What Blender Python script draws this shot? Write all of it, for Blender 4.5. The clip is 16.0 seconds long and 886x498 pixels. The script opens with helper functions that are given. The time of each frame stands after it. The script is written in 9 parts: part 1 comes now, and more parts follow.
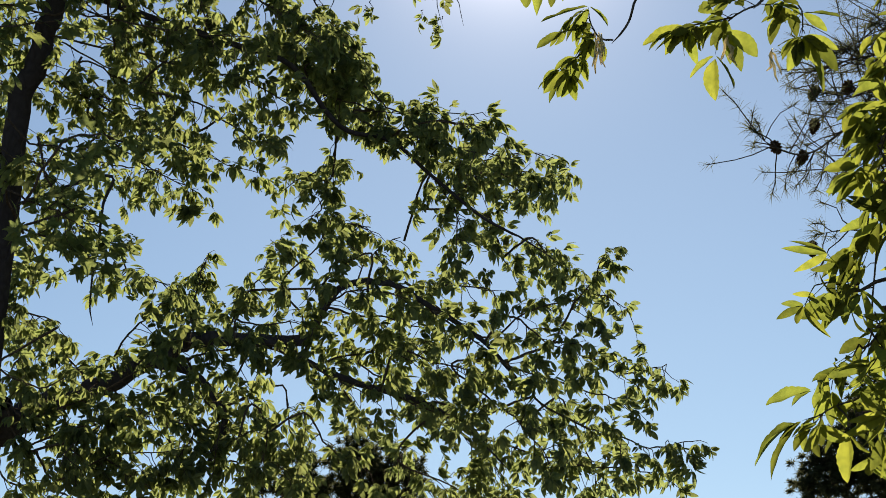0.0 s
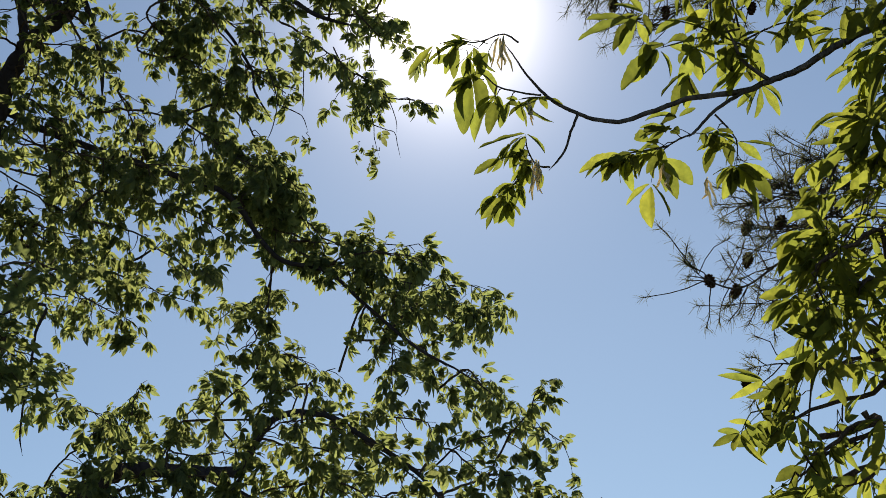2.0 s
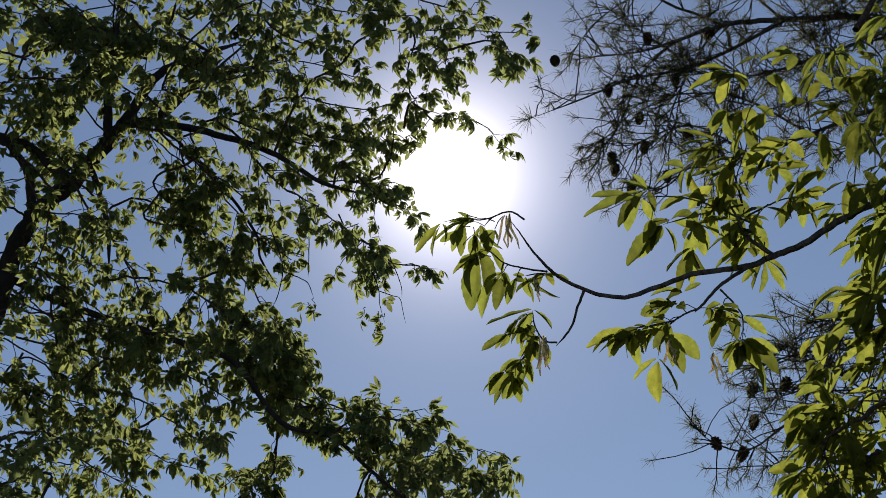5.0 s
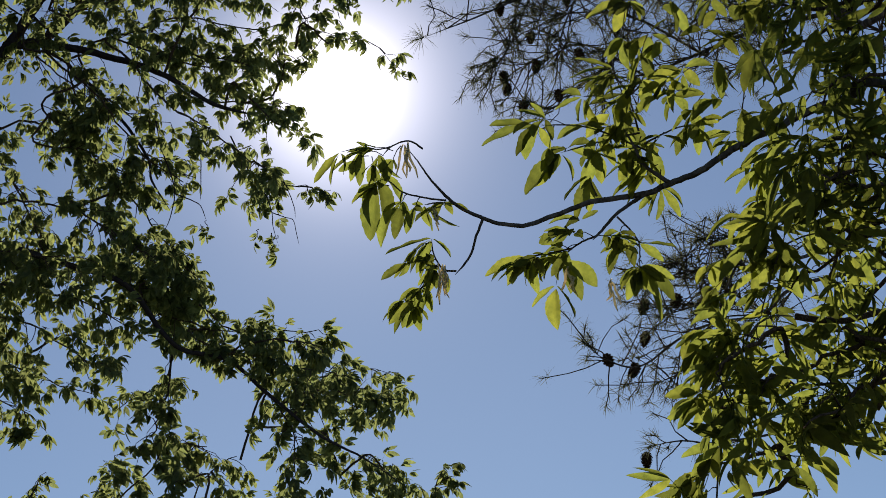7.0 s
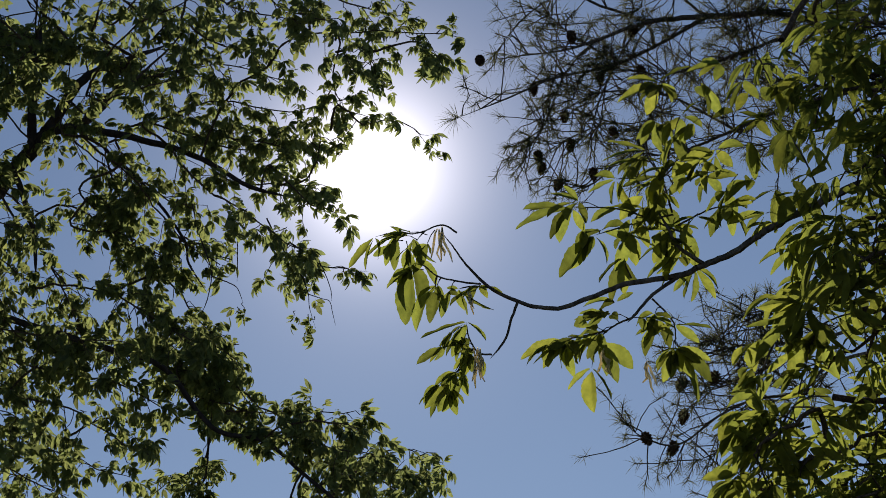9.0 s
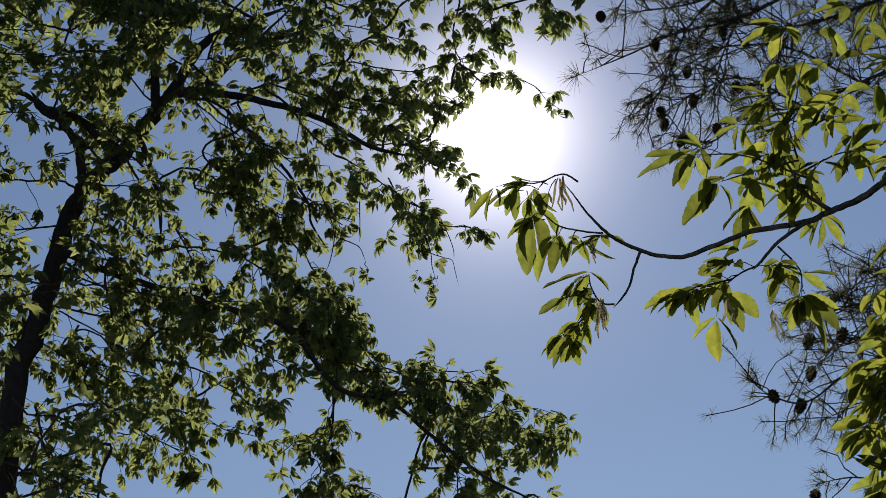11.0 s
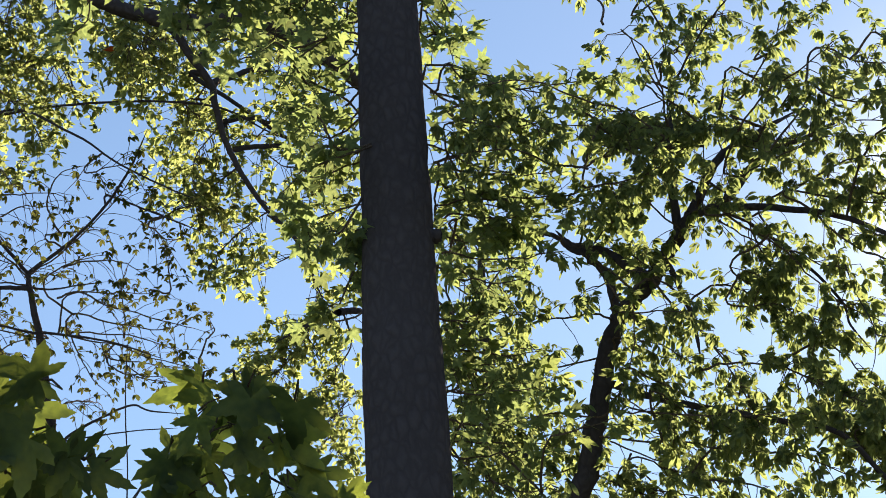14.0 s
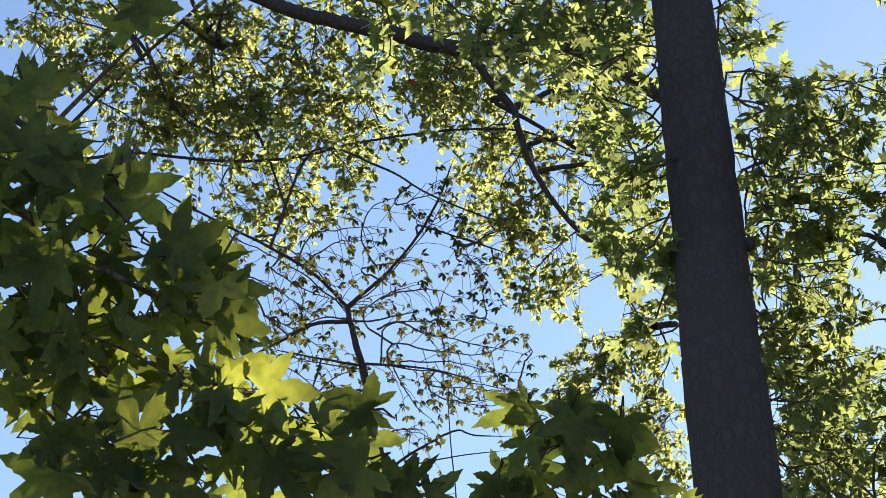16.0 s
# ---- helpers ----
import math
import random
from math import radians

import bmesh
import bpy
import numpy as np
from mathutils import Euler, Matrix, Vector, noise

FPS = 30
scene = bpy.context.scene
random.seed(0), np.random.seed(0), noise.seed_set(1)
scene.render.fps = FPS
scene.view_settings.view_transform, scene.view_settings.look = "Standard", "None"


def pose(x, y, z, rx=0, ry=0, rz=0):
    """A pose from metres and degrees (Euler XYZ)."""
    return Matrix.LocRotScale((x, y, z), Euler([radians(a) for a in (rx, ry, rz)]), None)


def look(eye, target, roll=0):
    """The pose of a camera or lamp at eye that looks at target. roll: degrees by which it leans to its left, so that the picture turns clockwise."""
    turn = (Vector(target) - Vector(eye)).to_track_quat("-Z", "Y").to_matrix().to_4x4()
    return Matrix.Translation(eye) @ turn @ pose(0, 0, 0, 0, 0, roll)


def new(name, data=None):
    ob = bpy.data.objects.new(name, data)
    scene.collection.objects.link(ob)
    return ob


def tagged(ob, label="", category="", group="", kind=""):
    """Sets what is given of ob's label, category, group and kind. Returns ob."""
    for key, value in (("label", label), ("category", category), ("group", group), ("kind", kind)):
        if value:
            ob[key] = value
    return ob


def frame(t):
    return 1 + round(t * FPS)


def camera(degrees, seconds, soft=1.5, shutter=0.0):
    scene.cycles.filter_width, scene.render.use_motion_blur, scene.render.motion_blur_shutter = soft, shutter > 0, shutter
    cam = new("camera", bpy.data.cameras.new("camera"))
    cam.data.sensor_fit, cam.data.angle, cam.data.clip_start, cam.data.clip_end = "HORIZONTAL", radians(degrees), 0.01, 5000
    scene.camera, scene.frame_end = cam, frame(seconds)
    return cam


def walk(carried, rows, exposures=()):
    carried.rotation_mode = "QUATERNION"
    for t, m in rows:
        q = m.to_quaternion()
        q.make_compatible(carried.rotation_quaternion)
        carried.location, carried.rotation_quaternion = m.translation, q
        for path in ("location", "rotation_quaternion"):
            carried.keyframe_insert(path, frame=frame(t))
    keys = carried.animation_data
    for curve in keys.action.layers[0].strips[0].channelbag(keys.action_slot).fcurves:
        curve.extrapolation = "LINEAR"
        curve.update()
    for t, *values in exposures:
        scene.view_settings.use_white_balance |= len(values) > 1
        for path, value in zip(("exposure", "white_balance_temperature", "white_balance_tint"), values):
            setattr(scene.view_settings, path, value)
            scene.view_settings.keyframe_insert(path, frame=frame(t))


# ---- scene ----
# ---------------------------------------------------------------- camera
cam = camera(26.0, 16.0, soft=0.8)
PATH = [
    (0, 0.016, 0.026, 1.584, 109.307, 2.571, 4.211),
    (0.5, 0.015, 0.027, 1.589, 108.965, 2.61, 3.916),
    (1, 0.018, 0.036, 1.582, 108.816, 2.519, 3.608),
    (1.5, 0.013, 0.042, 1.579, 111.052, 2.848, 2.607),
    (2, 0.011, 0.04, 1.57, 113.237, 2.912, 2.256),
    (2.5, 0.006, 0.03, 1.575, 114.927, 2.923, 1.571),
    (3, 0.007, 0.025, 1.579, 116.767, 2.895, 1.649),
    (3.5, 0.007, 0.018, 1.583, 117.616, 2.96, 1.698),
    (4, 0.008, 0.013, 1.585, 118.117, 3.166, 2.085),
    (4.2, 0.009, 0.01, 1.589, 118.121, 3.14, 2.449),
    (6.3, -0.006, -0.006, 1.596, 116.012, 4.199, 1.986),
    (6.5, -0.007, -0.007, 1.6, 115.513, 4.353, 1.475),
    (7, -0.011, -0.018, 1.616, 115.221, 5.157, -0.204),
    (7.5, -0.013, -0.024, 1.626, 117.017, 5.343, -1.177),
    (8, -0.005, -0.024, 1.622, 118.752, 5.52, -0.463),
    (8.5, -0.007, -0.03, 1.633, 118.233, 5.182, 0.639),
    (9, -0.006, -0.03, 1.624, 117.64, 5.194, 1.049),
    (9.5, -0.005, -0.021, 1.615, 116.919, 5.144, 2.228),
    (9.7, -0.001, -0.014, 1.61, 116.764, 5.053, 2.48),
    (11.8, -0.005, 0.011, 1.624, 117.176, 4.862, 7.169),
    (12, -0.003, 0.009, 1.628, 118.356, 5.425, 7.963),
    (12.5, 0, 0.001, 1.633, 119.101, 6.362, 9.948),
    (13, 0.006, -0.014, 1.633, 120.393, 5.297, 13.815),
    (13.5, 0.013, -0.013, 1.619, 121.209, 4.127, 19.106),
    (14, 0.006, -0.005, 1.616, 121.396, 2.921, 22.127),
    (14.5, 0.005, -0.009, 1.612, 122.125, 2.512, 23.994),
    (15, 0.002, -0.014, 1.612, 121.338, 1.969, 25.991),
    (15.5, 0.005, -0.022, 1.61, 121.286, 1.68, 28.75),
    (16, 0.002, -0.021, 1.609, 122.282, 1.242, 31.942),
]
EXPOSURES = [(0.0, 1.1, 7300, 14), (1.0, 1.1, 7300, 14), (2.0, 0.94, 7150, 15), (3.0, 0.58, 6900, 18), (4.2, 0.45, 6700, 20),
             (6.5, 0.54, 6650, 18), (7.5, 0.52, 6650, 20), (9.7, 0.33, 6650, 18), (11.8, 0.54, 6650, 20), (12.5, 0.56, 6600, 20), (13.2, 0.86, 6800, 18),
             (14.0, 1.98, 7250, 15), (15.0, 2.18, 7200, 17), (16.0, 2.2, 7200, 18)]
walk(cam, [(t, pose(x, y, z, a, b, c)) for t, x, y, z, a, b, c in PATH], EXPOSURES)

# ---------------------------------------------------------------- sky and sun
SUN_AZIMUTH, SUN_HEIGHT = -0.46, 30.17      # degrees to the right of +y, degrees above the horizon
world = bpy.data.worlds.new("sky")
scene.world = world
world.use_nodes = True
wn = world.node_tree.nodes
sky = wn.new("ShaderNodeTexSky")
sky.sky_type, sky.sun_disc = "NISHITA", False
sky.sun_elevation, sky.sun_rotation = radians(SUN_HEIGHT), radians(SUN_AZIMUTH)
sky.air_density, sky.dust_density, sky.ozone_density, sky.altitude = 1.0, 0.08, 3.2, 100
wn["Background"].inputs["Strength"].default_value = 0.052
tint = wn.new("ShaderNodeMixRGB")
tint.blend_type = "MULTIPLY"
tint.inputs["Fac"].default_value = 1.0
tint.inputs["Color2"].default_value = (0.95, 1.0, 0.97, 1)
world.node_tree.links.new(sky.outputs["Color"], tint.inputs["Color1"])
world.node_tree.links.new(tint.outputs["Color"], wn["Background"].inputs["Color"])


def way(azimuth, height):
    a, h = radians(azimuth), radians(height)
    return Vector((math.sin(a) * math.cos(h), math.cos(a) * math.cos(h), math.sin(h)))


sun_data = bpy.data.lights.new("sun", "SUN")
sun_data.energy, sun_data.angle, sun_data.color = 5.0, radians(0.6), (1.0, 0.94, 0.84)
sun = new("sun", sun_data)
sun.matrix_world = look(way(SUN_AZIMUTH, SUN_HEIGHT) * 200, (0, 0, 0))


# a bright glow painted into the sky: lens bloom and the sun's white disc
seen = wn.new("ShaderNodeTexCoord")
centred = wn.new("ShaderNodeMapping")
BLOOM_REACH = 0.145                                  # radians
centred.inputs["Location"].default_value = -way(SUN_AZIMUTH, SUN_HEIGHT) / BLOOM_REACH
centred.inputs["Scale"].default_value = (1 / BLOOM_REACH,) * 3
ball = wn.new("ShaderNodeTexGradient")
ball.gradient_type = "QUADRATIC_SPHERE"
steep = wn.new("ShaderNodeMath")
steep.operation = "POWER"
steep.inputs[1].default_value = 2.6
bloom = wn.new("ShaderNodeBackground")
bloom.inputs["Color"].default_value = (1.0, 0.97, 0.95, 1)
gain = wn.new("ShaderNodeMath")
gain.operation = "MULTIPLY"
gain.inputs[1].default_value = 1.75
both = wn.new("ShaderNodeAddShader")
wl = world.node_tree.links
wl.new(seen.outputs["Generated"], centred.inputs["Vector"])
wl.new(centred.outputs["Vector"], ball.inputs["Vector"])
wl.new(ball.outputs["Fac"], steep.inputs[0])
wl.new(steep.outputs[0], gain.inputs[0])
wl.new(gain.outputs[0], bloom.inputs["Strength"])
wl.new(wn["Background"].outputs[0], both.inputs[0])
wl.new(bloom.outputs[0], both.inputs[1])
# a wide, pale, hazy glow painted into the sky on the sunward side
wide = wn.new("ShaderNodeMapping")
WIDE = 0.17                                      # radians
wide.inputs["Location"].default_value = -way(SUN_AZIMUTH, SUN_HEIGHT) / WIDE
wide.inputs["Scale"].default_value = (1 / WIDE,) * 3
dome = wn.new("ShaderNodeTexGradient")
dome.gradient_type = "QUADRATIC_SPHERE"
wide_glow = wn.new("ShaderNodeBackground")
wide_glow.inputs["Color"].default_value = (1.0, 0.93, 0.92, 1)
dim = wn.new("ShaderNodeMath")
dim.operation = "MULTIPLY"
dim.inputs[1].default_value = 0.2
all_sky = wn.new("ShaderNodeAddShader")
wl.new(seen.outputs["Generated"], wide.inputs["Vector"])
wl.new(wide.outputs["Vector"], dome.inputs["Vector"])
wl.new(dome.outputs["Fac"], dim.inputs[0])
wl.new(dim.outputs[0], wide_glow.inputs["Strength"])
wl.new(both.outputs[0], all_sky.inputs[0])
wl.new(wide_glow.outputs[0], all_sky.inputs[1])
wl.new(all_sky.outputs[0], wn["World Output"].inputs["Surface"])


# ---------------------------------------------------------------- materials
def mat_new(name):
    m = bpy.data.materials.new(name)
    m.use_nodes = True
    return m, m.node_tree.nodes, m.node_tree.links


def ramp(nodes, stops):
    r = nodes.new("ShaderNodeValToRGB")
    while len(r.color_ramp.elements) < len(stops):
        r.color_ramp.elements.new(0.5)
    for e, (p, c) in zip(r.color_ramp.elements, stops):
        e.position, e.color = p, (*c, 1)
    return r


def leaf_material(name, top, under, through_light, share=0.5, rough=0.45, dim=0.72, per_object=False):
    """A thin leaf: green gloss on the faces, sunlight coming through yellow-green, blotches and fine veins."""
    m, n, l = mat_new(name)
    out, bsdf = n["Material Output"], n["Principled BSDF"]
    if per_object:
        rnd = n.new("ShaderNodeObjectInfo").outputs["Random"]
    else:
        rnd = n.new("ShaderNodeNewGeometry").outputs["Random Per Island"]
    coord = n.new("ShaderNodeTexCoord")
    big = n.new("ShaderNodeTexNoise")
    big.inputs["Scale"].default_value, big.inputs["Detail"].default_value = 3.0, 3.0
    fine = n.new("ShaderNodeTexNoise")
    fine.inputs["Scale"].default_value, fine.inputs["Detail"].default_value = 90.0, 4.0
    l.new(coord.outputs["Object"], big.inputs["Vector"])
    l.new(coord.outputs["Object"], fine.inputs["Vector"])
    body = ramp(n, [(0.0, top), (0.55, [0.5 * (a + b) for a, b in zip(top, under)]), (1.0, under)])
    l.new(rnd, body.inputs["Fac"])
    # low end dimmed and browned: some leaves coloured as if out of the sun
    glow = ramp(n, [(0.0, [c * dim * k for c, k in zip(through_light, (1.15, 0.9, 1.0))]), (0.5, through_light),
                    (1.0, (through_light[0] * 1.25, through_light[1] * 1.08, through_light[2] * 0.9))])
    mixv = n.new("ShaderNodeMath")
    mixv.operation = "MULTIPLY_ADD"
    mixv.inputs[1].default_value = 0.65
    l.new(rnd, mixv.inputs[0])
    half = n.new("ShaderNodeMath")
    half.operation = "MULTIPLY"
    half.inputs[1].default_value = 0.35
    l.new(big.outputs["Fac"], half.inputs[0])
    l.new(half.outputs[0], mixv.inputs[2])
    l.new(mixv.outputs[0], glow.inputs["Fac"])
    shade = n.new("ShaderNodeMixRGB")
    shade.blend_type = "MULTIPLY"
    shade.inputs["Fac"].default_value = 0.35
    l.new(body.outputs["Color"], shade.inputs["Color1"])
    l.new(fine.outputs["Fac"], shade.inputs["Color2"])
    l.new(shade.outputs["Color"], bsdf.inputs["Base Color"])
    bsdf.inputs["Roughness"].default_value = rough
    bsdf.inputs["Specular IOR Level"].default_value = 0.0
    bump = n.new("ShaderNodeBump")
    bump.inputs["Strength"].default_value, bump.inputs["Distance"].default_value = 0.25, 0.004
    l.new(fine.outputs["Fac"], bump.inputs["Height"])
    l.new(bump.outputs["Normal"], bsdf.inputs["Normal"])
    tr = n.new("ShaderNodeBsdfTranslucent")
    mottle = n.new("ShaderNodeTexNoise")
    mottle.inputs["Scale"].default_value, mottle.inputs["Detail"].default_value = (4.0 if per_object else 55.0), 2.0
    l.new(coord.outputs["Object"], mottle.inputs["Vector"])
    spots = ramp(n, [(0.3, (0.55, 0.6, 0.6)), (0.6, (1.12, 1.1, 1.0))])
    l.new(mottle.outputs["Fac"], spots.inputs["Fac"])
    thick = n.new("ShaderNodeMixRGB")
    thick.blend_type = "MULTIPLY"
    thick.inputs["Fac"].default_value = 0.8
    l.new(glow.outputs["Color"], thick.inputs["Color1"])
    l.new(spots.outputs["Color"], thick.inputs["Color2"])
    l.new(thick.outputs["Color"], tr.inputs["Color"])
    mix = n.new("ShaderNodeMixShader")
    mix.inputs["Fac"].default_value = share
    l.new(bsdf.outputs["BSDF"], mix.inputs[1])
    l.new(tr.outputs["BSDF"], mix.inputs[2])
    l.new(mix.outputs["Shader"], out.inputs["Surface"])
    return m


def bark_material(name, dark, light, scale=9.0, stretch=0.22, depth=0.02):
    m, n, l = mat_new(name)
    bsdf = n["Principled BSDF"]
    coord = n.new("ShaderNodeTexCoord")
    mp = n.new("ShaderNodeMapping")
    mp.inputs["Scale"].default_value = (1, 1, stretch)
    l.new(coord.outputs["Object"], mp.inputs["Vector"])
    ridges = n.new("ShaderNodeTexVoronoi")
    ridges.feature = "DISTANCE_TO_EDGE"
    ridges.inputs["Scale"].default_value = scale * 2.4
    grain = n.new("ShaderNodeTexNoise")
    grain.inputs["Scale"].default_value, grain.inputs["Detail"].default_value = scale * 3, 6
    patch = n.new("ShaderNodeTexNoise")
    patch.inputs["Scale"].default_value, patch.inputs["Detail"].default_value = 2.1, 3
    warp = n.new("ShaderNodeMixRGB")
    warp.inputs["Fac"].default_value = 0.04
    l.new(mp.outputs["Vector"], grain.inputs["Vector"])
    l.new(mp.outputs["Vector"], warp.inputs["Color1"])
    l.new(grain.outputs["Color"], warp.inputs["Color2"])
    l.new(warp.outputs["Color"], ridges.inputs["Vector"])
    l.new(coord.outputs["Object"], patch.inputs["Vector"])
    add = n.new("ShaderNodeMath")
    add.operation = "MULTIPLY_ADD"
    add.inputs[1].default_value = 1.6
    l.new(ridges.outputs["Distance"], add.inputs[0])
    gm = n.new("ShaderNodeMath")
    gm.operation = "MULTIPLY"
    l.new(grain.outputs["Fac"], gm.inputs[0])
    l.new(patch.outputs["Fac"], gm.inputs[1])
    l.new(gm.outputs[0], add.inputs[2])
    col = ramp(n, [(0.1, dark), (0.75, light)])
    l.new(add.outputs[0], col.inputs["Fac"])
    l.new(col.outputs["Color"], bsdf.inputs["Base Color"])
    bsdf.inputs["Roughness"].default_value = 0.9
    bsdf.inputs["Specular IOR Level"].default_value = 0.0
    bump = n.new("ShaderNodeBump")
    bump.inputs["Strength"].default_value, bump.inputs["Distance"].default_value = 0.9, depth
    l.new(add.outputs[0], bump.inputs["Height"])
    l.new(bump.outputs["Normal"], bsdf.inputs["Normal"])
    return m


def leaf_pair(*a, **k):
    """The same leaf for joined foliage and for single leaves."""
    return leaf_material(*a, **k), leaf_material(*a, **k, per_object=True)


LEAF_SPRING = leaf_pair("spring_leaf", (0.044, 0.07, 0.044), (0.08, 0.116, 0.07), (0.3, 0.37, 0.125), 0.48, 0.5, 0.35)
LEAF_STAR = leaf_pair("star_leaf", (0.052, 0.084, 0.048), (0.085, 0.125, 0.068), (0.25, 0.32, 0.11), 0.5, 0.58, 0.36)
LEAF_OAK = leaf_pair("yellow_green_leaf", (0.062, 0.09, 0.036), (0.1, 0.13, 0.052), (0.36, 0.42, 0.14), 0.52, 0.6, 0.5)
LEAF_SPARSE = leaf_pair("sparse_leaf", (0.025, 0.035, 0.012), (0.045, 0.055, 0.02), (0.12, 0.13, 0.035), 0.3, 0.55)
LEAF_BIG = leaf_pair("broad_star_leaf", (0.05, 0.08, 0.055), (0.07, 0.105, 0.065), (0.22, 0.27, 0.045), 0.46, 0.7, 0.2)
LEAF_HICKORY = leaf_pair("hickory_leaf", (0.035, 0.04, 0.02), (0.06, 0.07, 0.028), (0.3, 0.36, 0.06), 0.48, 0.6, 0.12)
LEAF_RED = leaf_material("dead_leaf", (0.30, 0.05, 0.015), (0.36, 0.08, 0.02), (0.55, 0.10, 0.02), 0.5)
NEEDLE = leaf_material("pine_needle", (0.02, 0.03, 0.018), (0.035, 0.05, 0.026), (0.16, 0.18, 0.10), 0.35, 0.45)
CATKIN = leaf_material("catkin", (0.5, 0.47, 0.32), (0.62, 0.58, 0.42), (0.75, 0.72, 0.55), 0.5, 0.7)
BARK_DARK = bark_material("dark_furrowed_bark", (0.042, 0.038, 0.043), (0.06, 0.054, 0.062), 9.0, 0.6, 0.01)
BARK_GREY = bark_material("grey_bark", (0.05, 0.045, 0.042), (0.16, 0.145, 0.135), 12.0)
BARK_TWIG = bark_material("twig_bark", (0.045, 0.035, 0.028), (0.12, 0.095, 0.08), 40.0, 0.4, 0.002)
CONE = bark_material("pine_cone", (0.03, 0.02, 0.015), (0.12, 0.075, 0.045), 30.0, 1.0, 0.004)


# ---------------------------------------------------------------- mesh helpers
def mesh_of(name, verts, faces, material, smooth=True):
    me = bpy.data.meshes.new(name)
    me.from_pydata([tuple(v) for v in verts], [], [tuple(int(i) for i in f) for f in faces])
    me.materials.append(material)
    if smooth:
        me.polygons.foreach_set("use_smooth", [True] * len(me.polygons))
    return me


def part(name, me, parent, label="", kind=""):
    ob = new(name, me)
    ob.parent = parent
    return tagged(ob, label, "", "", kind)


def spline(points, per=6):
    """A smooth line through the points."""
    p = np.array(points, float)
    if len(p) < 3:
        s = np.linspace(0, 1, per + 1)[:, None]
        return p[0] * (1 - s) + p[-1] * s
    ext = np.vstack([2 * p[0] - p[1], p, 2 * p[-1] - p[-2]])
    out = []
    for i in range(1, len(ext) - 2):
        a, b, c, d = ext[i - 1:i + 3]
        for s in np.linspace(0, 1, per, endpoint=False):
            out.append(0.5 * (2 * b + (c - a) * s + (2 * a - 5 * b + 4 * c - d) * s ** 2 + (3 * b - a - 3 * c + d) * s ** 3))
    out.append(p[-1])
    return np.array(out)


def tube(line, radii, sides, rng=None, rough=0.0):
    """Rings along a line, closed at the tip."""
    line = np.asarray(line, float)
    tang = np.gradient(line, axis=0)
    tang /= np.linalg.norm(tang, axis=1, keepdims=True) + 1e-9
    ref = np.array([0.31, 0.77, 0.12]) if abs(tang[0][2]) > 0.8 else np.array([0.05, 0.1, 1.0])
    u = np.cross(tang, ref)
    u /= np.linalg.norm(u, axis=1, keepdims=True) + 1e-9
    v = np.cross(tang, u)
    ang = np.linspace(0, 2 * np.pi, sides, endpoint=False)
    rad = np.asarray(radii, float)[:, None] * np.ones((1, sides))
    if rng is not None and rough:
        lump = 1 + rough * (rng.random(sides)[None] - 0.5) + rough * 0.6 * (rng.random((len(line), sides)) - 0.5)
        rad = rad * lump
    verts = line[:, None] + rad[..., None] * (np.cos(ang)[None, :, None] * u[:, None] + np.sin(ang)[None, :, None] * v[:, None])
    verts = verts.reshape(-1, 3)
    faces = []
    for i in range(len(line) - 1):
        for k in range(sides):
            a, b = i * sides + k, i * sides + (k + 1) % sides
            faces.append((a, b, b + sides, a + sides))
    faces.append(tuple(range(len(verts) - sides, len(verts))))
    return verts, faces


class Heap:
    """Collects many small pieces of mesh into one."""
    def __init__(self):
        self.v, self.f, self.count = [], [], 0

    def add(self, verts, faces):
        self.v.append(np.asarray(verts, float))
        self.f.extend([tuple(i + self.count for i in f) for f in faces])
        self.count += len(verts)

    def mesh(self, name, material):
        return mesh_of(name, np.vstack(self.v), self.f, material)


def basis(forward, up):
    """Columns: across the leaf, along it, out of its face."""
    y = forward / (np.linalg.norm(forward) + 1e-9)
    x = np.cross(y, up)
    x /= np.linalg.norm(x) + 1e-9
    return np.stack([x, y, np.cross(x, y)], 1)


# ---------------------------------------------------------------- leaf shapes, along +y, face +z, one unit long
def leaflet_shape(width, fold, droop, stations=(0.12, 0.34, 0.6, 0.82)):
    verts, faces = [(0, 0, 0)], []
    prof = lambda s: width * 0.5 * (math.sin(math.pi * s ** 0.85)) ** 0.9
    for s in stations:
        w, z = prof(s), -droop * s * s
        verts += [(-w, s, z + fold * w), (0, s, z), (w, s, z + fold * w)]
    verts.append((0, 1, -droop))
    n = len(stations)
    faces += [(0, 2, 1), (0, 3, 2)]
    for i in range(n - 1):
        a, b = 1 + 3 * i, 4 + 3 * i
        faces += [(a, a + 1, b + 1, b), (a + 1, a + 2, b + 2, b + 1)]
    a, t = 1 + 3 * (n - 1), len(verts) - 1
    faces += [(a, a + 1, t), (a + 1, a + 2, t)]
    return np.array(verts, float), faces


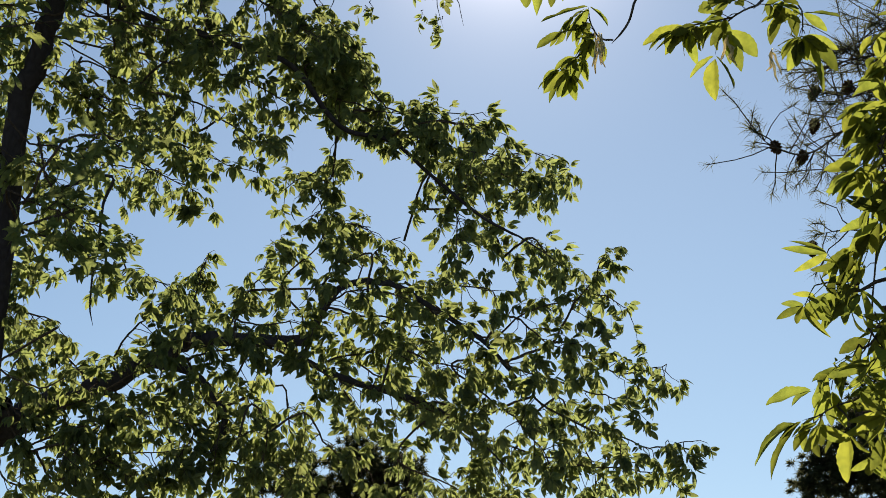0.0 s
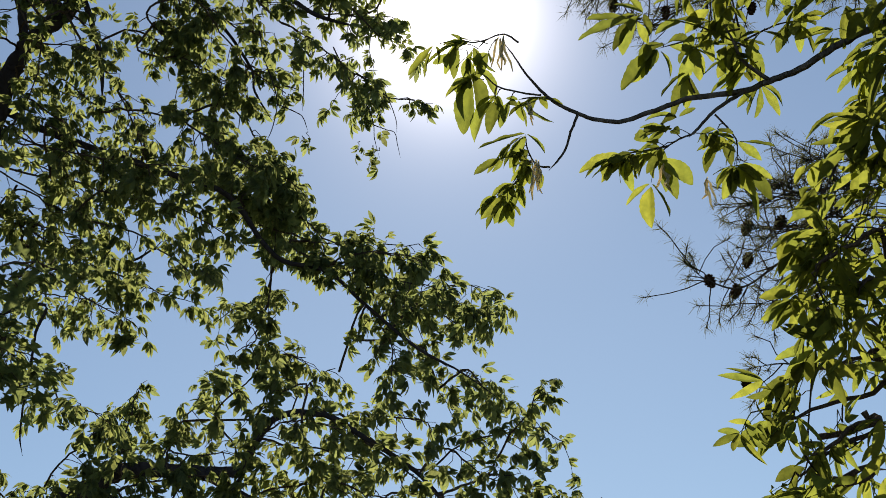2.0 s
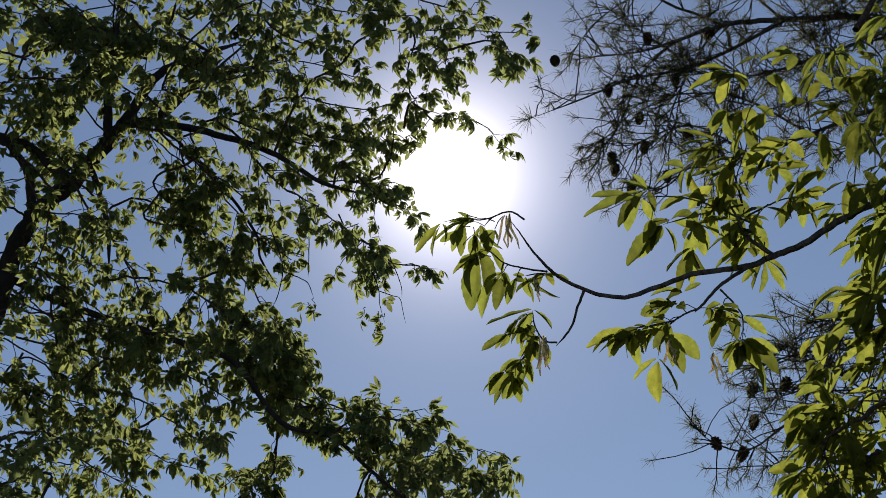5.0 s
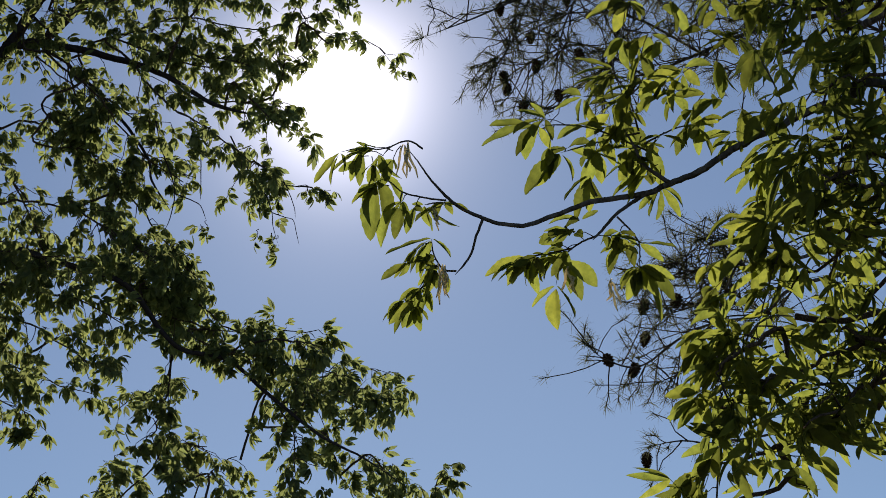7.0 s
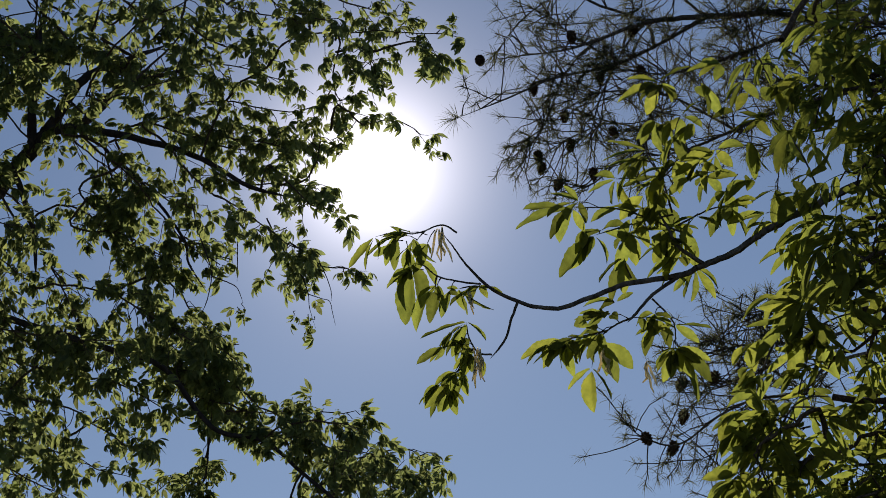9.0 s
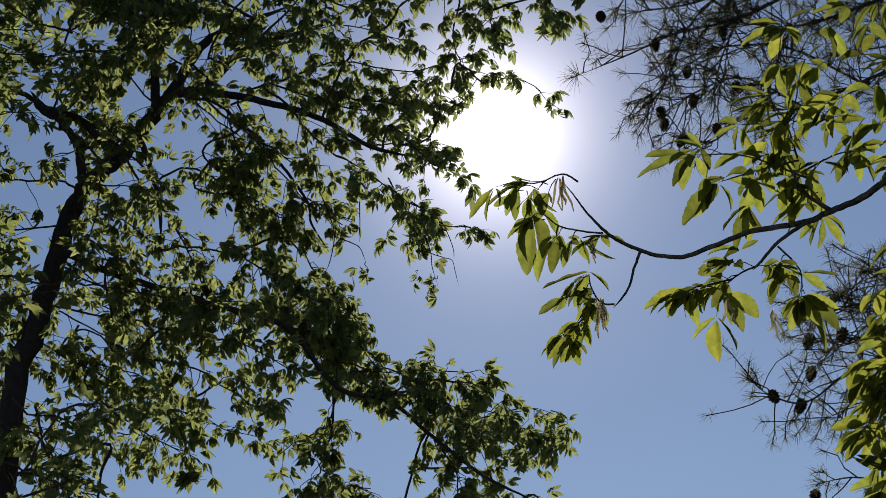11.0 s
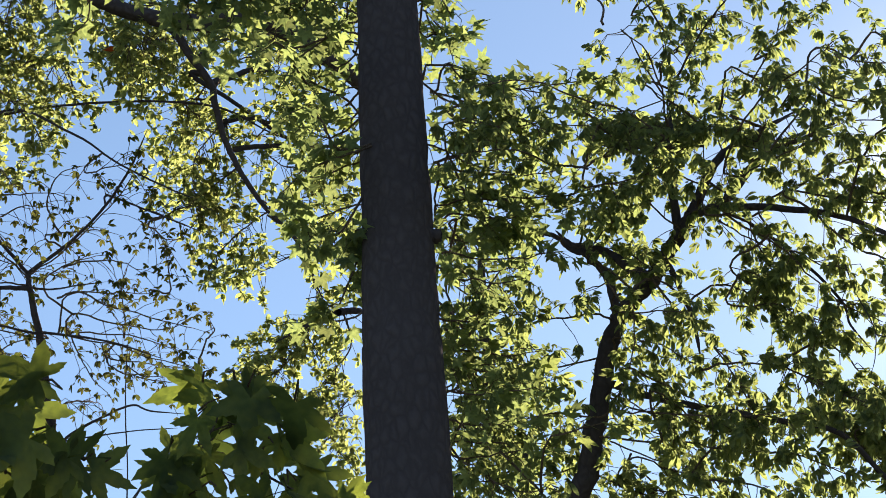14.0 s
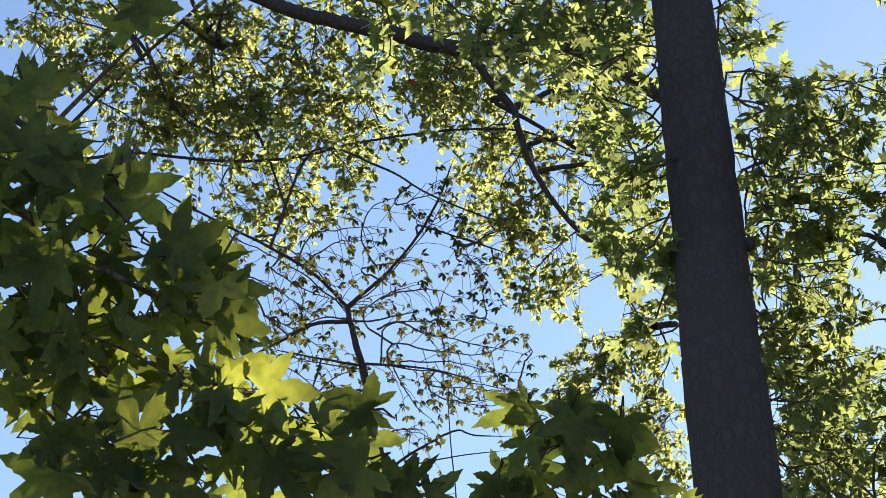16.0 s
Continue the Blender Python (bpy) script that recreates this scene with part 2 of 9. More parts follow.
def compound_shape(rng, leaflets, width, reach, stem=0.35, drop=0.25, stations=(0.12, 0.34, 0.6, 0.82), stalk=0.006):
    """A leaf of several leaflets on one stalk: pairs along it and one at its end."""
    h = Heap()
    line = [(0, s, -0.12 * s * s) for s in np.linspace(0, stem + reach, 5)]
    h.add(*tube(line, np.linspace(stalk, stalk * 0.6, 5), 3))
    pairs = (leaflets - 1) // 2
    spots = []
    for i in range(pairs):
        s = stem + reach * (i + 0.5) / (pairs + 0.2)
        size = (0.62, 0.85, 0.95)[min(i + 3 - min(pairs, 3), 2)]
        for side in (-1, 1):
            spots.append((s, side * rng.uniform(48, 78), size * rng.uniform(0.85, 1.1)))
    spots.append((stem + reach, rng.uniform(-14, 14), 1.0))
    for s, turn, size in spots:
        v, f = leaflet_shape(width * rng.uniform(0.9, 1.15), rng.uniform(0.15, 0.6), rng.uniform(0.05, 0.35), stations)
        v = v * size
        rx, rz = radians(-drop * 90 + rng.uniform(-22, 14)), radians(-turn)
        c, sn = math.cos(rx), math.sin(rx)
        v = v @ np.array([[1, 0, 0], [0, c, sn], [0, -sn, c]])
        c, sn = math.cos(rz), math.sin(rz)
        v = v @ np.array([[c, sn, 0], [-sn, c, 0], [0, 0, 1]])
        h.add(v + np.array([0, s, -0.12 * s * s]), f)
    return np.vstack(h.v), h.f


def hickory_shape(rng):
    """Five leaflets: three broad ones at the end of the stalk and a smaller pair below them."""
    h = Heap()
    bend = rng.uniform(-0.1, 0.25)
    low, high = 0.5, 0.98
    height = lambda s: -bend * s * s
    h.add(*tube([(0, s, height(s)) for s in np.linspace(0, high, 6)], np.linspace(0.016, 0.009, 6), 4))
    spots = [(low, -1, 0.66), (low + 0.02, 1, 0.66), (high - 0.03, -1, 0.9), (high, 1, 0.92), (high, 0, 1.05)]
    for s, side, size in spots:
        turn = side * rng.uniform(42, 72) + rng.uniform(-9, 9)
        width = rng.uniform(0.3, 0.4)
        v, f = [(0, 0, 0)], []
        fold, droop, sway = rng.uniform(0.2, 0.75), rng.uniform(0.05, 0.5), rng.uniform(-0.08, 0.08)
        cuts = (0.07, 0.18, 0.32, 0.46, 0.6, 0.72, 0.83, 0.92)
        for c in cuts:
            w = width * 1.18 * c ** 0.75 * (1 - c) ** 0.95
            z, x = -droop * c * c, sway * math.sin(3 * c)
            v += [(x - w, c, z + fold * w), (x, c, z), (x + w, c, z + fold * w)]
        v.append((sway * math.sin(3), 1, -droop))
        f += [(0, 2, 1), (0, 3, 2)]
        for i in range(len(cuts) - 1):
            a, b = 1 + 3 * i, 4 + 3 * i
            f += [(a, a + 1, b + 1, b), (a + 1, a + 2, b + 2, b + 1)]
        a, t = 1 + 3 * (len(cuts) - 1), len(v) - 1
        f += [(a, a + 1, t), (a + 1, a + 2, t)]
        v = np.array(v) * size * rng.uniform(0.85, 1.12)
        rx, rz = radians(rng.uniform(-75, -12)), radians(-turn)
        c, sn = math.cos(rx), math.sin(rx)
        v = v @ np.array([[1, 0, 0], [0, c, sn], [0, -sn, c]])
        c, sn = math.cos(rz), math.sin(rz)
        v = v @ np.array([[c, sn, 0], [-sn, c, 0], [0, 0, 1]])
        h.add(v + np.array([0, s, height(s)]), f)
    return np.vstack(h.v), h.f


def cluster_shape(rng, leaves, width):
    """A rosette of simple oval leaves at a twig's end."""
    h = Heap()
    for i in range(leaves):
        v, f = leaflet_shape(width * rng.uniform(0.85, 1.2), rng.uniform(0.1, 0.5), rng.uniform(0.0, 0.35), (0.22, 0.55, 0.82))
        v = v * rng.uniform(0.7, 1.1)
        rx, rz = radians(rng.uniform(-50, 25)), radians(rng.uniform(-115, 115))
        c, sn = math.cos(rx), math.sin(rx)
        v = v @ np.array([[1, 0, 0], [0, c, sn], [0, -sn, c]])
        c, sn = math.cos(rz), math.sin(rz)
        h.add(v @ np.array([[c, sn, 0], [-sn, c, 0], [0, 0, 1]]), f)
    return np.vstack(h.v), h.f


def star_shape(rng, lobes=5, waist=0.42, curl=0.15, stem=0.5):
    """A lobed star leaf with its stalk; the blade is about one unit long."""
    outline = []
    spread = radians(118)
    for i in range(lobes):
        a = -spread + 2 * spread * i / (lobes - 1)
        far = (0.58, 0.86, 1.0, 0.86, 0.58)[i] if lobes == 5 else 0.55 + 0.45 * math.cos(a * 0.6)
        far *= rng.uniform(0.92, 1.06)
        da = spread / (lobes - 1)
        if i:
            outline.append((a - da, waist * rng.uniform(0.9, 1.1)))
        outline += [(a - da * 0.50, far * 0.66), (a - da * 0.25, far * 0.80), (a, far), (a + da * 0.25, far * 0.80), (a + da * 0.50, far * 0.66)]
    verts = [(0, 0, 0)]
    for a, r in outline:
        x, y = r * math.sin(a), r * math.cos(a)
        verts.append((x, y, -curl * r * r + 0.05 * math.cos(5 * a) * r + rng.uniform(-0.02, 0.02)))
    faces = [(0, i + 1, i) for i in range(1, len(outline))]
    v = np.array(verts, float) + np.array([0, stem, 0])
    h = Heap()
    h.add(v, faces)
    h.add(*tube([(0, s, 0.06 * math.sin(s * 5)) for s in np.linspace(0, stem, 4)], [0.012, 0.01, 0.01, 0.01], 3))
    return np.vstack(h.v), h.f


def broad_shape(rng):
    """A broad palmate leaf: five pointed lobes with curved, coarsely toothed sides, deep notches between them and a drooping blade."""
    outline = []
    turns = [radians(a + rng.uniform(-6, 6)) for a in (-112, -55, 0, 55, 112)]
    far = [f * rng.uniform(0.88, 1.1) for f in (0.6, 0.88, 1.08, 0.88, 0.6)]
    lobe = ((-21, 0.52), (-17, 0.64), (-12, 0.66), (-10, 0.78), (-5, 0.84), (0, 1.0), (5, 0.84), (10, 0.79), (12, 0.67), (17, 0.63), (21, 0.52))
    for k in range(5):
        if k:
            outline.append((0.5 * (turns[k - 1] + turns[k]), rng.uniform(0.3, 0.42)))
        sway = radians(rng.uniform(-5, 5))
        outline += [(turns[k] + radians(d) + sway * r, r * far[k] * rng.uniform(0.97, 1.03)) for d, r in lobe]
    curl, roll, twist = rng.uniform(0.1, 0.5), rng.uniform(0.05, 0.35), rng.uniform(-0.25, 0.25)
    verts, faces, n = [(0, 0, 0)], [], len(outline)
    for ring in (0.5, 1.0):
        for a, r in outline:
            q = r * ring
            x, y = q * math.sin(a), q * math.cos(a)
            verts.append((x, y, -curl * q * q - roll * x * x + twist * x * y + 0.06 * math.cos(5 * a) * q))
    for i in range(1, n):
        faces += [(0, i + 1, i), (i, i + 1, n + i + 1, n + i)]
    stem = rng.uniform(0.4, 0.65)
    h = Heap()
    h.add(np.array(verts, float) + np.array([0, stem, 0]), faces)
    h.add(*tube([(0, t, 0.06 * math.sin(t * 5)) for t in np.linspace(0, stem, 4)], [0.014, 0.012, 0.012, 0.012], 3))
    return np.vstack(h.v), h.f


# ---------------------------------------------------------------- trees
class Tree:
    """A tree: an Empty at its foot with trunk, limbs, twigs and foliage under it."""
    def __init__(self, name, foot, label, shapes, size, leaf, bark, twig_bark, seed, droop=0.35, pieces=300, upright=0.42):
        self.ob = tagged(new(name), label, "tree")
        self.ob.location = foot
        self.foot = np.array(foot, float)
        self.rng = np.random.default_rng(seed)
        self.shapes, self.size, self.leaf, self.bark, self.twig_bark = shapes, size, leaf, bark, twig_bark
        self.droop, self.twigs, self.leaves, self.pieces, self.upright = droop, Heap(), Heap(), pieces, upright
        self.holder, self.face = self.ob, (0, 0, 1.0)
        self.gaps = np.zeros((0, 7))
        self.loose, self.waves = None, np.random.default_rng(seed + 100).normal(0, 1, (7, 4))
        self.blades = [mesh_of("leaf", v, f, leaf[1]) for v, f in shapes]

    def limb(self, r0, r1, points, name="limb", sides=10, rough=0.12, per=6, wander=0.12):
        line = spline(points, per) - self.foot
        s = np.linspace(0, 1, len(line))
        radii = r0 + (r1 - r0) * s ** 0.85
        if r1 < 0.011:
            radii *= np.clip((1.04 - s) * 5, 0.2, 1)
        if len(line) > 3:
            line[1:-1] += self.rng.normal(0, wander, (len(line) - 2, 3)) * radii[1:-1, None]
        verts, faces = tube(line, radii, sides, self.rng, rough)
        return part(name, mesh_of(name, verts, faces, self.bark), self.ob)

    def put_leaf(self, where, forward, scale=1.0, face=(0, 0, 1.0), vary=1.0):
        rng = self.rng
        i = rng.integers(len(self.shapes))
        v, f = self.shapes[i]
        up = np.array(face) + rng.normal(0, self.upright, 3)
        m = basis(forward, up)
        size = self.size * scale * (1 + vary * rng.uniform(-0.28, 0.2))
        if self.pieces > 0:
            self.pieces -= 1
            ob = part("leaf", self.blades[i], self.holder)
            ob.matrix_basis = Matrix.Translation(where) @ (Matrix(m.tolist()).to_4x4() @ Matrix.Scale(size, 4))
        else:
            self.leaves.add((v * size) @ m.T + where, f)

    def clear(self, a, b, r):
        """An opening in the crown, along the line from a to b, in which nothing grows."""
        self.gaps = np.vstack([self.gaps, [*(np.array(a) - self.foot), *(np.array(b) - self.foot), r]])

    def thin(self, p):
        """Crowns grow in clumps: true in the loose places between them."""
        if self.loose is None:
            return False
        share = self.loose(p + self.foot)
        w = self.waves[:, :3] / np.linalg.norm(self.waves[:, :3], axis=1)[:, None] * np.array([9, 11, 13, 15, 18, 21, 25.0])[:, None]
        return float(np.sin(w @ p + self.waves[:, 3] * 3).sum()) < share

    def clearing(self, p):
        if self.thin(p):
            return True
        if not len(self.gaps):
            return False
        a, ab = self.gaps[:, :3], self.gaps[:, 3:6] - self.gaps[:, :3]
        k = np.clip(((p - a) * ab).sum(1) / (ab * ab).sum(1), 0, 1)[:, None]
        return bool((np.linalg.norm(a + ab * k - p, axis=1) < self.gaps[:, 6]).any())

    def leaf_between(self, a, b, scale=1.0):
        """One leaf from its foot at a to its tip at b."""
        a, b = np.array(a) - self.foot, np.array(b) - self.foot
        far = np.linalg.norm(b - a)
        keep, self.size = self.size, far / 1.9 * scale
        self.put_leaf(a, b - a, 1.0, (0, -0.35, 0.95), 0.25)
        self.size = keep

    def fan(self, node, *tips):
        """A drooping compound leaf: one pointed leaflet from the node to each tip."""
        rng, node = self.rng, np.array(node) - self.foot
        for tip in tips:
            way = np.array(tip) - self.foot - node
            far = np.linalg.norm(way)
            start = node + way * rng.uniform(0.02, 0.1)
            m = basis(way, np.array([0, -0.45, 0.9]) + rng.normal(0, 0.5, 3))
            ob = part("leaflet", LEAFLET_MESHES[rng.integers(len(LEAFLET_MESHES))], self.ob)
            wide = rng.uniform(0.85, 1.15)
            ob.matrix_basis = Matrix.Translation(start) @ (Matrix(m.tolist()).to_4x4() @ Matrix.Diagonal((far * wide, far * 0.97, far, 1)))

    def tassels(self, count, long, points):
        """Drooping compound leaves set at random along a twig through the points."""
        rng, line = self.rng, spline(points, 6)
        for i in range(count):
            k = (i + rng.random()) / count * (len(line) - 1)
            j = min(int(k), len(line) - 2)
            at = line[j] + (line[j + 1] - line[j]) * (k - j)
            way = np.array([-0.7, -0.05, -0.4]) + rng.normal(0, 0.45, 3)
            way /= np.linalg.norm(way)
            node = at + way * long * rng.uniform(0.2, 0.7)
            self.twigs.add(*tube([at - self.foot, 0.5 * (at + node) - self.foot + (0, 0, 0.004), node - self.foot], (0.0012, 0.001, 0.0008), 4))
            across = np.cross(way, np.array([0, -0.45, 0.9]) + rng.normal(0, 0.3, 3))
            across /= np.linalg.norm(across)
            tips, count_here = [], rng.integers(3, 6)
            for n in range(count_here):
                a = radians(-62 + 124 * n / (count_here - 1) + rng.uniform(-14, 14))
                d = way * math.cos(a) + across * math.sin(a) + rng.normal(0, 0.16, 3) + np.array([0, 0, -0.3])
                tips.append(node + d / np.linalg.norm(d) * long * rng.uniform(0.75, 1.15) * (1 - 0.15 * abs(math.sin(a))))
            self.fan(node, *tips)

    def spray(self, reach, every, points, thick=0.007, leaves=3, fill=1.0, bare=0.0, hang=0.0, scale=1.0):
        """A leafy branch: a thin stem through the points with side shoots of up to reach metres, one each `every` metres."""
        rng = self.rng
        line = spline(points, 5) - self.foot
        n = len(line)
        line[1:] += np.cumsum(rng.normal(0, 0.012, (n - 1, 3)), 0) * 0.5
        while n > 2 and self.clearing(line[-1]):
            line, n = line[:-1], n - 1
        if n < 3:
            return
        verts, faces = tube(line, np.linspace(thick, 0.0025, n), 5)
        self.holder = part("branch", mesh_of("branch", verts, faces, self.twig_bark), self.ob)
        seg = np.linalg.norm(np.diff(line, axis=0), axis=1)
        run = np.r_[0, np.cumsum(seg)]
        s = run[-1] * bare
        while s < run[-1]:
            at = np.array([np.interp(s, run, line[:, k]) for k in range(3)])
            i = min(np.searchsorted(run, s), n - 1)
            t = line[i] - line[i - 1]
            t /= np.linalg.norm(t) + 1e-9
            side = rng.normal(0, 1, 3)
            side -= t * (side @ t)
            side /= np.linalg.norm(side) + 1e-9
            far = reach * rng.uniform(0.35, 1.0) * (1.0 - 0.35 * s / run[-1])
            way = t * rng.uniform(0.3, 0.9) + side
            way /= np.linalg.norm(way)
            self.shoot(at, way, far, leaves, hang, scale)
            s += every * rng.uniform(0.5, 1.5) / fill
        self.shoot(line[-1], line[-1] - line[-2], reach * 0.5, leaves, hang, scale)

    def shoot(self, at, way, far, leaves, hang=0.0, scale=1.0):
        rng = self.rng
        way = way / (np.linalg.norm(way) + 1e-9)
        k = np.linspace(0, 1, 4)[:, None]
        line = at + way * far * k + np.array([0, 0, -1.0]) * far * (self.droop + hang) * k ** 2 + rng.normal(0, 0.015, (4, 3)) * k
        if self.clearing(line[-1]) or self.clearing(line[2]):
            return
        self.twigs.add(*tube(line, (0.0028, 0.0024, 0.002, 0.0015), 3))
        for j in range(leaves):
            w = 1.0 if j == 0 else rng.uniform(0.45, 1.0)
            p = np.array([np.interp(w, k[:, 0], line[:, c]) for c in range(3)])
            turn = rng.normal(0, 0.75, 3)
            fwd = way * (0.9 if j == 0 else 0.5) + turn + np.array([0, 0, -self.droop * 1.6])
            self.put_leaf(p, fwd, scale if j else scale * 1.1, self.face)

    def done(self, foliage="foliage"):
        if self.twigs.v:
            part("fine_twig", self.twigs.mesh("fine_twig", self.twig_bark), self.ob, "", "stuff")
        if self.leaves.v:
            part(foliage, self.leaves.mesh(foliage, self.leaf[0]), self.ob, "", "stuff")
        return self.ob


shape_rng = np.random.default_rng(11)
FAN = [compound_shape(shape_rng, 5, 0.40, 0.42, 0.35, 0.5, (0.2, 0.5, 0.8)) for _ in range(10)]
STAR = [star_shape(shape_rng) for _ in range(6)]
CLUSTER = [cluster_shape(shape_rng, 4, 0.48) for _ in range(8)]
SIMPLE = [leaflet_shape(0.5, 0.3, 0.2), leaflet_shape(0.42, 0.1, 0.35), leaflet_shape(0.55, 0.5, 0.1)]
FEW = [compound_shape(shape_rng, 3, 0.5, 0.12, 0.25, 0.3) for _ in range(6)]

BROAD = [broad_shape(shape_rng) for _ in range(12)]
HICKORY = [hickory_shape(shape_rng) for _ in range(10)]


def pointed_leaflet(rng):
    """One leaflet, broadest past its middle, with a drawn-out tip, a keeled midrib and a finely toothed, wavy edge."""
    fold, droop, sway, width = rng.uniform(0.15, 0.6), rng.uniform(0.05, 0.3), rng.uniform(-0.09, 0.09), rng.uniform(0.34, 0.46)
    cuts = np.linspace(0.05, 0.96, 15)
    v, f = [(0, 0, 0)], []
    for i, c in enumerate(cuts):
        w = width * 1.5 * c ** 0.95 * (1 - c) ** 0.85 * (1.05 if i % 2 else 0.97)
        z, x, wave = -droop * c * c, sway * math.sin(3 * c), 0.012 * math.sin(14 * c + 9 * sway)
        v += [(x - w, c, z + fold * w + wave), (x - w * 0.5, c, z + fold * w * 0.6), (x, c, z), (x + w * 0.5, c, z + fold * w * 0.6), (x + w, c, z + fold * w - wave)]
    v.append((sway * math.sin(3), 1, -droop))
    f += [(0, 2 + k, 1 + k) for k in range(4)]
    for i in range(len(cuts) - 1):
        a = 1 + 5 * i
        f += [(a + k, a + k + 1, a + k + 6, a + k + 5) for k in range(4)]
    a, t = 1 + 5 * (len(cuts) - 1), len(v) - 1
    f += [(a + k, a + k + 1, t) for k in range(4)]
    return np.array(v, float), f


LEAFLET_MESHES = [mesh_of("leaflet", *pointed_leaflet(shape_rng), LEAF_HICKORY[1]) for _ in range(8)]


class Pine(Tree):
    """A pine: bare boughs with tufts of long needles and single cones."""
    def tuft(self, at, way, far=0.12, needles=40, wide=1.0):
        rng = self.rng
        way = way / (np.linalg.norm(way) + 1e-9)
        for _ in range(needles):
            d = way * rng.uniform(0.0, 1.0) + rng.normal(0, 0.55, 3)
            d /= np.linalg.norm(d) + 1e-9
            side = np.cross(d, rng.normal(0, 1, 3))
            side /= np.linalg.norm(side) + 1e-9
            n = far * rng.uniform(0.6, 1.1)
            root = at - way * rng.uniform(0, 0.05)
            mid, tip = root + d * n * 0.55, root + d * n + np.array([0, 0, -0.1 * n])
            w = side * (0.0009 + 0.0045 * far) * wide
            self.leaves.add([root - w, root + w, mid + w, tip, mid - w], [(0, 1, 2, 4), (4, 2, 3)])

    def bough(self, r0, points, tufts, big=1.0, wide=1.0):
        rng = self.rng
        ob = self.limb(r0, 0.003, points, sides=6, rough=0.2)
        line = spline(points, 6) - self.foot
        for i in range(tufts * 2):
            s = rng.uniform(0.25, 1.0)
            j = min(int(s * (len(line) - 1)), len(line) - 2)
            t = line[j + 1] - line[j]
            t /= np.linalg.norm(t) + 1e-9
            way = t * 0.6 + rng.normal(0, 0.55, 3) + np.array([0, 0, 0.15])
            way /= np.linalg.norm(way)
            far = rng.uniform(0.1, 0.38) * big
            k = np.linspace(0, 1, 4)[:, None]
            tw = line[j] + way * far * k + rng.normal(0, 0.018, (4, 3)) * k
            self.twigs.add(*tube(tw, (0.004, 0.0035, 0.003, 0.003), 4))
            self.tuft(tw[-1], tw[-1] - tw[-2], 0.08 * big, int(24 * big * wide ** 0.6), wide)
            if rng.random() < 0.5:
                self.tuft(tw[2], way, 0.09 * big, int(13 * big), wide)
        self.tuft(line[-1], line[-1] - line[-2], 0.125, 50)
        return ob

    def cone(self, at, size):
        ob = part("cone", CONE_MESH, self.ob, "dark brown open pine cone")
        rng = self.rng
        ob.matrix_basis = Matrix.Translation(np.array(at) - self.foot) @ Euler((rng.uniform(-0.6, 0.6), rng.uniform(-0.6, 0.6), rng.uniform(0, 6))).to_matrix().to_4x4() @ Matrix.Scale(size, 4)


def cone_shape(rng):
    """An egg of overlapping scales, one unit long, hanging down from the origin."""
    h = Heap()
    z = np.linspace(0.15, -0.85, 9)
    rad = [0.05, 0.2, 0.27, 0.29, 0.28, 0.24, 0.19, 0.12, 0.02]
    h.add(*tube([(0, 0, a) for a in z], rad, 8))
    for i in range(7):
        for k in range(7):
            a = 2 * math.pi * (k + 0.5 * (i % 2)) / 7
            r, zz = rad[i + 1] * 0.9, z[i + 1]
            c, s = math.cos(a), math.sin(a)
            o = np.array([c * r, s * r, zz])
            e, q = np.array([c, s, 0.25]), np.array([-s, c, 0])
            h.add([o - q * 0.08, o + q * 0.08, o + e * 0.08 + q * 0.07, o + e * 0.10 + np.array([0, 0, 0.03]), o + e * 0.08 - q * 0.07, o + e * 0.05 - np.array([0, 0, 0.05])],
                  [(0, 1, 2, 3, 4), (1, 0, 5), (2, 1, 5), (4, 5, 0), (3, 2, 5), (4, 3, 5)])
    return np.vstack(h.v), h.f


CONE_MESH = mesh_of("cone", *cone_shape(np.random.default_rng(4)), CONE)


# ---------------------------------------------------------------- ground
def ground_material():
    m, n, l = mat_new("leaf_litter")
    bsdf = n["Principled BSDF"]
    coord = n.new("ShaderNodeTexCoord")
    big = n.new("ShaderNodeTexNoise")
    big.inputs["Scale"].default_value, big.inputs["Detail"].default_value = 0.35, 5
    fine = n.new("ShaderNodeTexNoise")
    fine.inputs["Scale"].default_value, fine.inputs["Detail"].default_value = 14, 6
    l.new(coord.outputs["Object"], big.inputs["Vector"])
    l.new(coord.outputs["Object"], fine.inputs["Vector"])
    mul = n.new("ShaderNodeMath")
    mul.operation = "MULTIPLY"
    l.new(big.outputs["Fac"], mul.inputs[0])
    l.new(fine.outputs["Fac"], mul.inputs[1])
    col = ramp(n, [(0.1, (0.03, 0.024, 0.016)), (0.25, (0.04, 0.045, 0.022)), (0.45, (0.085, 0.07, 0.045))])
    l.new(mul.outputs[0], col.inputs["Fac"])
    l.new(col.outputs["Color"], bsdf.inputs["Base Color"])
    bsdf.inputs["Roughness"].default_value = 0.95
    bump = n.new("ShaderNodeBump")
    bump.inputs["Distance"].default_value = 0.03
    l.new(fine.outputs["Fac"], bump.inputs["Height"])
    l.new(bump.outputs["Normal"], bsdf.inputs["Normal"])
    return m


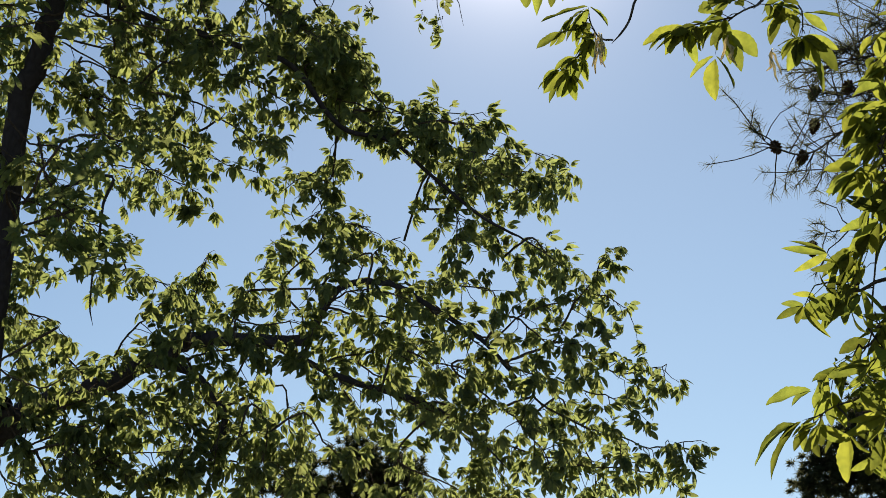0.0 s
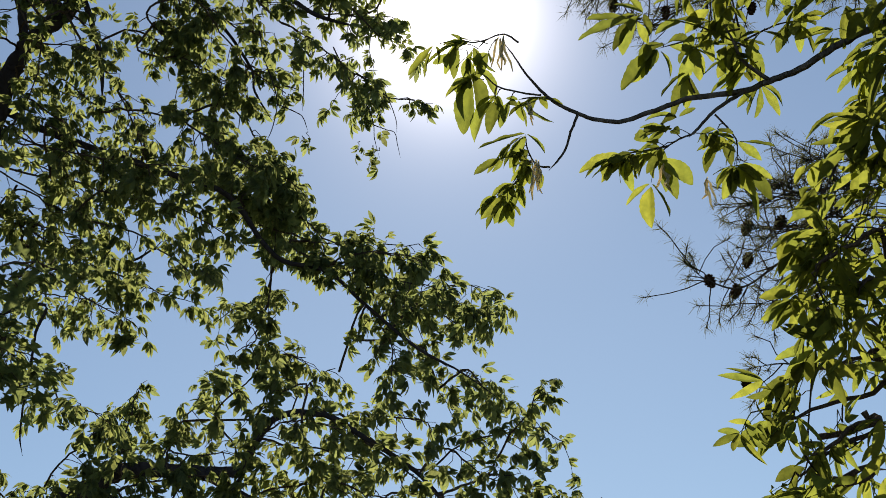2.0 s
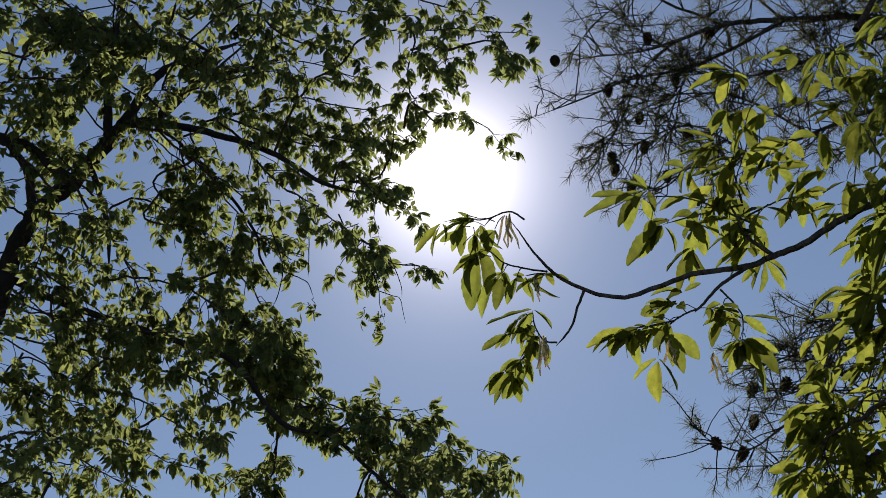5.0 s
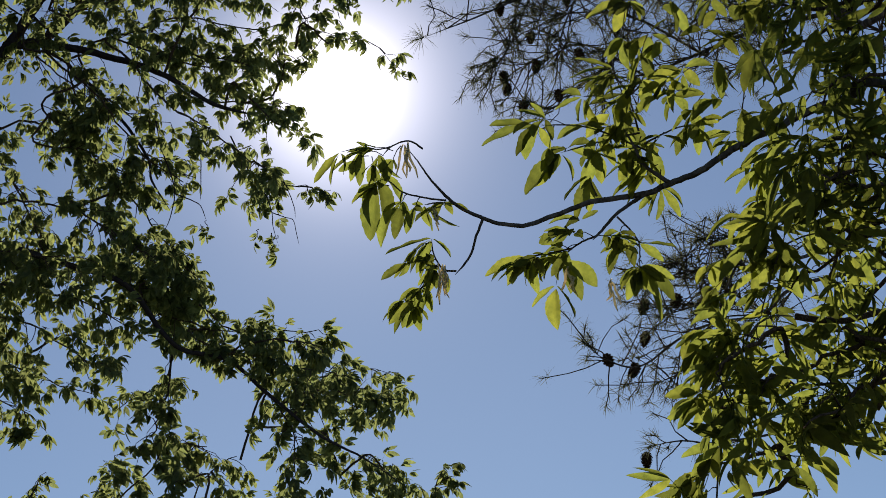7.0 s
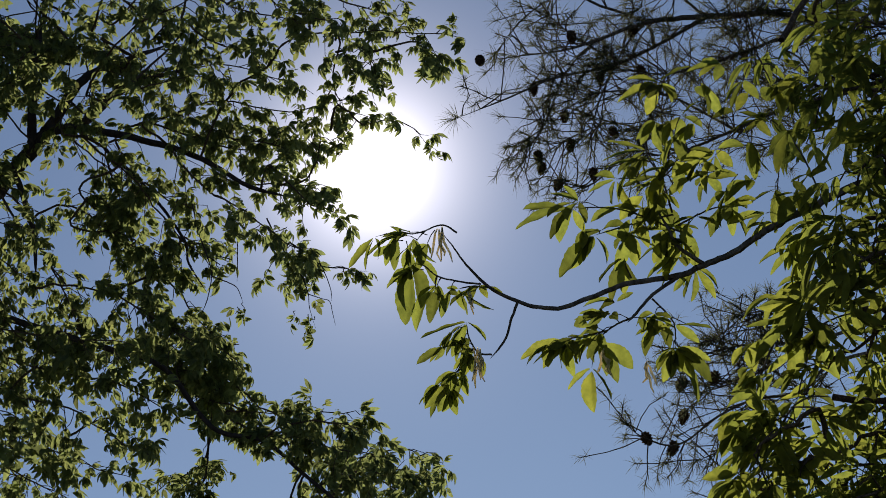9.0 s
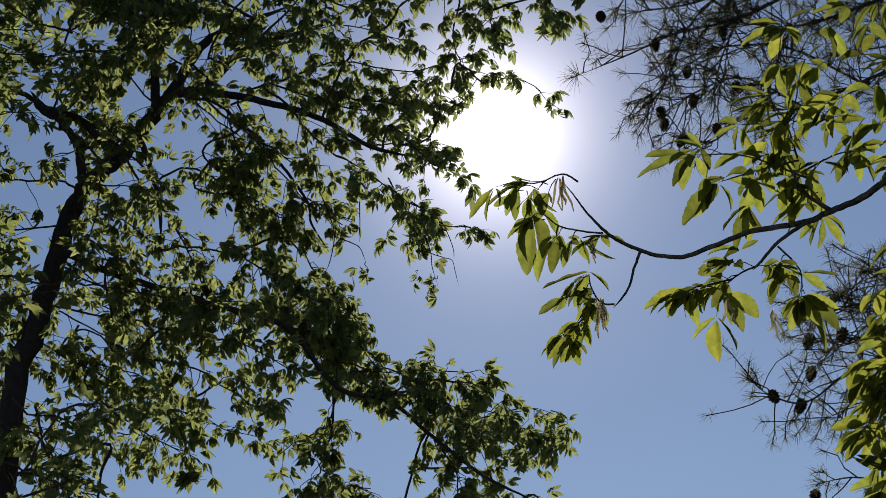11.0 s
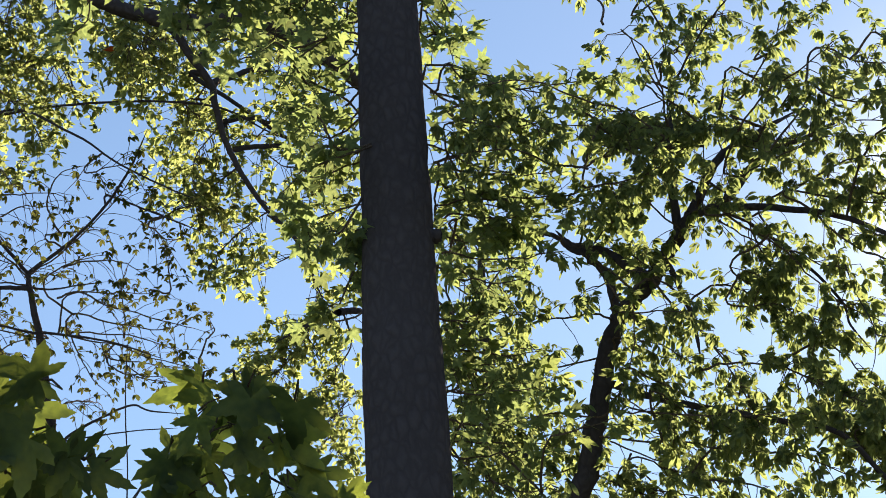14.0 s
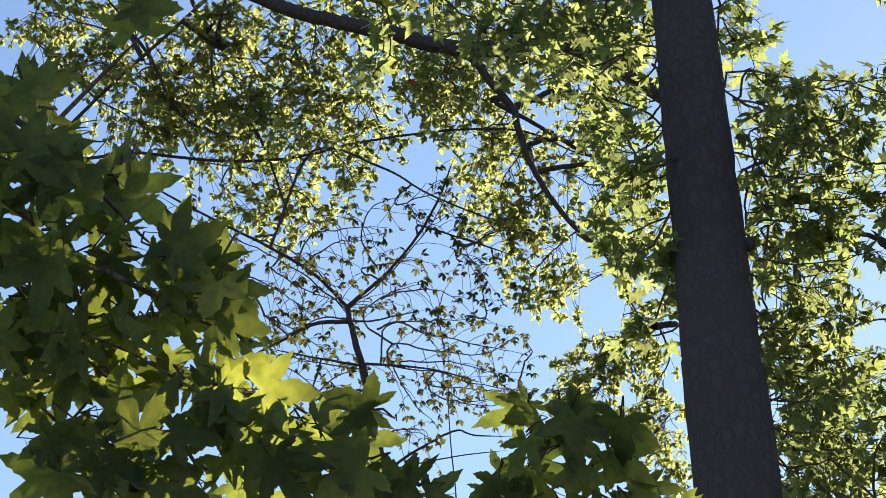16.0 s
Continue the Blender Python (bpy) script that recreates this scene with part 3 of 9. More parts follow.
def build_ground():
    near = np.linspace(-40, 40, 41)
    edge = np.array([-3000, -600, -150])
    xs = np.r_[edge, near, -edge[::-1]]
    verts, k = [], len(xs)
    for y in xs:
        for x in xs:
            inside = abs(x) < 39 and abs(y) < 39
            verts.append((x, y, 0.05 * noise.noise((x * 0.2, y * 0.2, 0)) - 0.04 if inside else -0.04))
    faces = [(i * k + j, i * k + j + 1, (i + 1) * k + j + 1, (i + 1) * k + j) for i in range(k - 1) for j in range(k - 1)]
    tagged(new("ground", mesh_of("ground", verts, faces, ground_material())), "shaded woodland floor of leaf litter and short grass", "ground", "", "structure")


build_ground()

# ---------------------------------------------------------------- the leaning tree with drooping fans of leaflets
spring_tree = Tree("leafy_tree", (-3.05, 9.3, 0), "leaning spring tree with dark limbs and drooping pale green compound leaves", FAN, 0.065, LEAF_SPRING, BARK_DARK, BARK_TWIG, 3, pieces=300)
spring_tree.loose = lambda p: -1.7 if p[0] < -1.6 and p[2] > 5.8 else -4.2
# openings in its crown
spring_tree.clear((-1.16, 7.03, 4.30), (-1.95, 11.62, 6.11), 0.14)
spring_tree.clear((-1.46, 7.05, 4.09), (-2.44, 11.66, 5.77), 0.13)
spring_tree.clear((-1.55, 6.99, 4.20), (-2.59, 11.56, 5.94), 0.08)
spring_tree.clear((-0.90, 6.98, 4.50), (-1.50, 11.55, 6.45), 0.12)
spring_tree.clear((-0.59, 7.12, 4.24), (-1.00, 11.78, 6.02), 0.13)
spring_tree.clear((-0.48, 7.17, 4.13), (-0.81, 11.86, 5.84), 0.08)
spring_tree.clear((-0.44, 7.21, 4.05), (-0.75, 11.92, 5.70), 0.07)
spring_tree.clear((-1.87, 7.01, 3.93), (-3.12, 11.58, 5.51), 0.13)
spring_tree.clear((-1.82, 6.98, 4.05), (-3.04, 11.54, 5.70), 0.07)
spring_tree.clear((-2.00, 6.84, 4.28), (-3.34, 11.31, 6.09), 0.08)
spring_tree.clear((-0.71, 7.31, 3.64), (-1.20, 12.09, 5.03), 0.05)
spring_tree.clear((-1.02, 7.30, 3.56), (-1.70, 12.07, 4.88), 0.06)
spring_tree.clear((0.21, 7.38, 3.52), (0.34, 12.21, 4.82), 0.08)
spring_tree.clear((-0.04, 7.39, 3.50), (-0.09, 12.22, 4.80), 0.06)
spring_tree.clear((-0.19, 7.24, 3.97), (-0.33, 11.98, 5.57), 0.06)
spring_tree.clear((0.09, 7.03, 4.53), (0.13, 11.63, 6.50), 0.21)
spring_tree.clear((0.22, 7.11, 4.35), (0.34, 11.75, 6.19), 0.13)
spring_tree.clear((-0.09, 6.97, 4.67), (-0.17, 11.52, 6.74), 0.13)
spring_tree.clear((0.25, 7.18, 4.16), (0.40, 11.87, 5.88), 0.13)
spring_tree.clear((-0.53, 6.88, 4.82), (-0.89, 11.38, 6.97), 0.13)
spring_tree.clear((-0.33, 6.92, 4.76), (-0.57, 11.45, 6.87), 0.13)
spring_tree.clear((-0.14, 6.88, 4.86), (-0.26, 11.38, 7.04), 0.24)
spring_tree.clear((0.47, 7.29, 3.81), (0.76, 12.05, 5.30), 0.16)
spring_tree.clear((0.41, 7.24, 3.97), (0.67, 11.97, 5.58), 0.13)
spring_tree.clear((0.58, 7.37, 3.49), (0.94, 12.19, 4.78), 0.10)
spring_tree.clear((0.56, 7.34, 3.60), (0.92, 12.14, 4.96), 0.09)
spring_tree.clear((0.09, 7.19, 4.15), (0.14, 11.88, 5.86), 0.07)
spring_tree.clear((-0.52, 6.87, 4.82), (-0.86, 11.36, 7.00), 0.18)
spring_tree.clear((-0.23, 6.91, 4.77), (-0.38, 11.43, 6.92), 0.27)
spring_tree.clear((0.00, 7.00, 4.60), (0.01, 11.57, 6.63), 0.22)
spring_tree.clear((-0.34, 6.93, 4.74), (-0.57, 11.45, 6.86), 0.10)
spring_tree.clear((-0.52, 6.79, 4.98), (-0.86, 11.23, 7.26), 0.08)
spring_tree.clear((-1.60, 6.88, 4.43), (-2.66, 11.38, 6.35), 0.07)
spring_tree.clear((-0.19, 6.81, 4.99), (-0.32, 11.25, 7.28), 0.09)
spring_tree.clear((-0.11, 6.84, 4.93), (-0.18, 11.31, 7.17), 0.18)
spring_tree.clear((0.11, 7.04, 4.51), (0.18, 11.63, 6.48), 0.18)
spring_tree.clear((-1.78, 5.75, 6.25), (-2.96, 9.55, 9.27), 0.14)
spring_tree.clear((-1.60, 5.78, 6.28), (-2.66, 9.60, 9.32), 0.11)
spring_tree.clear((-1.92, 5.73, 6.22), (-3.19, 9.51, 9.23), 0.07)
spring_tree.clear((-2.06, 6.18, 5.51), (-3.42, 10.26, 8.06), 0.08)
spring_tree.clear((-1.78, 6.30, 5.46), (-2.97, 10.45, 7.97), 0.10)
spring_tree.clear((-0.90, 6.54, 5.37), (-1.50, 10.85, 7.82), 0.07)
spring_tree.clear((-0.62, 6.72, 5.09), (-1.04, 11.16, 7.35), 0.10)
spring_tree.clear((-0.51, 6.82, 4.91), (-0.86, 11.32, 7.06), 0.11)
spring_tree.clear((-0.37, 6.87, 4.81), (-0.63, 11.41, 6.89), 0.12)
spring_tree.clear((-1.69, 6.67, 4.81), (-2.82, 11.07, 6.89), 0.08)
# leaves left out in front of the sun, imitating glare that swallows them
spring_tree.clear((-0.03, 6.55, 5.45), (-0.03, 10.89, 7.94), 0.19)
spring_tree.clear((-1.35, 5.92, 6.17), (-2.24, 9.83, 9.16), 0.07)
spring_tree.clear((-1.32, 6.07, 5.98), (-2.20, 10.07, 8.85), 0.08)
spring_tree.clear((-1.17, 6.12, 5.96), (-1.94, 10.15, 8.81), 0.07)
spring_tree.clear((-1.13, 6.24, 5.78), (-1.87, 10.36, 8.52), 0.08)
spring_tree.clear((-1.06, 6.34, 5.66), (-1.76, 10.51, 8.32), 0.08)
spring_tree.clear((-1.41, 5.83, 6.27), (-2.34, 9.67, 9.34), 0.07)
spring_tree.clear((-2.07, 6.15, 5.55), (-3.43, 10.21, 8.14), 0.06)
spring_tree.clear((-1.86, 6.29, 5.43), (-3.08, 10.44, 7.95), 0.08)
spring_tree.clear((-1.13, 6.59, 5.21), (-1.88, 10.93, 7.57), 0.07)
spring_tree.clear((-1.77, 6.63, 4.87), (-2.94, 10.99, 7.01), 0.06)
spring_tree.clear((-0.91, 6.44, 5.53), (-1.52, 10.68, 8.10), 0.05)
spring_tree.clear((-0.73, 6.12, 6.04), (-1.22, 10.16, 8.96), 0.08)
spring_tree.clear((-1.66, 5.99, 5.97), (-2.76, 9.94, 8.84), 0.06)
spring_tree.clear((-0.87, 6.22, 5.88), (-1.44, 10.31, 8.69), 0.07)
spring_tree.clear((-1.20, 5.99, 6.12), (-2.00, 9.94, 9.08), 0.06)
spring_tree.clear((-1.67, 5.92, 4.50), (-2.26, 8.01, 5.51), 0.05)
spring_tree.clear((-1.57, 5.85, 4.68), (-2.13, 7.92, 5.77), 0.05)
spring_tree.clear((-1.51, 5.79, 4.82), (-2.05, 7.84, 5.95), 0.05)
spring_tree.clear((-1.43, 5.75, 4.94), (-1.94, 7.78, 6.11), 0.05)
spring_tree.clear((-1.32, 5.72, 5.03), (-1.79, 7.74, 6.24), 0.05)
spring_tree.limb(0.074, 0.034, [(-3.05, 9.30, -0.05), (-2.98, 9.20, 2.00), (-2.80, 9.05, 4.00), (-2.61, 8.76, 5.39), (-2.48, 8.66, 5.76), (-2.37, 8.58, 6.03), (-2.27, 8.49, 6.29), (-2.16, 8.44, 6.44), (-1.98, 8.42, 6.59), (-1.80, 8.37, 6.77), (-1.71, 8.34, 6.87)], "trunk", 14)
spring_tree.limb(0.028, 0.008, [(-1.71, 8.34, 6.87), (-1.54, 8.32, 6.85), (-1.28, 8.32, 6.77), (-0.97, 8.33, 6.64), (-0.70, 8.36, 6.45), (-0.46, 8.34, 6.34)])
spring_tree.limb(0.03, 0.01, [(-1.77, 8.36, 6.80), (-1.79, 8.35, 6.82), (-1.78, 8.29, 7.03), (-1.75, 8.23, 7.27), (-1.69, 8.17, 7.52), (-1.68, 8.07, 7.80)])
spring_tree.limb(0.03, 0.01, [(-1.71, 8.34, 6.87), (-1.53, 8.37, 7.18), (-1.35, 8.44, 7.31), (-1.10, 8.53, 7.46)])
spring_tree.limb(0.03, 0.01, [(-1.98, 8.44, 6.60), (-2.26, 8.55, 6.91), (-2.45, 8.63, 7.05), (-2.54, 8.66, 7.18)])
spring_tree.limb(0.03, 0.008, [(-2.16, 8.44, 6.44), (-2.19, 8.46, 6.46), (-2.23, 8.49, 6.69), (-2.33, 8.51, 6.88), (-2.42, 8.52, 6.95), (-2.52, 8.53, 7.07), (-2.82, 8.59, 7.25), (-3.02, 8.61, 7.40)])
spring_tree.limb(0.078, 0.026, [(-2.75, 9.05, 4.10), (-2.80, 9.30, 4.00), (-2.62, 9.26, 4.12), (-2.33, 9.25, 4.19), (-1.91, 9.18, 4.35), (-1.73, 9.16, 4.39), (-1.39, 9.14, 4.35), (-1.20, 9.13, 4.34)])
spring_tree.limb(0.023, 0.008, [(-1.20, 9.13, 4.34), (-1.12, 9.05, 4.46), (-0.99, 8.98, 4.57), (-0.77, 8.95, 4.55), (-0.58, 8.94, 4.42), (-0.34, 8.92, 4.23), (-0.21, 8.92, 4.07), (-0.11, 8.91, 3.92)])
spring_tree.limb(0.03, 0.012, [(-2.07, 9.21, 4.29), (-2.05, 9.30, 4.33), (-1.81, 9.27, 4.25), (-1.67, 9.26, 4.06), (-1.65, 9.24, 3.95), (-1.72, 9.20, 3.77)])
spring_tree.limb(0.022, 0.008, [(-1.39, 9.14, 4.35), (-1.38, 9.10, 4.33), (-1.05, 9.12, 4.14), (-0.80, 9.11, 4.04), (-0.61, 9.10, 3.96), (-0.42, 9.09, 3.82), (-0.24, 9.08, 3.61)])
spring_tree.limb(0.009, 0.004, [(-2.66, 8.83, 5.04), (-2.10, 8.59, 5.08), (-2.12, 8.61, 4.94), (-2.15, 8.65, 4.78), (-2.18, 8.67, 4.62), (-2.20, 8.70, 4.45), (-2.19, 8.72, 4.36)])
spring_tree.limb(0.022, 0.005, [(-2.32, 8.60, 6.15), (-2.10, 8.65, 6.04), (-1.82, 8.70, 5.93), (-1.49, 8.74, 5.80), (-1.21, 8.77, 5.68), (-0.99, 8.88, 5.38), (-0.73, 8.88, 5.28), (-0.54, 8.91, 5.09), (-0.30, 8.93, 4.86), (-0.09, 8.93, 4.72), (0.10, 8.93, 4.56)])
spring_tree.spray(0.23, 0.046, [(-1.69, 9.16, 4.38), (-1.67, 9.45, 4.47), (-1.63, 9.71, 4.77), (-1.54, 9.97, 5.04), (-1.47, 10.17, 5.27)], bare=0.22, leaves=4)
spring_tree.spray(0.23, 0.046, [(-1.80, 9.17, 4.37), (-1.80, 9.07, 4.37), (-1.81, 9.42, 4.72), (-1.79, 9.79, 5.09)], bare=0.09, leaves=4)
spring_tree.spray(0.23, 0.046, [(-1.25, 9.13, 4.34), (-1.24, 9.29, 4.52), (-1.33, 9.17, 4.66), (-1.14, 9.08, 4.80), (-1.05, 9.02, 4.90)], bare=0.28, leaves=4)
spring_tree.spray(0.23, 0.046, [(-1.60, 9.78, 4.84), (-1.08, 9.76, 4.82), (-0.98, 9.67, 4.93), (-0.78, 9.57, 5.01), (-0.66, 9.55, 4.96)], bare=0.49, leaves=4)
spring_tree.spray(0.23, 0.046, [(-0.90, 9.63, 4.96), (-0.81, 9.51, 4.74), (-0.59, 9.19, 4.62), (-0.34, 8.80, 4.50), (-0.26, 8.66, 4.42)], bare=0.20, leaves=4)
spring_tree.spray(0.23, 0.046, [(-0.73, 9.39, 4.70), (-0.37, 9.83, 4.50), (-0.15, 9.83, 4.61), (0.09, 9.84, 4.66), (0.28, 9.85, 4.68), (0.39, 9.89, 4.59)], bare=0.42, leaves=4)
spring_tree.spray(0.23, 0.046, [(-0.24, 8.92, 4.11), (0.08, 9.44, 4.35), (0.25, 9.68, 4.29), (0.43, 9.87, 4.27), (0.62, 10.03, 4.33)], bare=0.45, leaves=4)
spring_tree.spray(0.23, 0.046, [(-0.04, 9.25, 4.26), (-0.22, 9.44, 4.25), (0.01, 9.43, 4.17), (0.23, 9.42, 4.07), (0.36, 9.42, 3.97)], bare=0.29, leaves=4)
spring_tree.spray(0.23, 0.046, [(-0.00, 9.31, 4.29), (0.09, 9.20, 4.46), (0.21, 9.05, 4.55), (0.27, 8.94, 4.63)], bare=0.38, leaves=4)
spring_tree.spray(0.23, 0.046, [(-0.02, 9.43, 4.18), (-0.11, 9.39, 4.05), (0.05, 9.31, 3.90), (0.26, 9.19, 3.78), (0.42, 9.09, 3.69), (0.58, 8.98, 3.69)], bare=0.15, leaves=4)
spring_tree.spray(0.23, 0.046, [(-0.11, 9.39, 4.05), (-0.46, 9.95, 4.04), (-0.20, 9.88, 3.88), (0.09, 9.78, 3.75), (0.37, 9.66, 3.65), (0.51, 9.61, 3.57)], bare=0.37, leaves=4)
spring_tree.spray(0.23, 0.046, [(-0.37, 9.81, 4.04), (-0.64, 9.65, 4.11), (-0.44, 10.12, 3.98), (-0.28, 10.52, 3.84), (-0.20, 10.74, 3.76)], bare=0.21, leaves=4)
spring_tree.spray(0.23, 0.046, [(-0.62, 9.71, 4.09), (-1.15, 10.02, 4.40), (-1.06, 10.23, 4.21), (-0.90, 10.43, 4.05), (-0.74, 10.66, 3.84)], bare=0.42, leaves=4)
spring_tree.spray(0.23, 0.046, [(-1.67, 9.26, 4.06), (-1.40, 9.59, 4.25), (-1.33, 9.45, 3.97), (-1.25, 9.29, 3.67)], bare=0.41, leaves=4)
spring_tree.spray(0.23, 0.046, [(-1.17, 9.11, 4.21), (-1.17, 9.22, 4.25), (-0.95, 9.57, 4.40), (-0.71, 9.91, 4.54), (-0.58, 10.19, 4.49)], bare=0.09, leaves=4)
spring_tree.spray(0.23, 0.046, [(-1.57, 9.38, 4.13), (-1.72, 9.54, 4.14), (-1.52, 9.24, 3.87), (-1.31, 8.93, 3.65)], bare=0.20, leaves=4)
spring_tree.spray(0.23, 0.046, [(-1.67, 9.47, 4.07), (-1.81, 9.70, 3.89), (-1.98, 9.95, 3.85), (-2.13, 10.24, 3.77)], bare=0.33, leaves=4)
spring_tree.spray(0.23, 0.046, [(-2.36, 9.25, 4.18), (-2.38, 9.47, 4.25), (-2.52, 9.64, 4.46), (-2.73, 9.83, 4.69), (-2.98, 10.02, 4.86)], bare=0.18, leaves=4)
spring_tree.spray(0.23, 0.046, [(-2.17, 9.22, 4.25), (-2.14, 8.92, 4.23), (-2.03, 8.93, 4.40), (-1.95, 8.94, 4.48), (-1.89, 8.95, 4.50)], bare=0.45, leaves=4)
spring_tree.spray(0.23, 0.046, [(-2.62, 9.27, 4.12), (-2.40, 9.08, 3.89), (-2.12, 8.87, 3.71), (-1.91, 8.68, 3.52)], leaves=4)
spring_tree.spray(0.23, 0.046, [(-2.73, 9.29, 4.04), (-2.83, 9.38, 4.23), (-2.82, 9.74, 4.51), (-2.75, 10.04, 4.65)], bare=0.22, leaves=4)
spring_tree.spray(0.23, 0.046, [(-2.80, 9.30, 4.00), (-2.84, 9.44, 3.80), (-2.56, 9.29, 3.69), (-2.29, 9.14, 3.55)], bare=0.27, leaves=4)
spring_tree.spray(0.23, 0.046, [(-1.67, 9.48, 4.51), (-2.02, 9.72, 4.51), (-2.10, 9.78, 4.28), (-2.22, 9.81, 4.11)], bare=0.48, leaves=4)
spring_tree.spray(0.23, 0.046, [(-0.62, 9.71, 4.09), (-0.84, 9.72, 3.88), (-0.57, 10.02, 3.78), (-0.29, 10.32, 3.67)], bare=0.27, leaves=4)
spring_tree.spray(0.23, 0.046, [(-1.52, 9.15, 4.36), (-1.56, 9.15, 4.26), (-1.73, 9.43, 4.20), (-2.03, 9.73, 4.27)], bare=0.13, leaves=4)
spring_tree.spray(0.23, 0.046, [(-1.29, 9.37, 3.82), (-1.33, 9.86, 3.80), (-1.56, 10.16, 3.75), (-1.78, 10.39, 3.78)], bare=0.41, leaves=4)
spring_tree.spray(0.23, 0.046, [(-1.10, 9.04, 4.48), (-0.94, 9.21, 4.47), (-0.79, 9.48, 4.51), (-0.58, 9.85, 4.55)], bare=0.24, leaves=4)
spring_tree.spray(0.23, 0.046, [(-0.22, 9.44, 4.25), (-0.50, 9.32, 4.24), (-0.33, 9.08, 4.01), (-0.17, 8.83, 3.80), (-0.07, 8.63, 3.61)], bare=0.23, leaves=4)
spring_tree.spray(0.23, 0.046, [(-0.23, 9.89, 3.90), (0.00, 10.03, 4.21), (0.14, 10.46, 4.06), (0.22, 10.85, 3.88)], bare=0.31, leaves=4)
spring_tree.spray(0.23, 0.046, [(-1.92, 9.86, 3.87), (-1.77, 9.96, 3.94), (-1.65, 9.98, 3.81), (-1.59, 9.99, 3.69)], bare=0.38, leaves=4)
spring_tree.spray(0.23, 0.046, [(-2.22, 9.23, 4.23), (-2.20, 9.19, 4.13), (-2.20, 8.74, 3.85), (-2.23, 8.26, 3.63)], bare=0.09, leaves=4)
spring_tree.spray(0.23, 0.046, [(-0.92, 9.61, 4.42), (-1.00, 9.71, 4.38), (-0.84, 9.97, 4.32), (-0.65, 10.22, 4.31)], bare=0.17, leaves=4)
spring_tree.spray(0.23, 0.046, [(-1.16, 8.80, 5.61), (-1.16, 9.36, 5.83), (-0.90, 9.28, 5.78), (-0.73, 9.25, 5.62), (-0.48, 9.16, 5.56), (-0.31, 9.09, 5.52)], bare=0.38, leaves=4)
spring_tree.spray(0.23, 0.046, [(-0.73, 8.88, 5.28), (-0.74, 8.95, 5.30), (-0.51, 9.03, 5.42), (-0.29, 9.15, 5.42), (-0.11, 9.22, 5.45)], bare=0.09, leaves=4)
spring_tree.spray(0.23, 0.046, [(-0.74, 9.57, 4.99), (-0.59, 9.58, 5.36), (-0.32, 9.91, 5.53), (-0.07, 10.19, 5.70), (0.12, 10.45, 5.72)], bare=0.25, leaves=4)
spring_tree.spray(0.23, 0.046, [(-0.42, 8.92, 4.97), (-0.29, 8.98, 5.13), (-0.10, 8.99, 5.06), (0.07, 8.98, 5.04)], bare=0.36, leaves=4)
spring_tree.spray(0.23, 0.046, [(-0.66, 9.57, 5.17), (-0.33, 9.76, 5.16), (-0.25, 9.74, 5.00), (-0.20, 9.72, 4.83)], bare=0.51, leaves=4)
spring_tree.spray(0.23, 0.046, [(-0.62, 9.58, 5.27), (-0.57, 9.38, 5.28), (-0.44, 8.97, 4.92), (-0.43, 8.62, 4.62)], bare=0.17, leaves=4)
spring_tree.spray(0.23, 0.046, [(-0.22, 9.73, 4.92), (-0.09, 9.61, 4.96), (-0.01, 10.00, 5.01), (0.11, 10.45, 5.09)], bare=0.17, leaves=4)
spring_tree.spray(0.23, 0.046, [(-1.03, 9.32, 5.80), (-1.05, 9.45, 5.63), (-1.13, 9.80, 5.55), (-1.31, 10.01, 5.58), (-1.51, 10.25, 5.58)], bare=0.18, leaves=4)
spring_tree.spray(0.23, 0.046, [(-1.06, 9.49, 5.62), (-1.08, 9.37, 5.37), (-1.11, 9.10, 5.08), (-1.15, 8.97, 4.97)], bare=0.32, leaves=4)
spring_tree.spray(0.23, 0.046, [(-1.16, 9.29, 5.80), (-1.31, 9.20, 5.97), (-1.04, 8.94, 5.86), (-0.85, 8.76, 5.66)], bare=0.25, leaves=4)
spring_tree.spray(0.23, 0.046, [(-0.98, 9.67, 4.93), (-1.09, 9.65, 5.13), (-0.93, 9.29, 5.02), (-0.75, 8.86, 4.82)], bare=0.20, leaves=4)
spring_tree.spray(0.23, 0.046, [(-2.48, 8.66, 5.76), (-2.60, 9.01, 5.92), (-2.32, 8.99, 5.72), (-2.01, 8.95, 5.52), (-1.71, 8.89, 5.32), (-1.47, 8.84, 5.19)], bare=0.23, leaves=4)
spring_tree.spray(0.23, 0.046, [(-2.44, 8.63, 5.86), (-2.36, 8.59, 5.86), (-2.02, 8.61, 5.75), (-1.68, 8.62, 5.64), (-1.37, 8.63, 5.52), (-1.18, 8.64, 5.39)], bare=0.06, leaves=4)
spring_tree.spray(0.23, 0.046, [(-2.24, 8.98, 5.67), (-2.34, 9.06, 5.63), (-2.14, 8.99, 5.39), (-1.91, 8.90, 5.19), (-1.63, 8.77, 5.00)], bare=0.12, leaves=4)
spring_tree.spray(0.23, 0.046, [(-2.64, 8.79, 5.22), (-2.53, 8.82, 5.29), (-2.30, 8.55, 4.96), (-2.15, 8.29, 4.65), (-2.16, 8.14, 4.52)], bare=0.11, leaves=4)
spring_tree.spray(0.23, 0.046, [(-2.64, 8.79, 5.22), (-2.65, 8.64, 5.29), (-2.53, 8.63, 5.16), (-2.47, 8.62, 5.03)], bare=0.35, leaves=4)
spring_tree.spray(0.23, 0.046, [(-2.07, 8.61, 5.76), (-2.02, 8.34, 5.90), (-1.90, 8.57, 5.81), (-1.74, 8.78, 5.75)], bare=0.36, leaves=4)
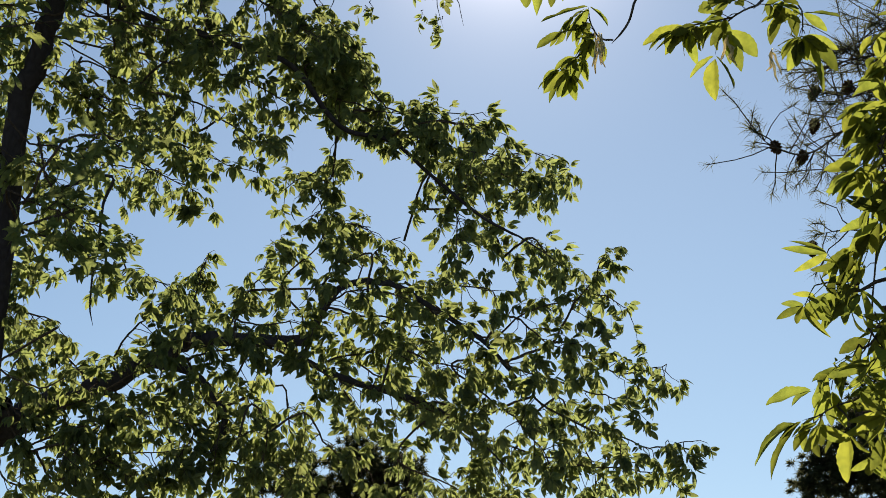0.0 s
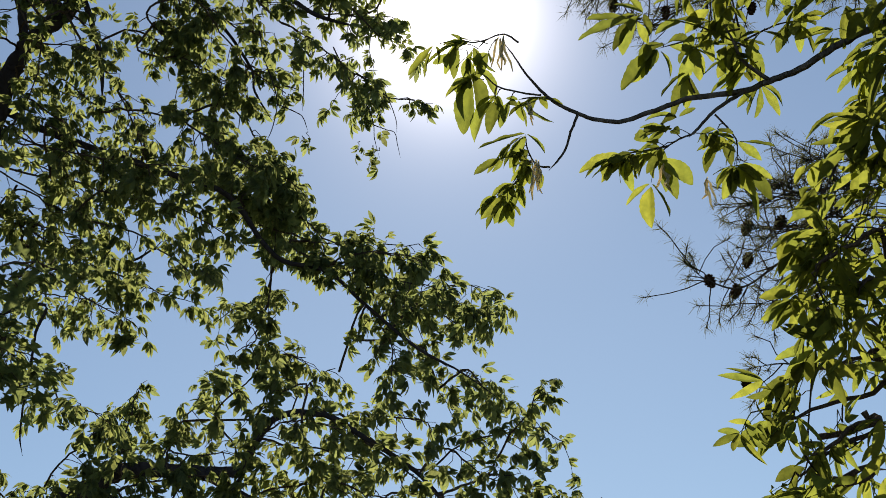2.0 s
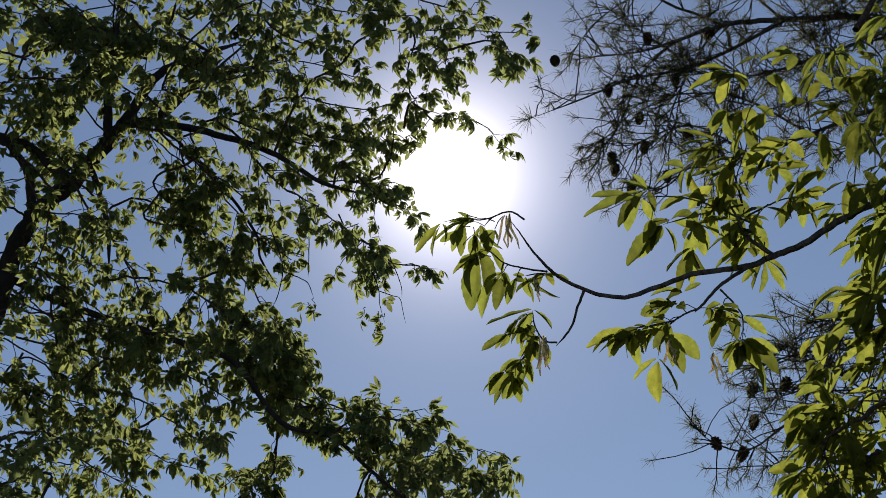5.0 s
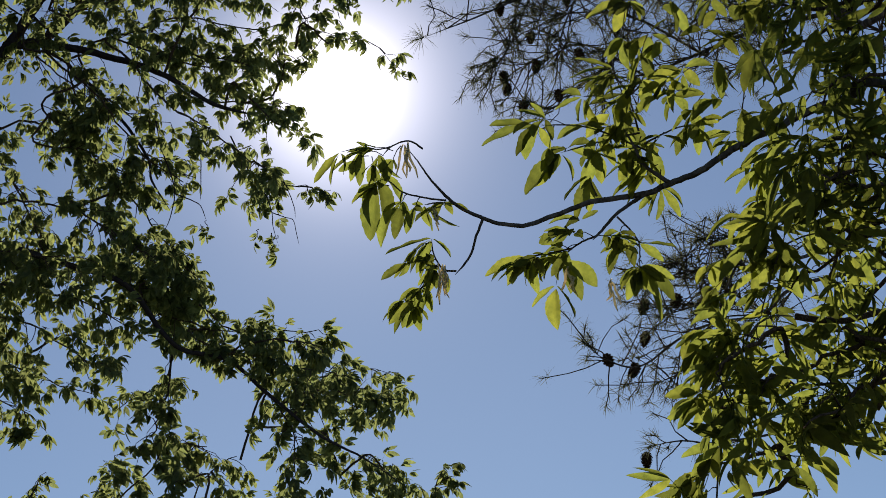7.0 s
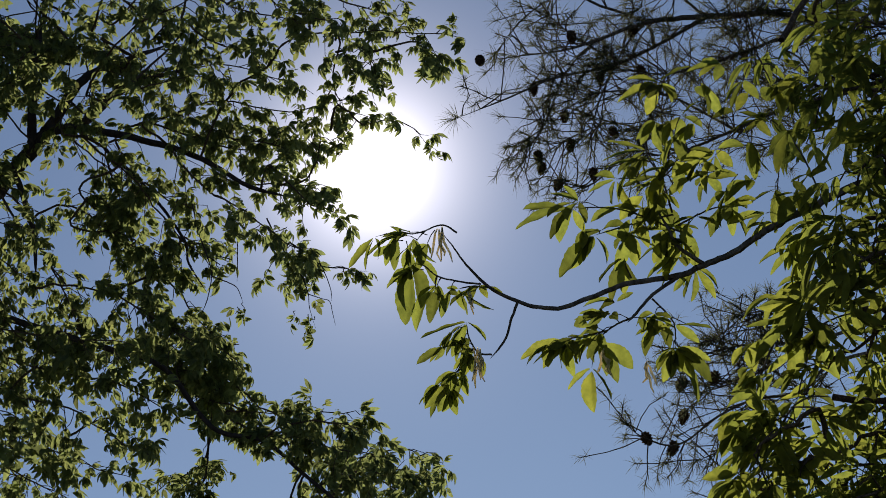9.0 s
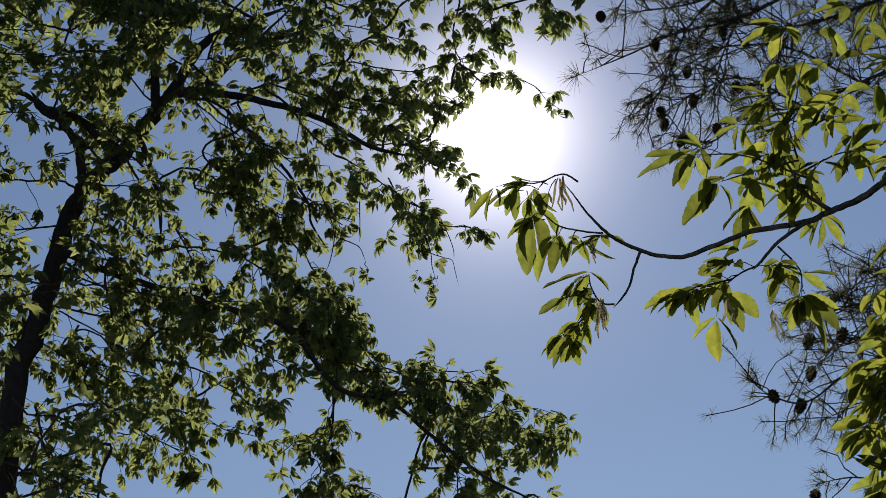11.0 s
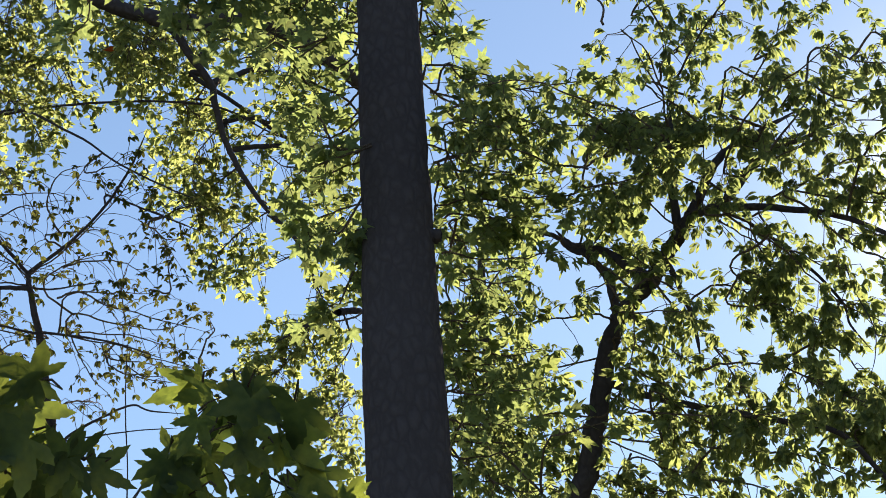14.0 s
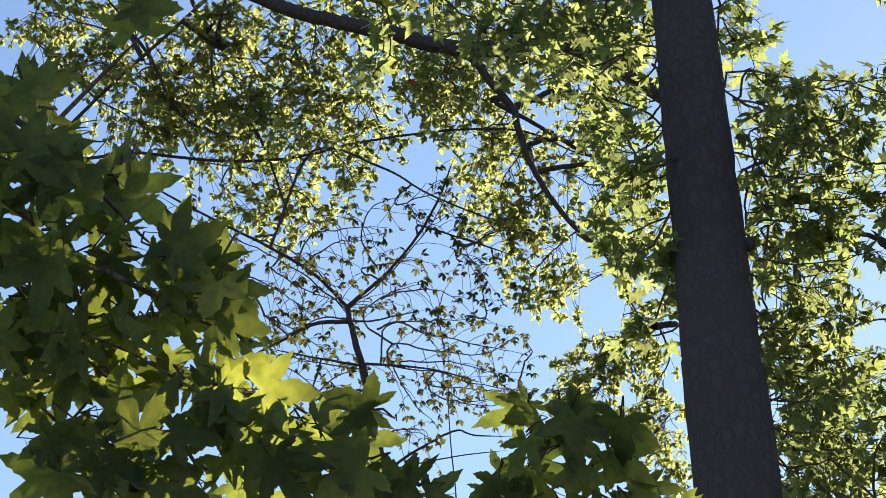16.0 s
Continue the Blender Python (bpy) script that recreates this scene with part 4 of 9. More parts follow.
spring_tree.spray(0.23, 0.046, [(-1.70, 8.71, 5.88), (-1.64, 8.67, 6.03), (-1.65, 8.91, 5.89), (-1.48, 9.10, 5.90), (-1.26, 9.25, 6.02)], bare=0.17, leaves=4)
spring_tree.spray(0.23, 0.046, [(-1.78, 8.91, 5.37), (-1.56, 9.19, 5.62), (-1.37, 9.17, 5.54), (-1.26, 9.16, 5.46)], bare=0.56, leaves=4)
spring_tree.spray(0.23, 0.046, [(-2.66, 8.83, 5.04), (-2.84, 9.32, 5.13), (-2.77, 9.50, 5.09), (-2.70, 9.69, 5.03)], bare=0.56, leaves=4)
spring_tree.spray(0.23, 0.046, [(-2.81, 9.41, 5.11), (-2.84, 9.34, 4.92), (-2.62, 9.21, 4.77), (-2.54, 9.12, 4.79)], bare=0.33, leaves=4)
spring_tree.spray(0.23, 0.046, [(-2.73, 8.94, 4.52), (-2.78, 9.16, 4.64), (-2.49, 8.86, 4.47), (-2.36, 8.71, 4.36)], bare=0.27, leaves=4)
spring_tree.spray(0.23, 0.046, [(-1.26, 9.25, 6.02), (-1.33, 9.34, 6.20), (-1.12, 9.15, 6.03), (-0.92, 8.95, 5.92)], bare=0.25, leaves=4)
spring_tree.spray(0.23, 0.046, [(-2.14, 8.64, 4.82), (-2.15, 8.93, 4.88), (-2.02, 8.64, 4.62), (-1.77, 8.26, 4.41)], bare=0.25, leaves=4)
spring_tree.spray(0.23, 0.046, [(-2.36, 8.71, 4.36), (-2.59, 8.56, 4.16), (-2.38, 8.60, 4.04), (-2.19, 8.57, 4.13)], bare=0.42, leaves=4)
spring_tree.spray(0.23, 0.046, [(-2.21, 8.56, 3.77), (-2.56, 8.68, 3.75), (-2.34, 8.68, 3.84), (-2.13, 8.69, 3.89), (-1.92, 8.70, 3.93)], bare=0.36, leaves=4)
spring_tree.spray(0.23, 0.046, [(-2.43, 8.64, 3.75), (-2.36, 8.76, 3.65), (-2.09, 8.75, 3.76), (-1.82, 8.76, 3.77)], bare=0.24, leaves=4)
spring_tree.spray(0.23, 0.046, [(-1.99, 8.75, 3.59), (-1.95, 8.88, 3.59), (-1.73, 8.85, 3.68), (-1.51, 8.82, 3.74)], bare=0.22, leaves=4)
spring_tree.spray(0.23, 0.046, [(-1.51, 8.82, 3.74), (-1.46, 8.88, 3.95), (-1.38, 8.89, 3.78), (-1.44, 8.87, 3.61)], bare=0.38, leaves=4)
spring_tree.spray(0.23, 0.046, [(-2.50, 8.68, 3.77), (-2.60, 8.62, 3.95), (-2.49, 8.63, 3.84), (-2.51, 8.61, 3.67)], bare=0.40, leaves=4)
spring_tree.spray(0.23, 0.046, [(-1.39, 8.89, 3.80), (-1.20, 8.94, 3.89), (-1.09, 8.94, 3.72), (-0.93, 8.93, 3.62)], bare=0.36, leaves=4)
spring_tree.spray(0.23, 0.046, [(-1.82, 8.76, 3.77), (-1.84, 8.83, 3.90), (-1.72, 8.81, 3.84), (-1.77, 8.78, 3.72)], bare=0.36, leaves=4)
spring_tree.spray(0.23, 0.046, [(-2.50, 8.63, 3.85), (-2.45, 8.67, 3.90), (-2.18, 8.68, 4.00), (-1.91, 8.67, 4.12), (-1.70, 8.67, 4.19)], bare=0.10, leaves=4)
spring_tree.spray(0.23, 0.046, [(-1.83, 8.67, 4.14), (-1.82, 8.76, 4.16), (-1.60, 8.75, 4.20), (-1.38, 8.75, 4.20), (-1.17, 8.76, 4.18)], bare=0.12, leaves=4)
spring_tree.spray(0.23, 0.046, [(-1.17, 8.76, 4.18), (-1.12, 8.83, 4.31), (-1.00, 8.77, 4.42), (-0.86, 8.75, 4.45), (-0.67, 8.74, 4.39)], bare=0.23, leaves=4)
spring_tree.spray(0.23, 0.046, [(-0.86, 9.11, 4.06), (-0.92, 8.93, 4.04), (-0.70, 8.93, 3.94), (-0.49, 8.92, 3.84)], bare=0.28, leaves=4)
spring_tree.spray(0.23, 0.046, [(-0.52, 8.94, 4.37), (-0.57, 8.86, 4.37), (-0.39, 8.87, 4.21), (-0.21, 8.88, 4.03)], bare=0.15, leaves=4)
spring_tree.spray(0.23, 0.046, [(-1.74, 8.75, 4.18), (-1.72, 8.80, 4.08), (-1.61, 8.81, 3.94), (-1.64, 8.80, 3.75)], bare=0.22, leaves=4)
spring_tree.spray(0.23, 0.046, [(-1.33, 8.75, 4.20), (-1.34, 8.83, 4.21), (-1.13, 8.84, 4.09), (-0.91, 8.85, 3.96)], bare=0.13, leaves=4)
spring_tree.spray(0.23, 0.046, [(-1.49, 8.75, 4.20), (-1.49, 8.76, 4.37), (-1.33, 8.74, 4.32), (-1.16, 8.71, 4.33)], bare=0.32, leaves=4)
spring_tree.spray(0.23, 0.046, [(-0.86, 8.75, 4.45), (-0.83, 8.75, 4.64), (-0.99, 8.70, 4.57), (-1.09, 8.67, 4.48)], bare=0.37, leaves=4)
spring_tree.spray(0.23, 0.046, [(-0.32, 8.92, 4.21), (-0.19, 8.90, 4.32), (-0.03, 8.88, 4.19), (0.12, 8.85, 4.12)], bare=0.31, leaves=4)
spring_tree.spray(0.23, 0.046, [(-0.84, 8.93, 4.00), (-0.75, 8.91, 4.19), (-0.53, 8.90, 4.09), (-0.32, 8.88, 4.01)], bare=0.31, leaves=4)
spring_tree.limb(0.012, 0.005, [(-1.41, 8.32, 6.81), (-1.43, 8.43, 6.78), (-1.25, 8.50, 6.59), (-1.07, 8.60, 6.32), (-1.05, 8.64, 6.19), (-0.97, 8.68, 6.04)])
spring_tree.limb(0.018, 0.007, [(-1.51, 8.32, 6.84), (-1.50, 8.33, 6.91), (-1.39, 8.35, 7.06), (-1.21, 8.41, 7.17), (-0.94, 8.51, 7.30), (-0.73, 8.55, 7.46)])
spring_tree.limb(0.018, 0.008, [(-1.89, 8.40, 6.68), (-1.83, 8.45, 6.47), (-1.80, 8.48, 6.32), (-1.80, 8.51, 6.11)])
spring_tree.spray(0.23, 0.046, [(-1.31, 8.32, 6.78), (-1.40, 8.22, 6.66), (-1.39, 8.58, 6.61), (-1.35, 8.91, 6.55)], bare=0.20, leaves=5, scale=0.86)
spring_tree.spray(0.23, 0.046, [(-1.38, 8.70, 6.59), (-1.28, 8.72, 6.72), (-1.15, 8.49, 6.51), (-0.97, 8.18, 6.25)], bare=0.17, leaves=5, scale=0.86)
spring_tree.spray(0.23, 0.046, [(-1.07, 8.61, 6.32), (-1.16, 8.57, 6.19), (-1.24, 8.54, 6.08)], leaves=5, scale=0.86)
spring_tree.spray(0.23, 0.046, [(-1.07, 8.61, 6.32), (-1.10, 8.86, 6.46), (-0.96, 8.87, 6.37), (-0.84, 8.88, 6.30)], bare=0.48, leaves=5, scale=0.86)
spring_tree.spray(0.23, 0.046, [(-1.16, 9.15, 5.75), (-1.17, 9.14, 5.72), (-1.06, 9.42, 5.87), (-0.90, 9.75, 6.09)], leaves=5, scale=0.86)
spring_tree.spray(0.23, 0.046, [(-1.04, 9.37, 5.74), (-1.11, 9.30, 5.73), (-0.89, 9.21, 5.61), (-0.71, 9.13, 5.53)], bare=0.17, leaves=5, scale=0.86)
spring_tree.spray(0.23, 0.046, [(-0.84, 9.19, 5.59), (-0.94, 9.09, 5.56), (-0.76, 9.01, 5.42), (-0.58, 8.92, 5.34)], bare=0.24, leaves=5, scale=0.86)
spring_tree.spray(0.23, 0.046, [(-0.71, 8.89, 5.25), (-0.69, 8.85, 5.29), (-0.50, 8.61, 5.20), (-0.30, 8.33, 5.04)], bare=0.07, leaves=5, scale=0.86)
spring_tree.spray(0.23, 0.046, [(-0.65, 8.98, 5.35), (-0.59, 9.06, 5.27), (-0.41, 8.90, 5.25), (-0.18, 8.72, 5.16)], bare=0.18, leaves=5, scale=0.86)
spring_tree.spray(0.23, 0.046, [(-0.51, 9.17, 5.10), (-0.49, 9.15, 5.14), (-0.31, 9.19, 5.25), (-0.11, 9.27, 5.26)], bare=0.12, leaves=5, scale=0.86)
spring_tree.spray(0.23, 0.046, [(-1.04, 9.46, 5.90), (-1.15, 9.44, 5.99), (-1.03, 9.72, 6.18), (-0.92, 9.94, 6.28)], bare=0.19, leaves=5, scale=0.86)
spring_tree.spray(0.23, 0.046, [(-0.46, 9.69, 5.17), (-0.39, 9.62, 5.26), (-0.21, 9.86, 5.41), (-0.07, 10.13, 5.40)], bare=0.17, leaves=5, scale=0.86)
spring_tree.spray(0.23, 0.046, [(-1.16, 9.14, 5.74), (-1.23, 9.10, 5.81), (-1.13, 9.52, 5.89), (-1.06, 9.99, 5.92)], bare=0.10, leaves=5, scale=0.86)
spring_tree.spray(0.23, 0.046, [(-1.28, 8.72, 6.72), (-1.39, 8.79, 6.56), (-1.46, 8.87, 6.40)], leaves=5, scale=0.86)
spring_tree.spray(0.23, 0.046, [(-1.40, 8.22, 6.66), (-1.48, 8.02, 6.62), (-1.25, 8.15, 6.46), (-1.12, 8.25, 6.31), (-0.99, 8.34, 6.16), (-0.80, 8.41, 6.06)], bare=0.19, leaves=5, scale=0.86)
spring_tree.spray(0.23, 0.046, [(-1.01, 8.33, 6.65), (-1.06, 8.25, 6.62), (-0.85, 8.13, 6.29), (-0.65, 8.01, 6.08), (-0.49, 7.89, 5.85)], bare=0.09, leaves=5, scale=0.86)
spring_tree.spray(0.23, 0.046, [(-0.84, 8.34, 6.54), (-0.82, 8.61, 6.63), (-0.60, 8.91, 6.75), (-0.40, 9.15, 6.88)], fill=0.7, bare=0.28, leaves=5, scale=0.86)
spring_tree.spray(0.23, 0.046, [(-0.57, 8.79, 6.30), (-0.54, 8.81, 6.35), (-0.36, 8.51, 6.08), (-0.21, 8.27, 5.91)], bare=0.07, leaves=5, scale=0.86)
spring_tree.spray(0.23, 0.046, [(-1.28, 8.72, 6.72), (-1.44, 8.79, 7.08), (-1.12, 8.74, 7.15), (-0.82, 8.70, 7.17), (-0.52, 8.73, 7.06), (-0.21, 8.68, 7.08)], bare=0.24, leaves=5, scale=0.86)
spring_tree.spray(0.23, 0.046, [(-1.42, 8.17, 6.65), (-1.51, 8.17, 6.78), (-1.35, 8.22, 7.04), (-1.08, 8.37, 7.19), (-0.80, 8.53, 7.31), (-0.51, 8.78, 7.31)], bare=0.11, leaves=5, scale=0.86)
spring_tree.spray(0.23, 0.046, [(-1.48, 8.02, 6.62), (-1.59, 8.02, 6.67), (-1.55, 8.08, 7.00), (-1.54, 8.12, 7.38)], bare=0.15, leaves=5, scale=0.86)
spring_tree.spray(0.23, 0.046, [(-0.94, 8.33, 6.61), (-0.76, 8.13, 6.81), (-0.53, 8.03, 6.89), (-0.40, 7.94, 6.99), (-0.18, 7.90, 6.98), (0.10, 7.87, 6.94), (0.38, 7.84, 6.88)], fill=0.7, bare=0.21, leaves=5, scale=0.86)
spring_tree.spray(0.23, 0.046, [(-0.20, 7.91, 6.98), (-0.18, 8.04, 7.07), (-0.26, 8.48, 7.13), (-0.24, 8.80, 7.16)], fill=0.5, bare=0.17, leaves=5, scale=0.86)
spring_tree.spray(0.23, 0.046, [(-0.21, 8.20, 7.10), (-0.07, 8.20, 7.11), (-0.02, 9.06, 7.54)], fill=0.6, bare=0.13, leaves=5, scale=0.86)
spring_tree.spray(0.23, 0.046, [(-0.06, 8.42, 7.22), (0.23, 8.39, 7.25), (0.26, 8.78, 7.37)], fill=0.6, bare=0.41, leaves=5, scale=0.86)
spring_tree.spray(0.23, 0.046, [(-1.31, 8.24, 7.06), (-1.36, 8.27, 7.08), (-1.18, 8.05, 7.12), (-0.95, 7.83, 7.13)], bare=0.09, leaves=5, scale=0.86)
spring_tree.spray(0.23, 0.046, [(-1.82, 8.37, 6.74), (-1.75, 8.27, 6.73), (-2.00, 8.54, 7.13), (-2.24, 8.77, 7.44)], bare=0.11, leaves=5, scale=0.86)
spring_tree.spray(0.23, 0.046, [(-1.83, 8.46, 6.45), (-1.89, 8.18, 6.46), (-2.09, 8.50, 6.82), (-2.36, 8.83, 7.12)], bare=0.21, leaves=5, scale=0.86)
spring_tree.spray(0.23, 0.046, [(-2.05, 8.46, 6.68), (-1.92, 8.68, 6.72), (-1.86, 8.73, 6.47), (-1.72, 8.78, 6.22), (-1.67, 8.81, 5.97)], bare=0.24, leaves=5, scale=0.86)
spring_tree.spray(0.23, 0.046, [(-1.88, 8.71, 6.56), (-1.71, 8.66, 6.59), (-1.50, 8.67, 6.48), (-1.30, 8.70, 6.28), (-1.12, 8.70, 6.20)], bare=0.21, leaves=5, scale=0.86)
spring_tree.spray(0.23, 0.046, [(-2.29, 8.51, 6.22), (-2.23, 8.45, 6.21), (-2.07, 8.53, 6.15), (-1.89, 8.64, 6.03), (-1.70, 8.75, 5.88)], bare=0.12, leaves=5, scale=0.86)
spring_tree.spray(0.23, 0.046, [(-1.89, 8.18, 6.46), (-1.97, 8.03, 6.31), (-2.04, 8.13, 6.09), (-2.15, 8.21, 5.89)], bare=0.31, leaves=5, scale=0.86)
spring_tree.spray(0.23, 0.046, [(-1.35, 8.91, 6.55), (-1.39, 9.11, 6.57), (-1.17, 9.08, 6.27), (-1.05, 9.05, 6.04), (-0.96, 9.03, 5.90)], bare=0.20, leaves=5, scale=0.86)
spring_tree.spray(0.23, 0.046, [(-1.74, 8.22, 7.30), (-2.22, 8.16, 7.38), (-2.05, 8.21, 7.26), (-1.88, 8.23, 7.19)], bare=0.55, leaves=5, scale=0.86)
spring_tree.spray(0.23, 0.046, [(-1.90, 8.23, 7.20), (-1.99, 7.72, 7.13), (-1.92, 8.13, 7.26), (-1.76, 8.51, 7.52)], bare=0.36, leaves=5, scale=0.86)
spring_tree.spray(0.23, 0.046, [(-1.99, 7.72, 7.13), (-2.08, 7.70, 6.79), (-1.84, 7.60, 6.67), (-1.59, 7.46, 6.59)], bare=0.38, leaves=5, scale=0.86)
spring_tree.spray(0.23, 0.046, [(-2.40, 8.61, 7.01), (-2.31, 8.60, 7.15), (-2.09, 8.47, 6.98), (-1.88, 8.33, 6.84)], bare=0.22, leaves=5, scale=0.86)
spring_tree.spray(0.23, 0.046, [(-2.10, 8.18, 7.36), (-2.07, 8.26, 7.47), (-1.85, 8.34, 7.62), (-1.64, 8.46, 7.69)], bare=0.21, leaves=5, scale=0.86)
spring_tree.spray(0.23, 0.046, [(-1.77, 8.27, 7.12), (-1.75, 8.48, 7.18), (-1.60, 8.66, 7.20), (-1.44, 8.77, 7.30)], bare=0.33, leaves=5, scale=0.86)
spring_tree.spray(0.23, 0.046, [(-1.22, 8.11, 7.11), (-1.37, 8.01, 7.18), (-1.25, 8.31, 7.27), (-1.09, 8.51, 7.43)], bare=0.23, leaves=5, scale=0.86)
spring_tree.spray(0.23, 0.046, [(-1.97, 8.03, 6.31), (-2.11, 7.92, 6.45), (-2.01, 8.00, 6.23), (-1.93, 8.05, 6.10)], bare=0.36, leaves=5, scale=0.86)
spring_tree.spray(0.23, 0.046, [(-1.55, 8.09, 7.09), (-1.74, 8.00, 7.10), (-1.57, 8.00, 7.12), (-1.42, 7.96, 7.18)], bare=0.38, leaves=5, scale=0.86)
spring_tree.spray(0.23, 0.046, [(-2.04, 7.98, 6.29), (-2.15, 8.12, 6.31), (-1.94, 7.93, 6.16), (-1.73, 7.74, 6.00)], bare=0.22, leaves=5, scale=0.86)
spring_tree.spray(0.23, 0.046, [(-2.19, 8.63, 6.08), (-2.28, 8.74, 6.04), (-2.10, 8.70, 5.95), (-1.91, 8.67, 5.85)], bare=0.26, leaves=5, scale=0.86)
spring_tree.spray(0.23, 0.046, [(-2.34, 9.06, 5.63), (-2.31, 9.17, 5.66), (-2.10, 9.34, 5.66), (-1.90, 9.51, 5.65)], bare=0.19, leaves=5, scale=0.86)
spring_tree.spray(0.23, 0.046, [(-2.24, 9.03, 5.51), (-2.39, 9.31, 5.47), (-2.26, 9.56, 5.50), (-2.09, 9.87, 5.54)], bare=0.34, leaves=5, scale=0.86)
spring_tree.spray(0.23, 0.046, [(-0.58, 8.94, 6.77), (-0.42, 8.88, 6.76), (-0.31, 8.61, 6.73), (-0.27, 8.33, 6.72)], fill=0.4, bare=0.23, leaves=5, scale=0.86)
spring_tree.spray(0.23, 0.046, [(-0.27, 8.33, 6.72), (-0.20, 8.09, 6.71), (-0.09, 8.45, 6.80), (0.03, 8.67, 6.98), (0.15, 8.95, 7.08)], fill=0.4, bare=0.19, leaves=5, scale=0.86)
spring_tree.spray(0.23, 0.046, [(-2.05, 8.69, 5.92), (-2.01, 8.83, 5.94), (-1.76, 9.05, 5.93), (-1.49, 9.23, 5.96), (-1.21, 9.42, 5.96), (-0.93, 9.62, 5.93)], bare=0.10, leaves=5, scale=0.86)
spring_tree.spray(0.23, 0.046, [(-1.16, 9.08, 5.72), (-1.17, 9.04, 5.79), (-1.00, 9.15, 5.89), (-0.86, 9.27, 5.90)], bare=0.16, leaves=5, scale=0.86)
spring_tree.spray(0.23, 0.046, [(-1.81, 8.62, 5.68), (-1.92, 8.49, 5.49), (-1.62, 8.37, 5.33), (-1.39, 8.28, 5.10), (-1.16, 8.16, 4.98)], bare=0.20, leaves=5, scale=0.86)
spring_tree.spray(0.23, 0.046, [(-2.39, 8.99, 5.77), (-2.32, 8.94, 5.88), (-2.18, 9.09, 5.81), (-1.99, 9.22, 5.79)], bare=0.24, leaves=5, scale=0.86)
spring_tree.spray(0.23, 0.046, [(-1.06, 8.25, 6.62), (-1.18, 8.10, 6.72), (-0.94, 8.47, 6.79), (-0.65, 8.82, 6.92), (-0.42, 9.04, 7.03)], bare=0.15, leaves=5, scale=0.86)
spring_tree.spray(0.23, 0.046, [(-0.95, 7.84, 7.14), (-0.80, 7.93, 7.05), (-0.58, 8.00, 7.01)], leaves=5, scale=0.86)
spring_tree.spray(0.23, 0.046, [(-1.42, 7.96, 7.18), (-1.27, 7.70, 7.26), (-1.14, 7.94, 7.29), (-0.94, 8.23, 7.33)], bare=0.33, leaves=5, scale=0.86)
spring_tree.spray(0.23, 0.046, [(-0.95, 7.84, 7.14), (-0.90, 7.85, 7.34), (-0.65, 7.64, 7.00), (-0.43, 7.41, 6.76)], bare=0.20, leaves=5, scale=0.86)
spring_tree.spray(0.23, 0.046, [(-0.71, 7.69, 7.09), (-0.55, 7.70, 7.20), (-0.43, 7.56, 6.96), (-0.21, 7.29, 6.69)], bare=0.22, leaves=5, scale=0.86)
spring_tree.spray(0.23, 0.046, [(-0.32, 7.93, 6.99), (-0.33, 7.87, 7.24), (-0.11, 7.94, 7.21), (0.08, 8.01, 7.17)], bare=0.37, leaves=5, scale=0.86)
spring_tree.spray(0.23, 0.046, [(-1.54, 8.12, 7.38), (-1.73, 7.87, 7.42), (-1.74, 8.36, 7.56), (-1.76, 8.84, 7.66)], bare=0.24, leaves=5, scale=0.86)
spring_tree.spray(0.23, 0.046, [(-2.07, 8.26, 7.47), (-2.25, 8.22, 7.64), (-2.08, 8.54, 7.78), (-1.90, 8.84, 7.94)], bare=0.24, leaves=5, scale=0.86)
spring_tree.spray(0.23, 0.046, [(-2.09, 8.47, 6.98), (-2.18, 8.33, 7.00), (-2.07, 8.59, 7.27), (-1.94, 8.96, 7.42)], bare=0.17, leaves=5, scale=0.86)
spring_tree.spray(0.23, 0.046, [(-1.01, 8.72, 7.16), (-1.01, 8.79, 7.14), (-0.74, 8.45, 6.80), (-0.48, 8.09, 6.53)], bare=0.06, leaves=5, scale=0.86)
spring_tree.spray(0.23, 0.046, [(-0.64, 8.35, 6.42), (-0.61, 8.26, 6.48), (-0.45, 8.20, 6.24), (-0.34, 8.15, 6.14)], fill=0.6, bare=0.20, leaves=5, scale=0.86)
spring_tree.spray(0.23, 0.046, [(-2.05, 7.71, 6.91), (-1.83, 7.75, 6.94), (-1.69, 7.91, 6.93), (-1.54, 7.97, 7.06)], bare=0.35, leaves=5, scale=0.86)
spring_tree.spray(0.23, 0.046, [(-2.03, 7.71, 7.00), (-2.12, 7.83, 7.01), (-1.91, 7.65, 6.94), (-1.71, 7.46, 6.86)], bare=0.21, leaves=5, scale=0.86)
spring_tree.spray(0.23, 0.046, [(-1.24, 8.54, 6.08), (-1.40, 8.61, 6.04), (-1.18, 8.33, 5.76), (-0.99, 8.04, 5.49)], bare=0.17, leaves=5, scale=0.86)
spring_tree.spray(0.27, 0.056, [(-2.44, 8.53, 6.97), (-2.47, 8.37, 6.97), (-2.72, 8.45, 7.04), (-2.93, 8.51, 7.10)], bare=0.24, leaves=4, scale=0.86)
spring_tree.spray(0.27, 0.056, [(-2.53, 8.39, 6.99), (-2.67, 8.14, 6.97), (-2.67, 7.62, 6.74), (-2.68, 7.29, 6.49)], bare=0.23, leaves=4, scale=0.86)
spring_tree.spray(0.27, 0.056, [(-1.78, 8.31, 6.98), (-1.75, 8.17, 6.97), (-1.74, 8.14, 7.23), (-1.70, 8.10, 7.49), (-1.68, 8.03, 7.84)], bare=0.14, leaves=4, scale=0.86)
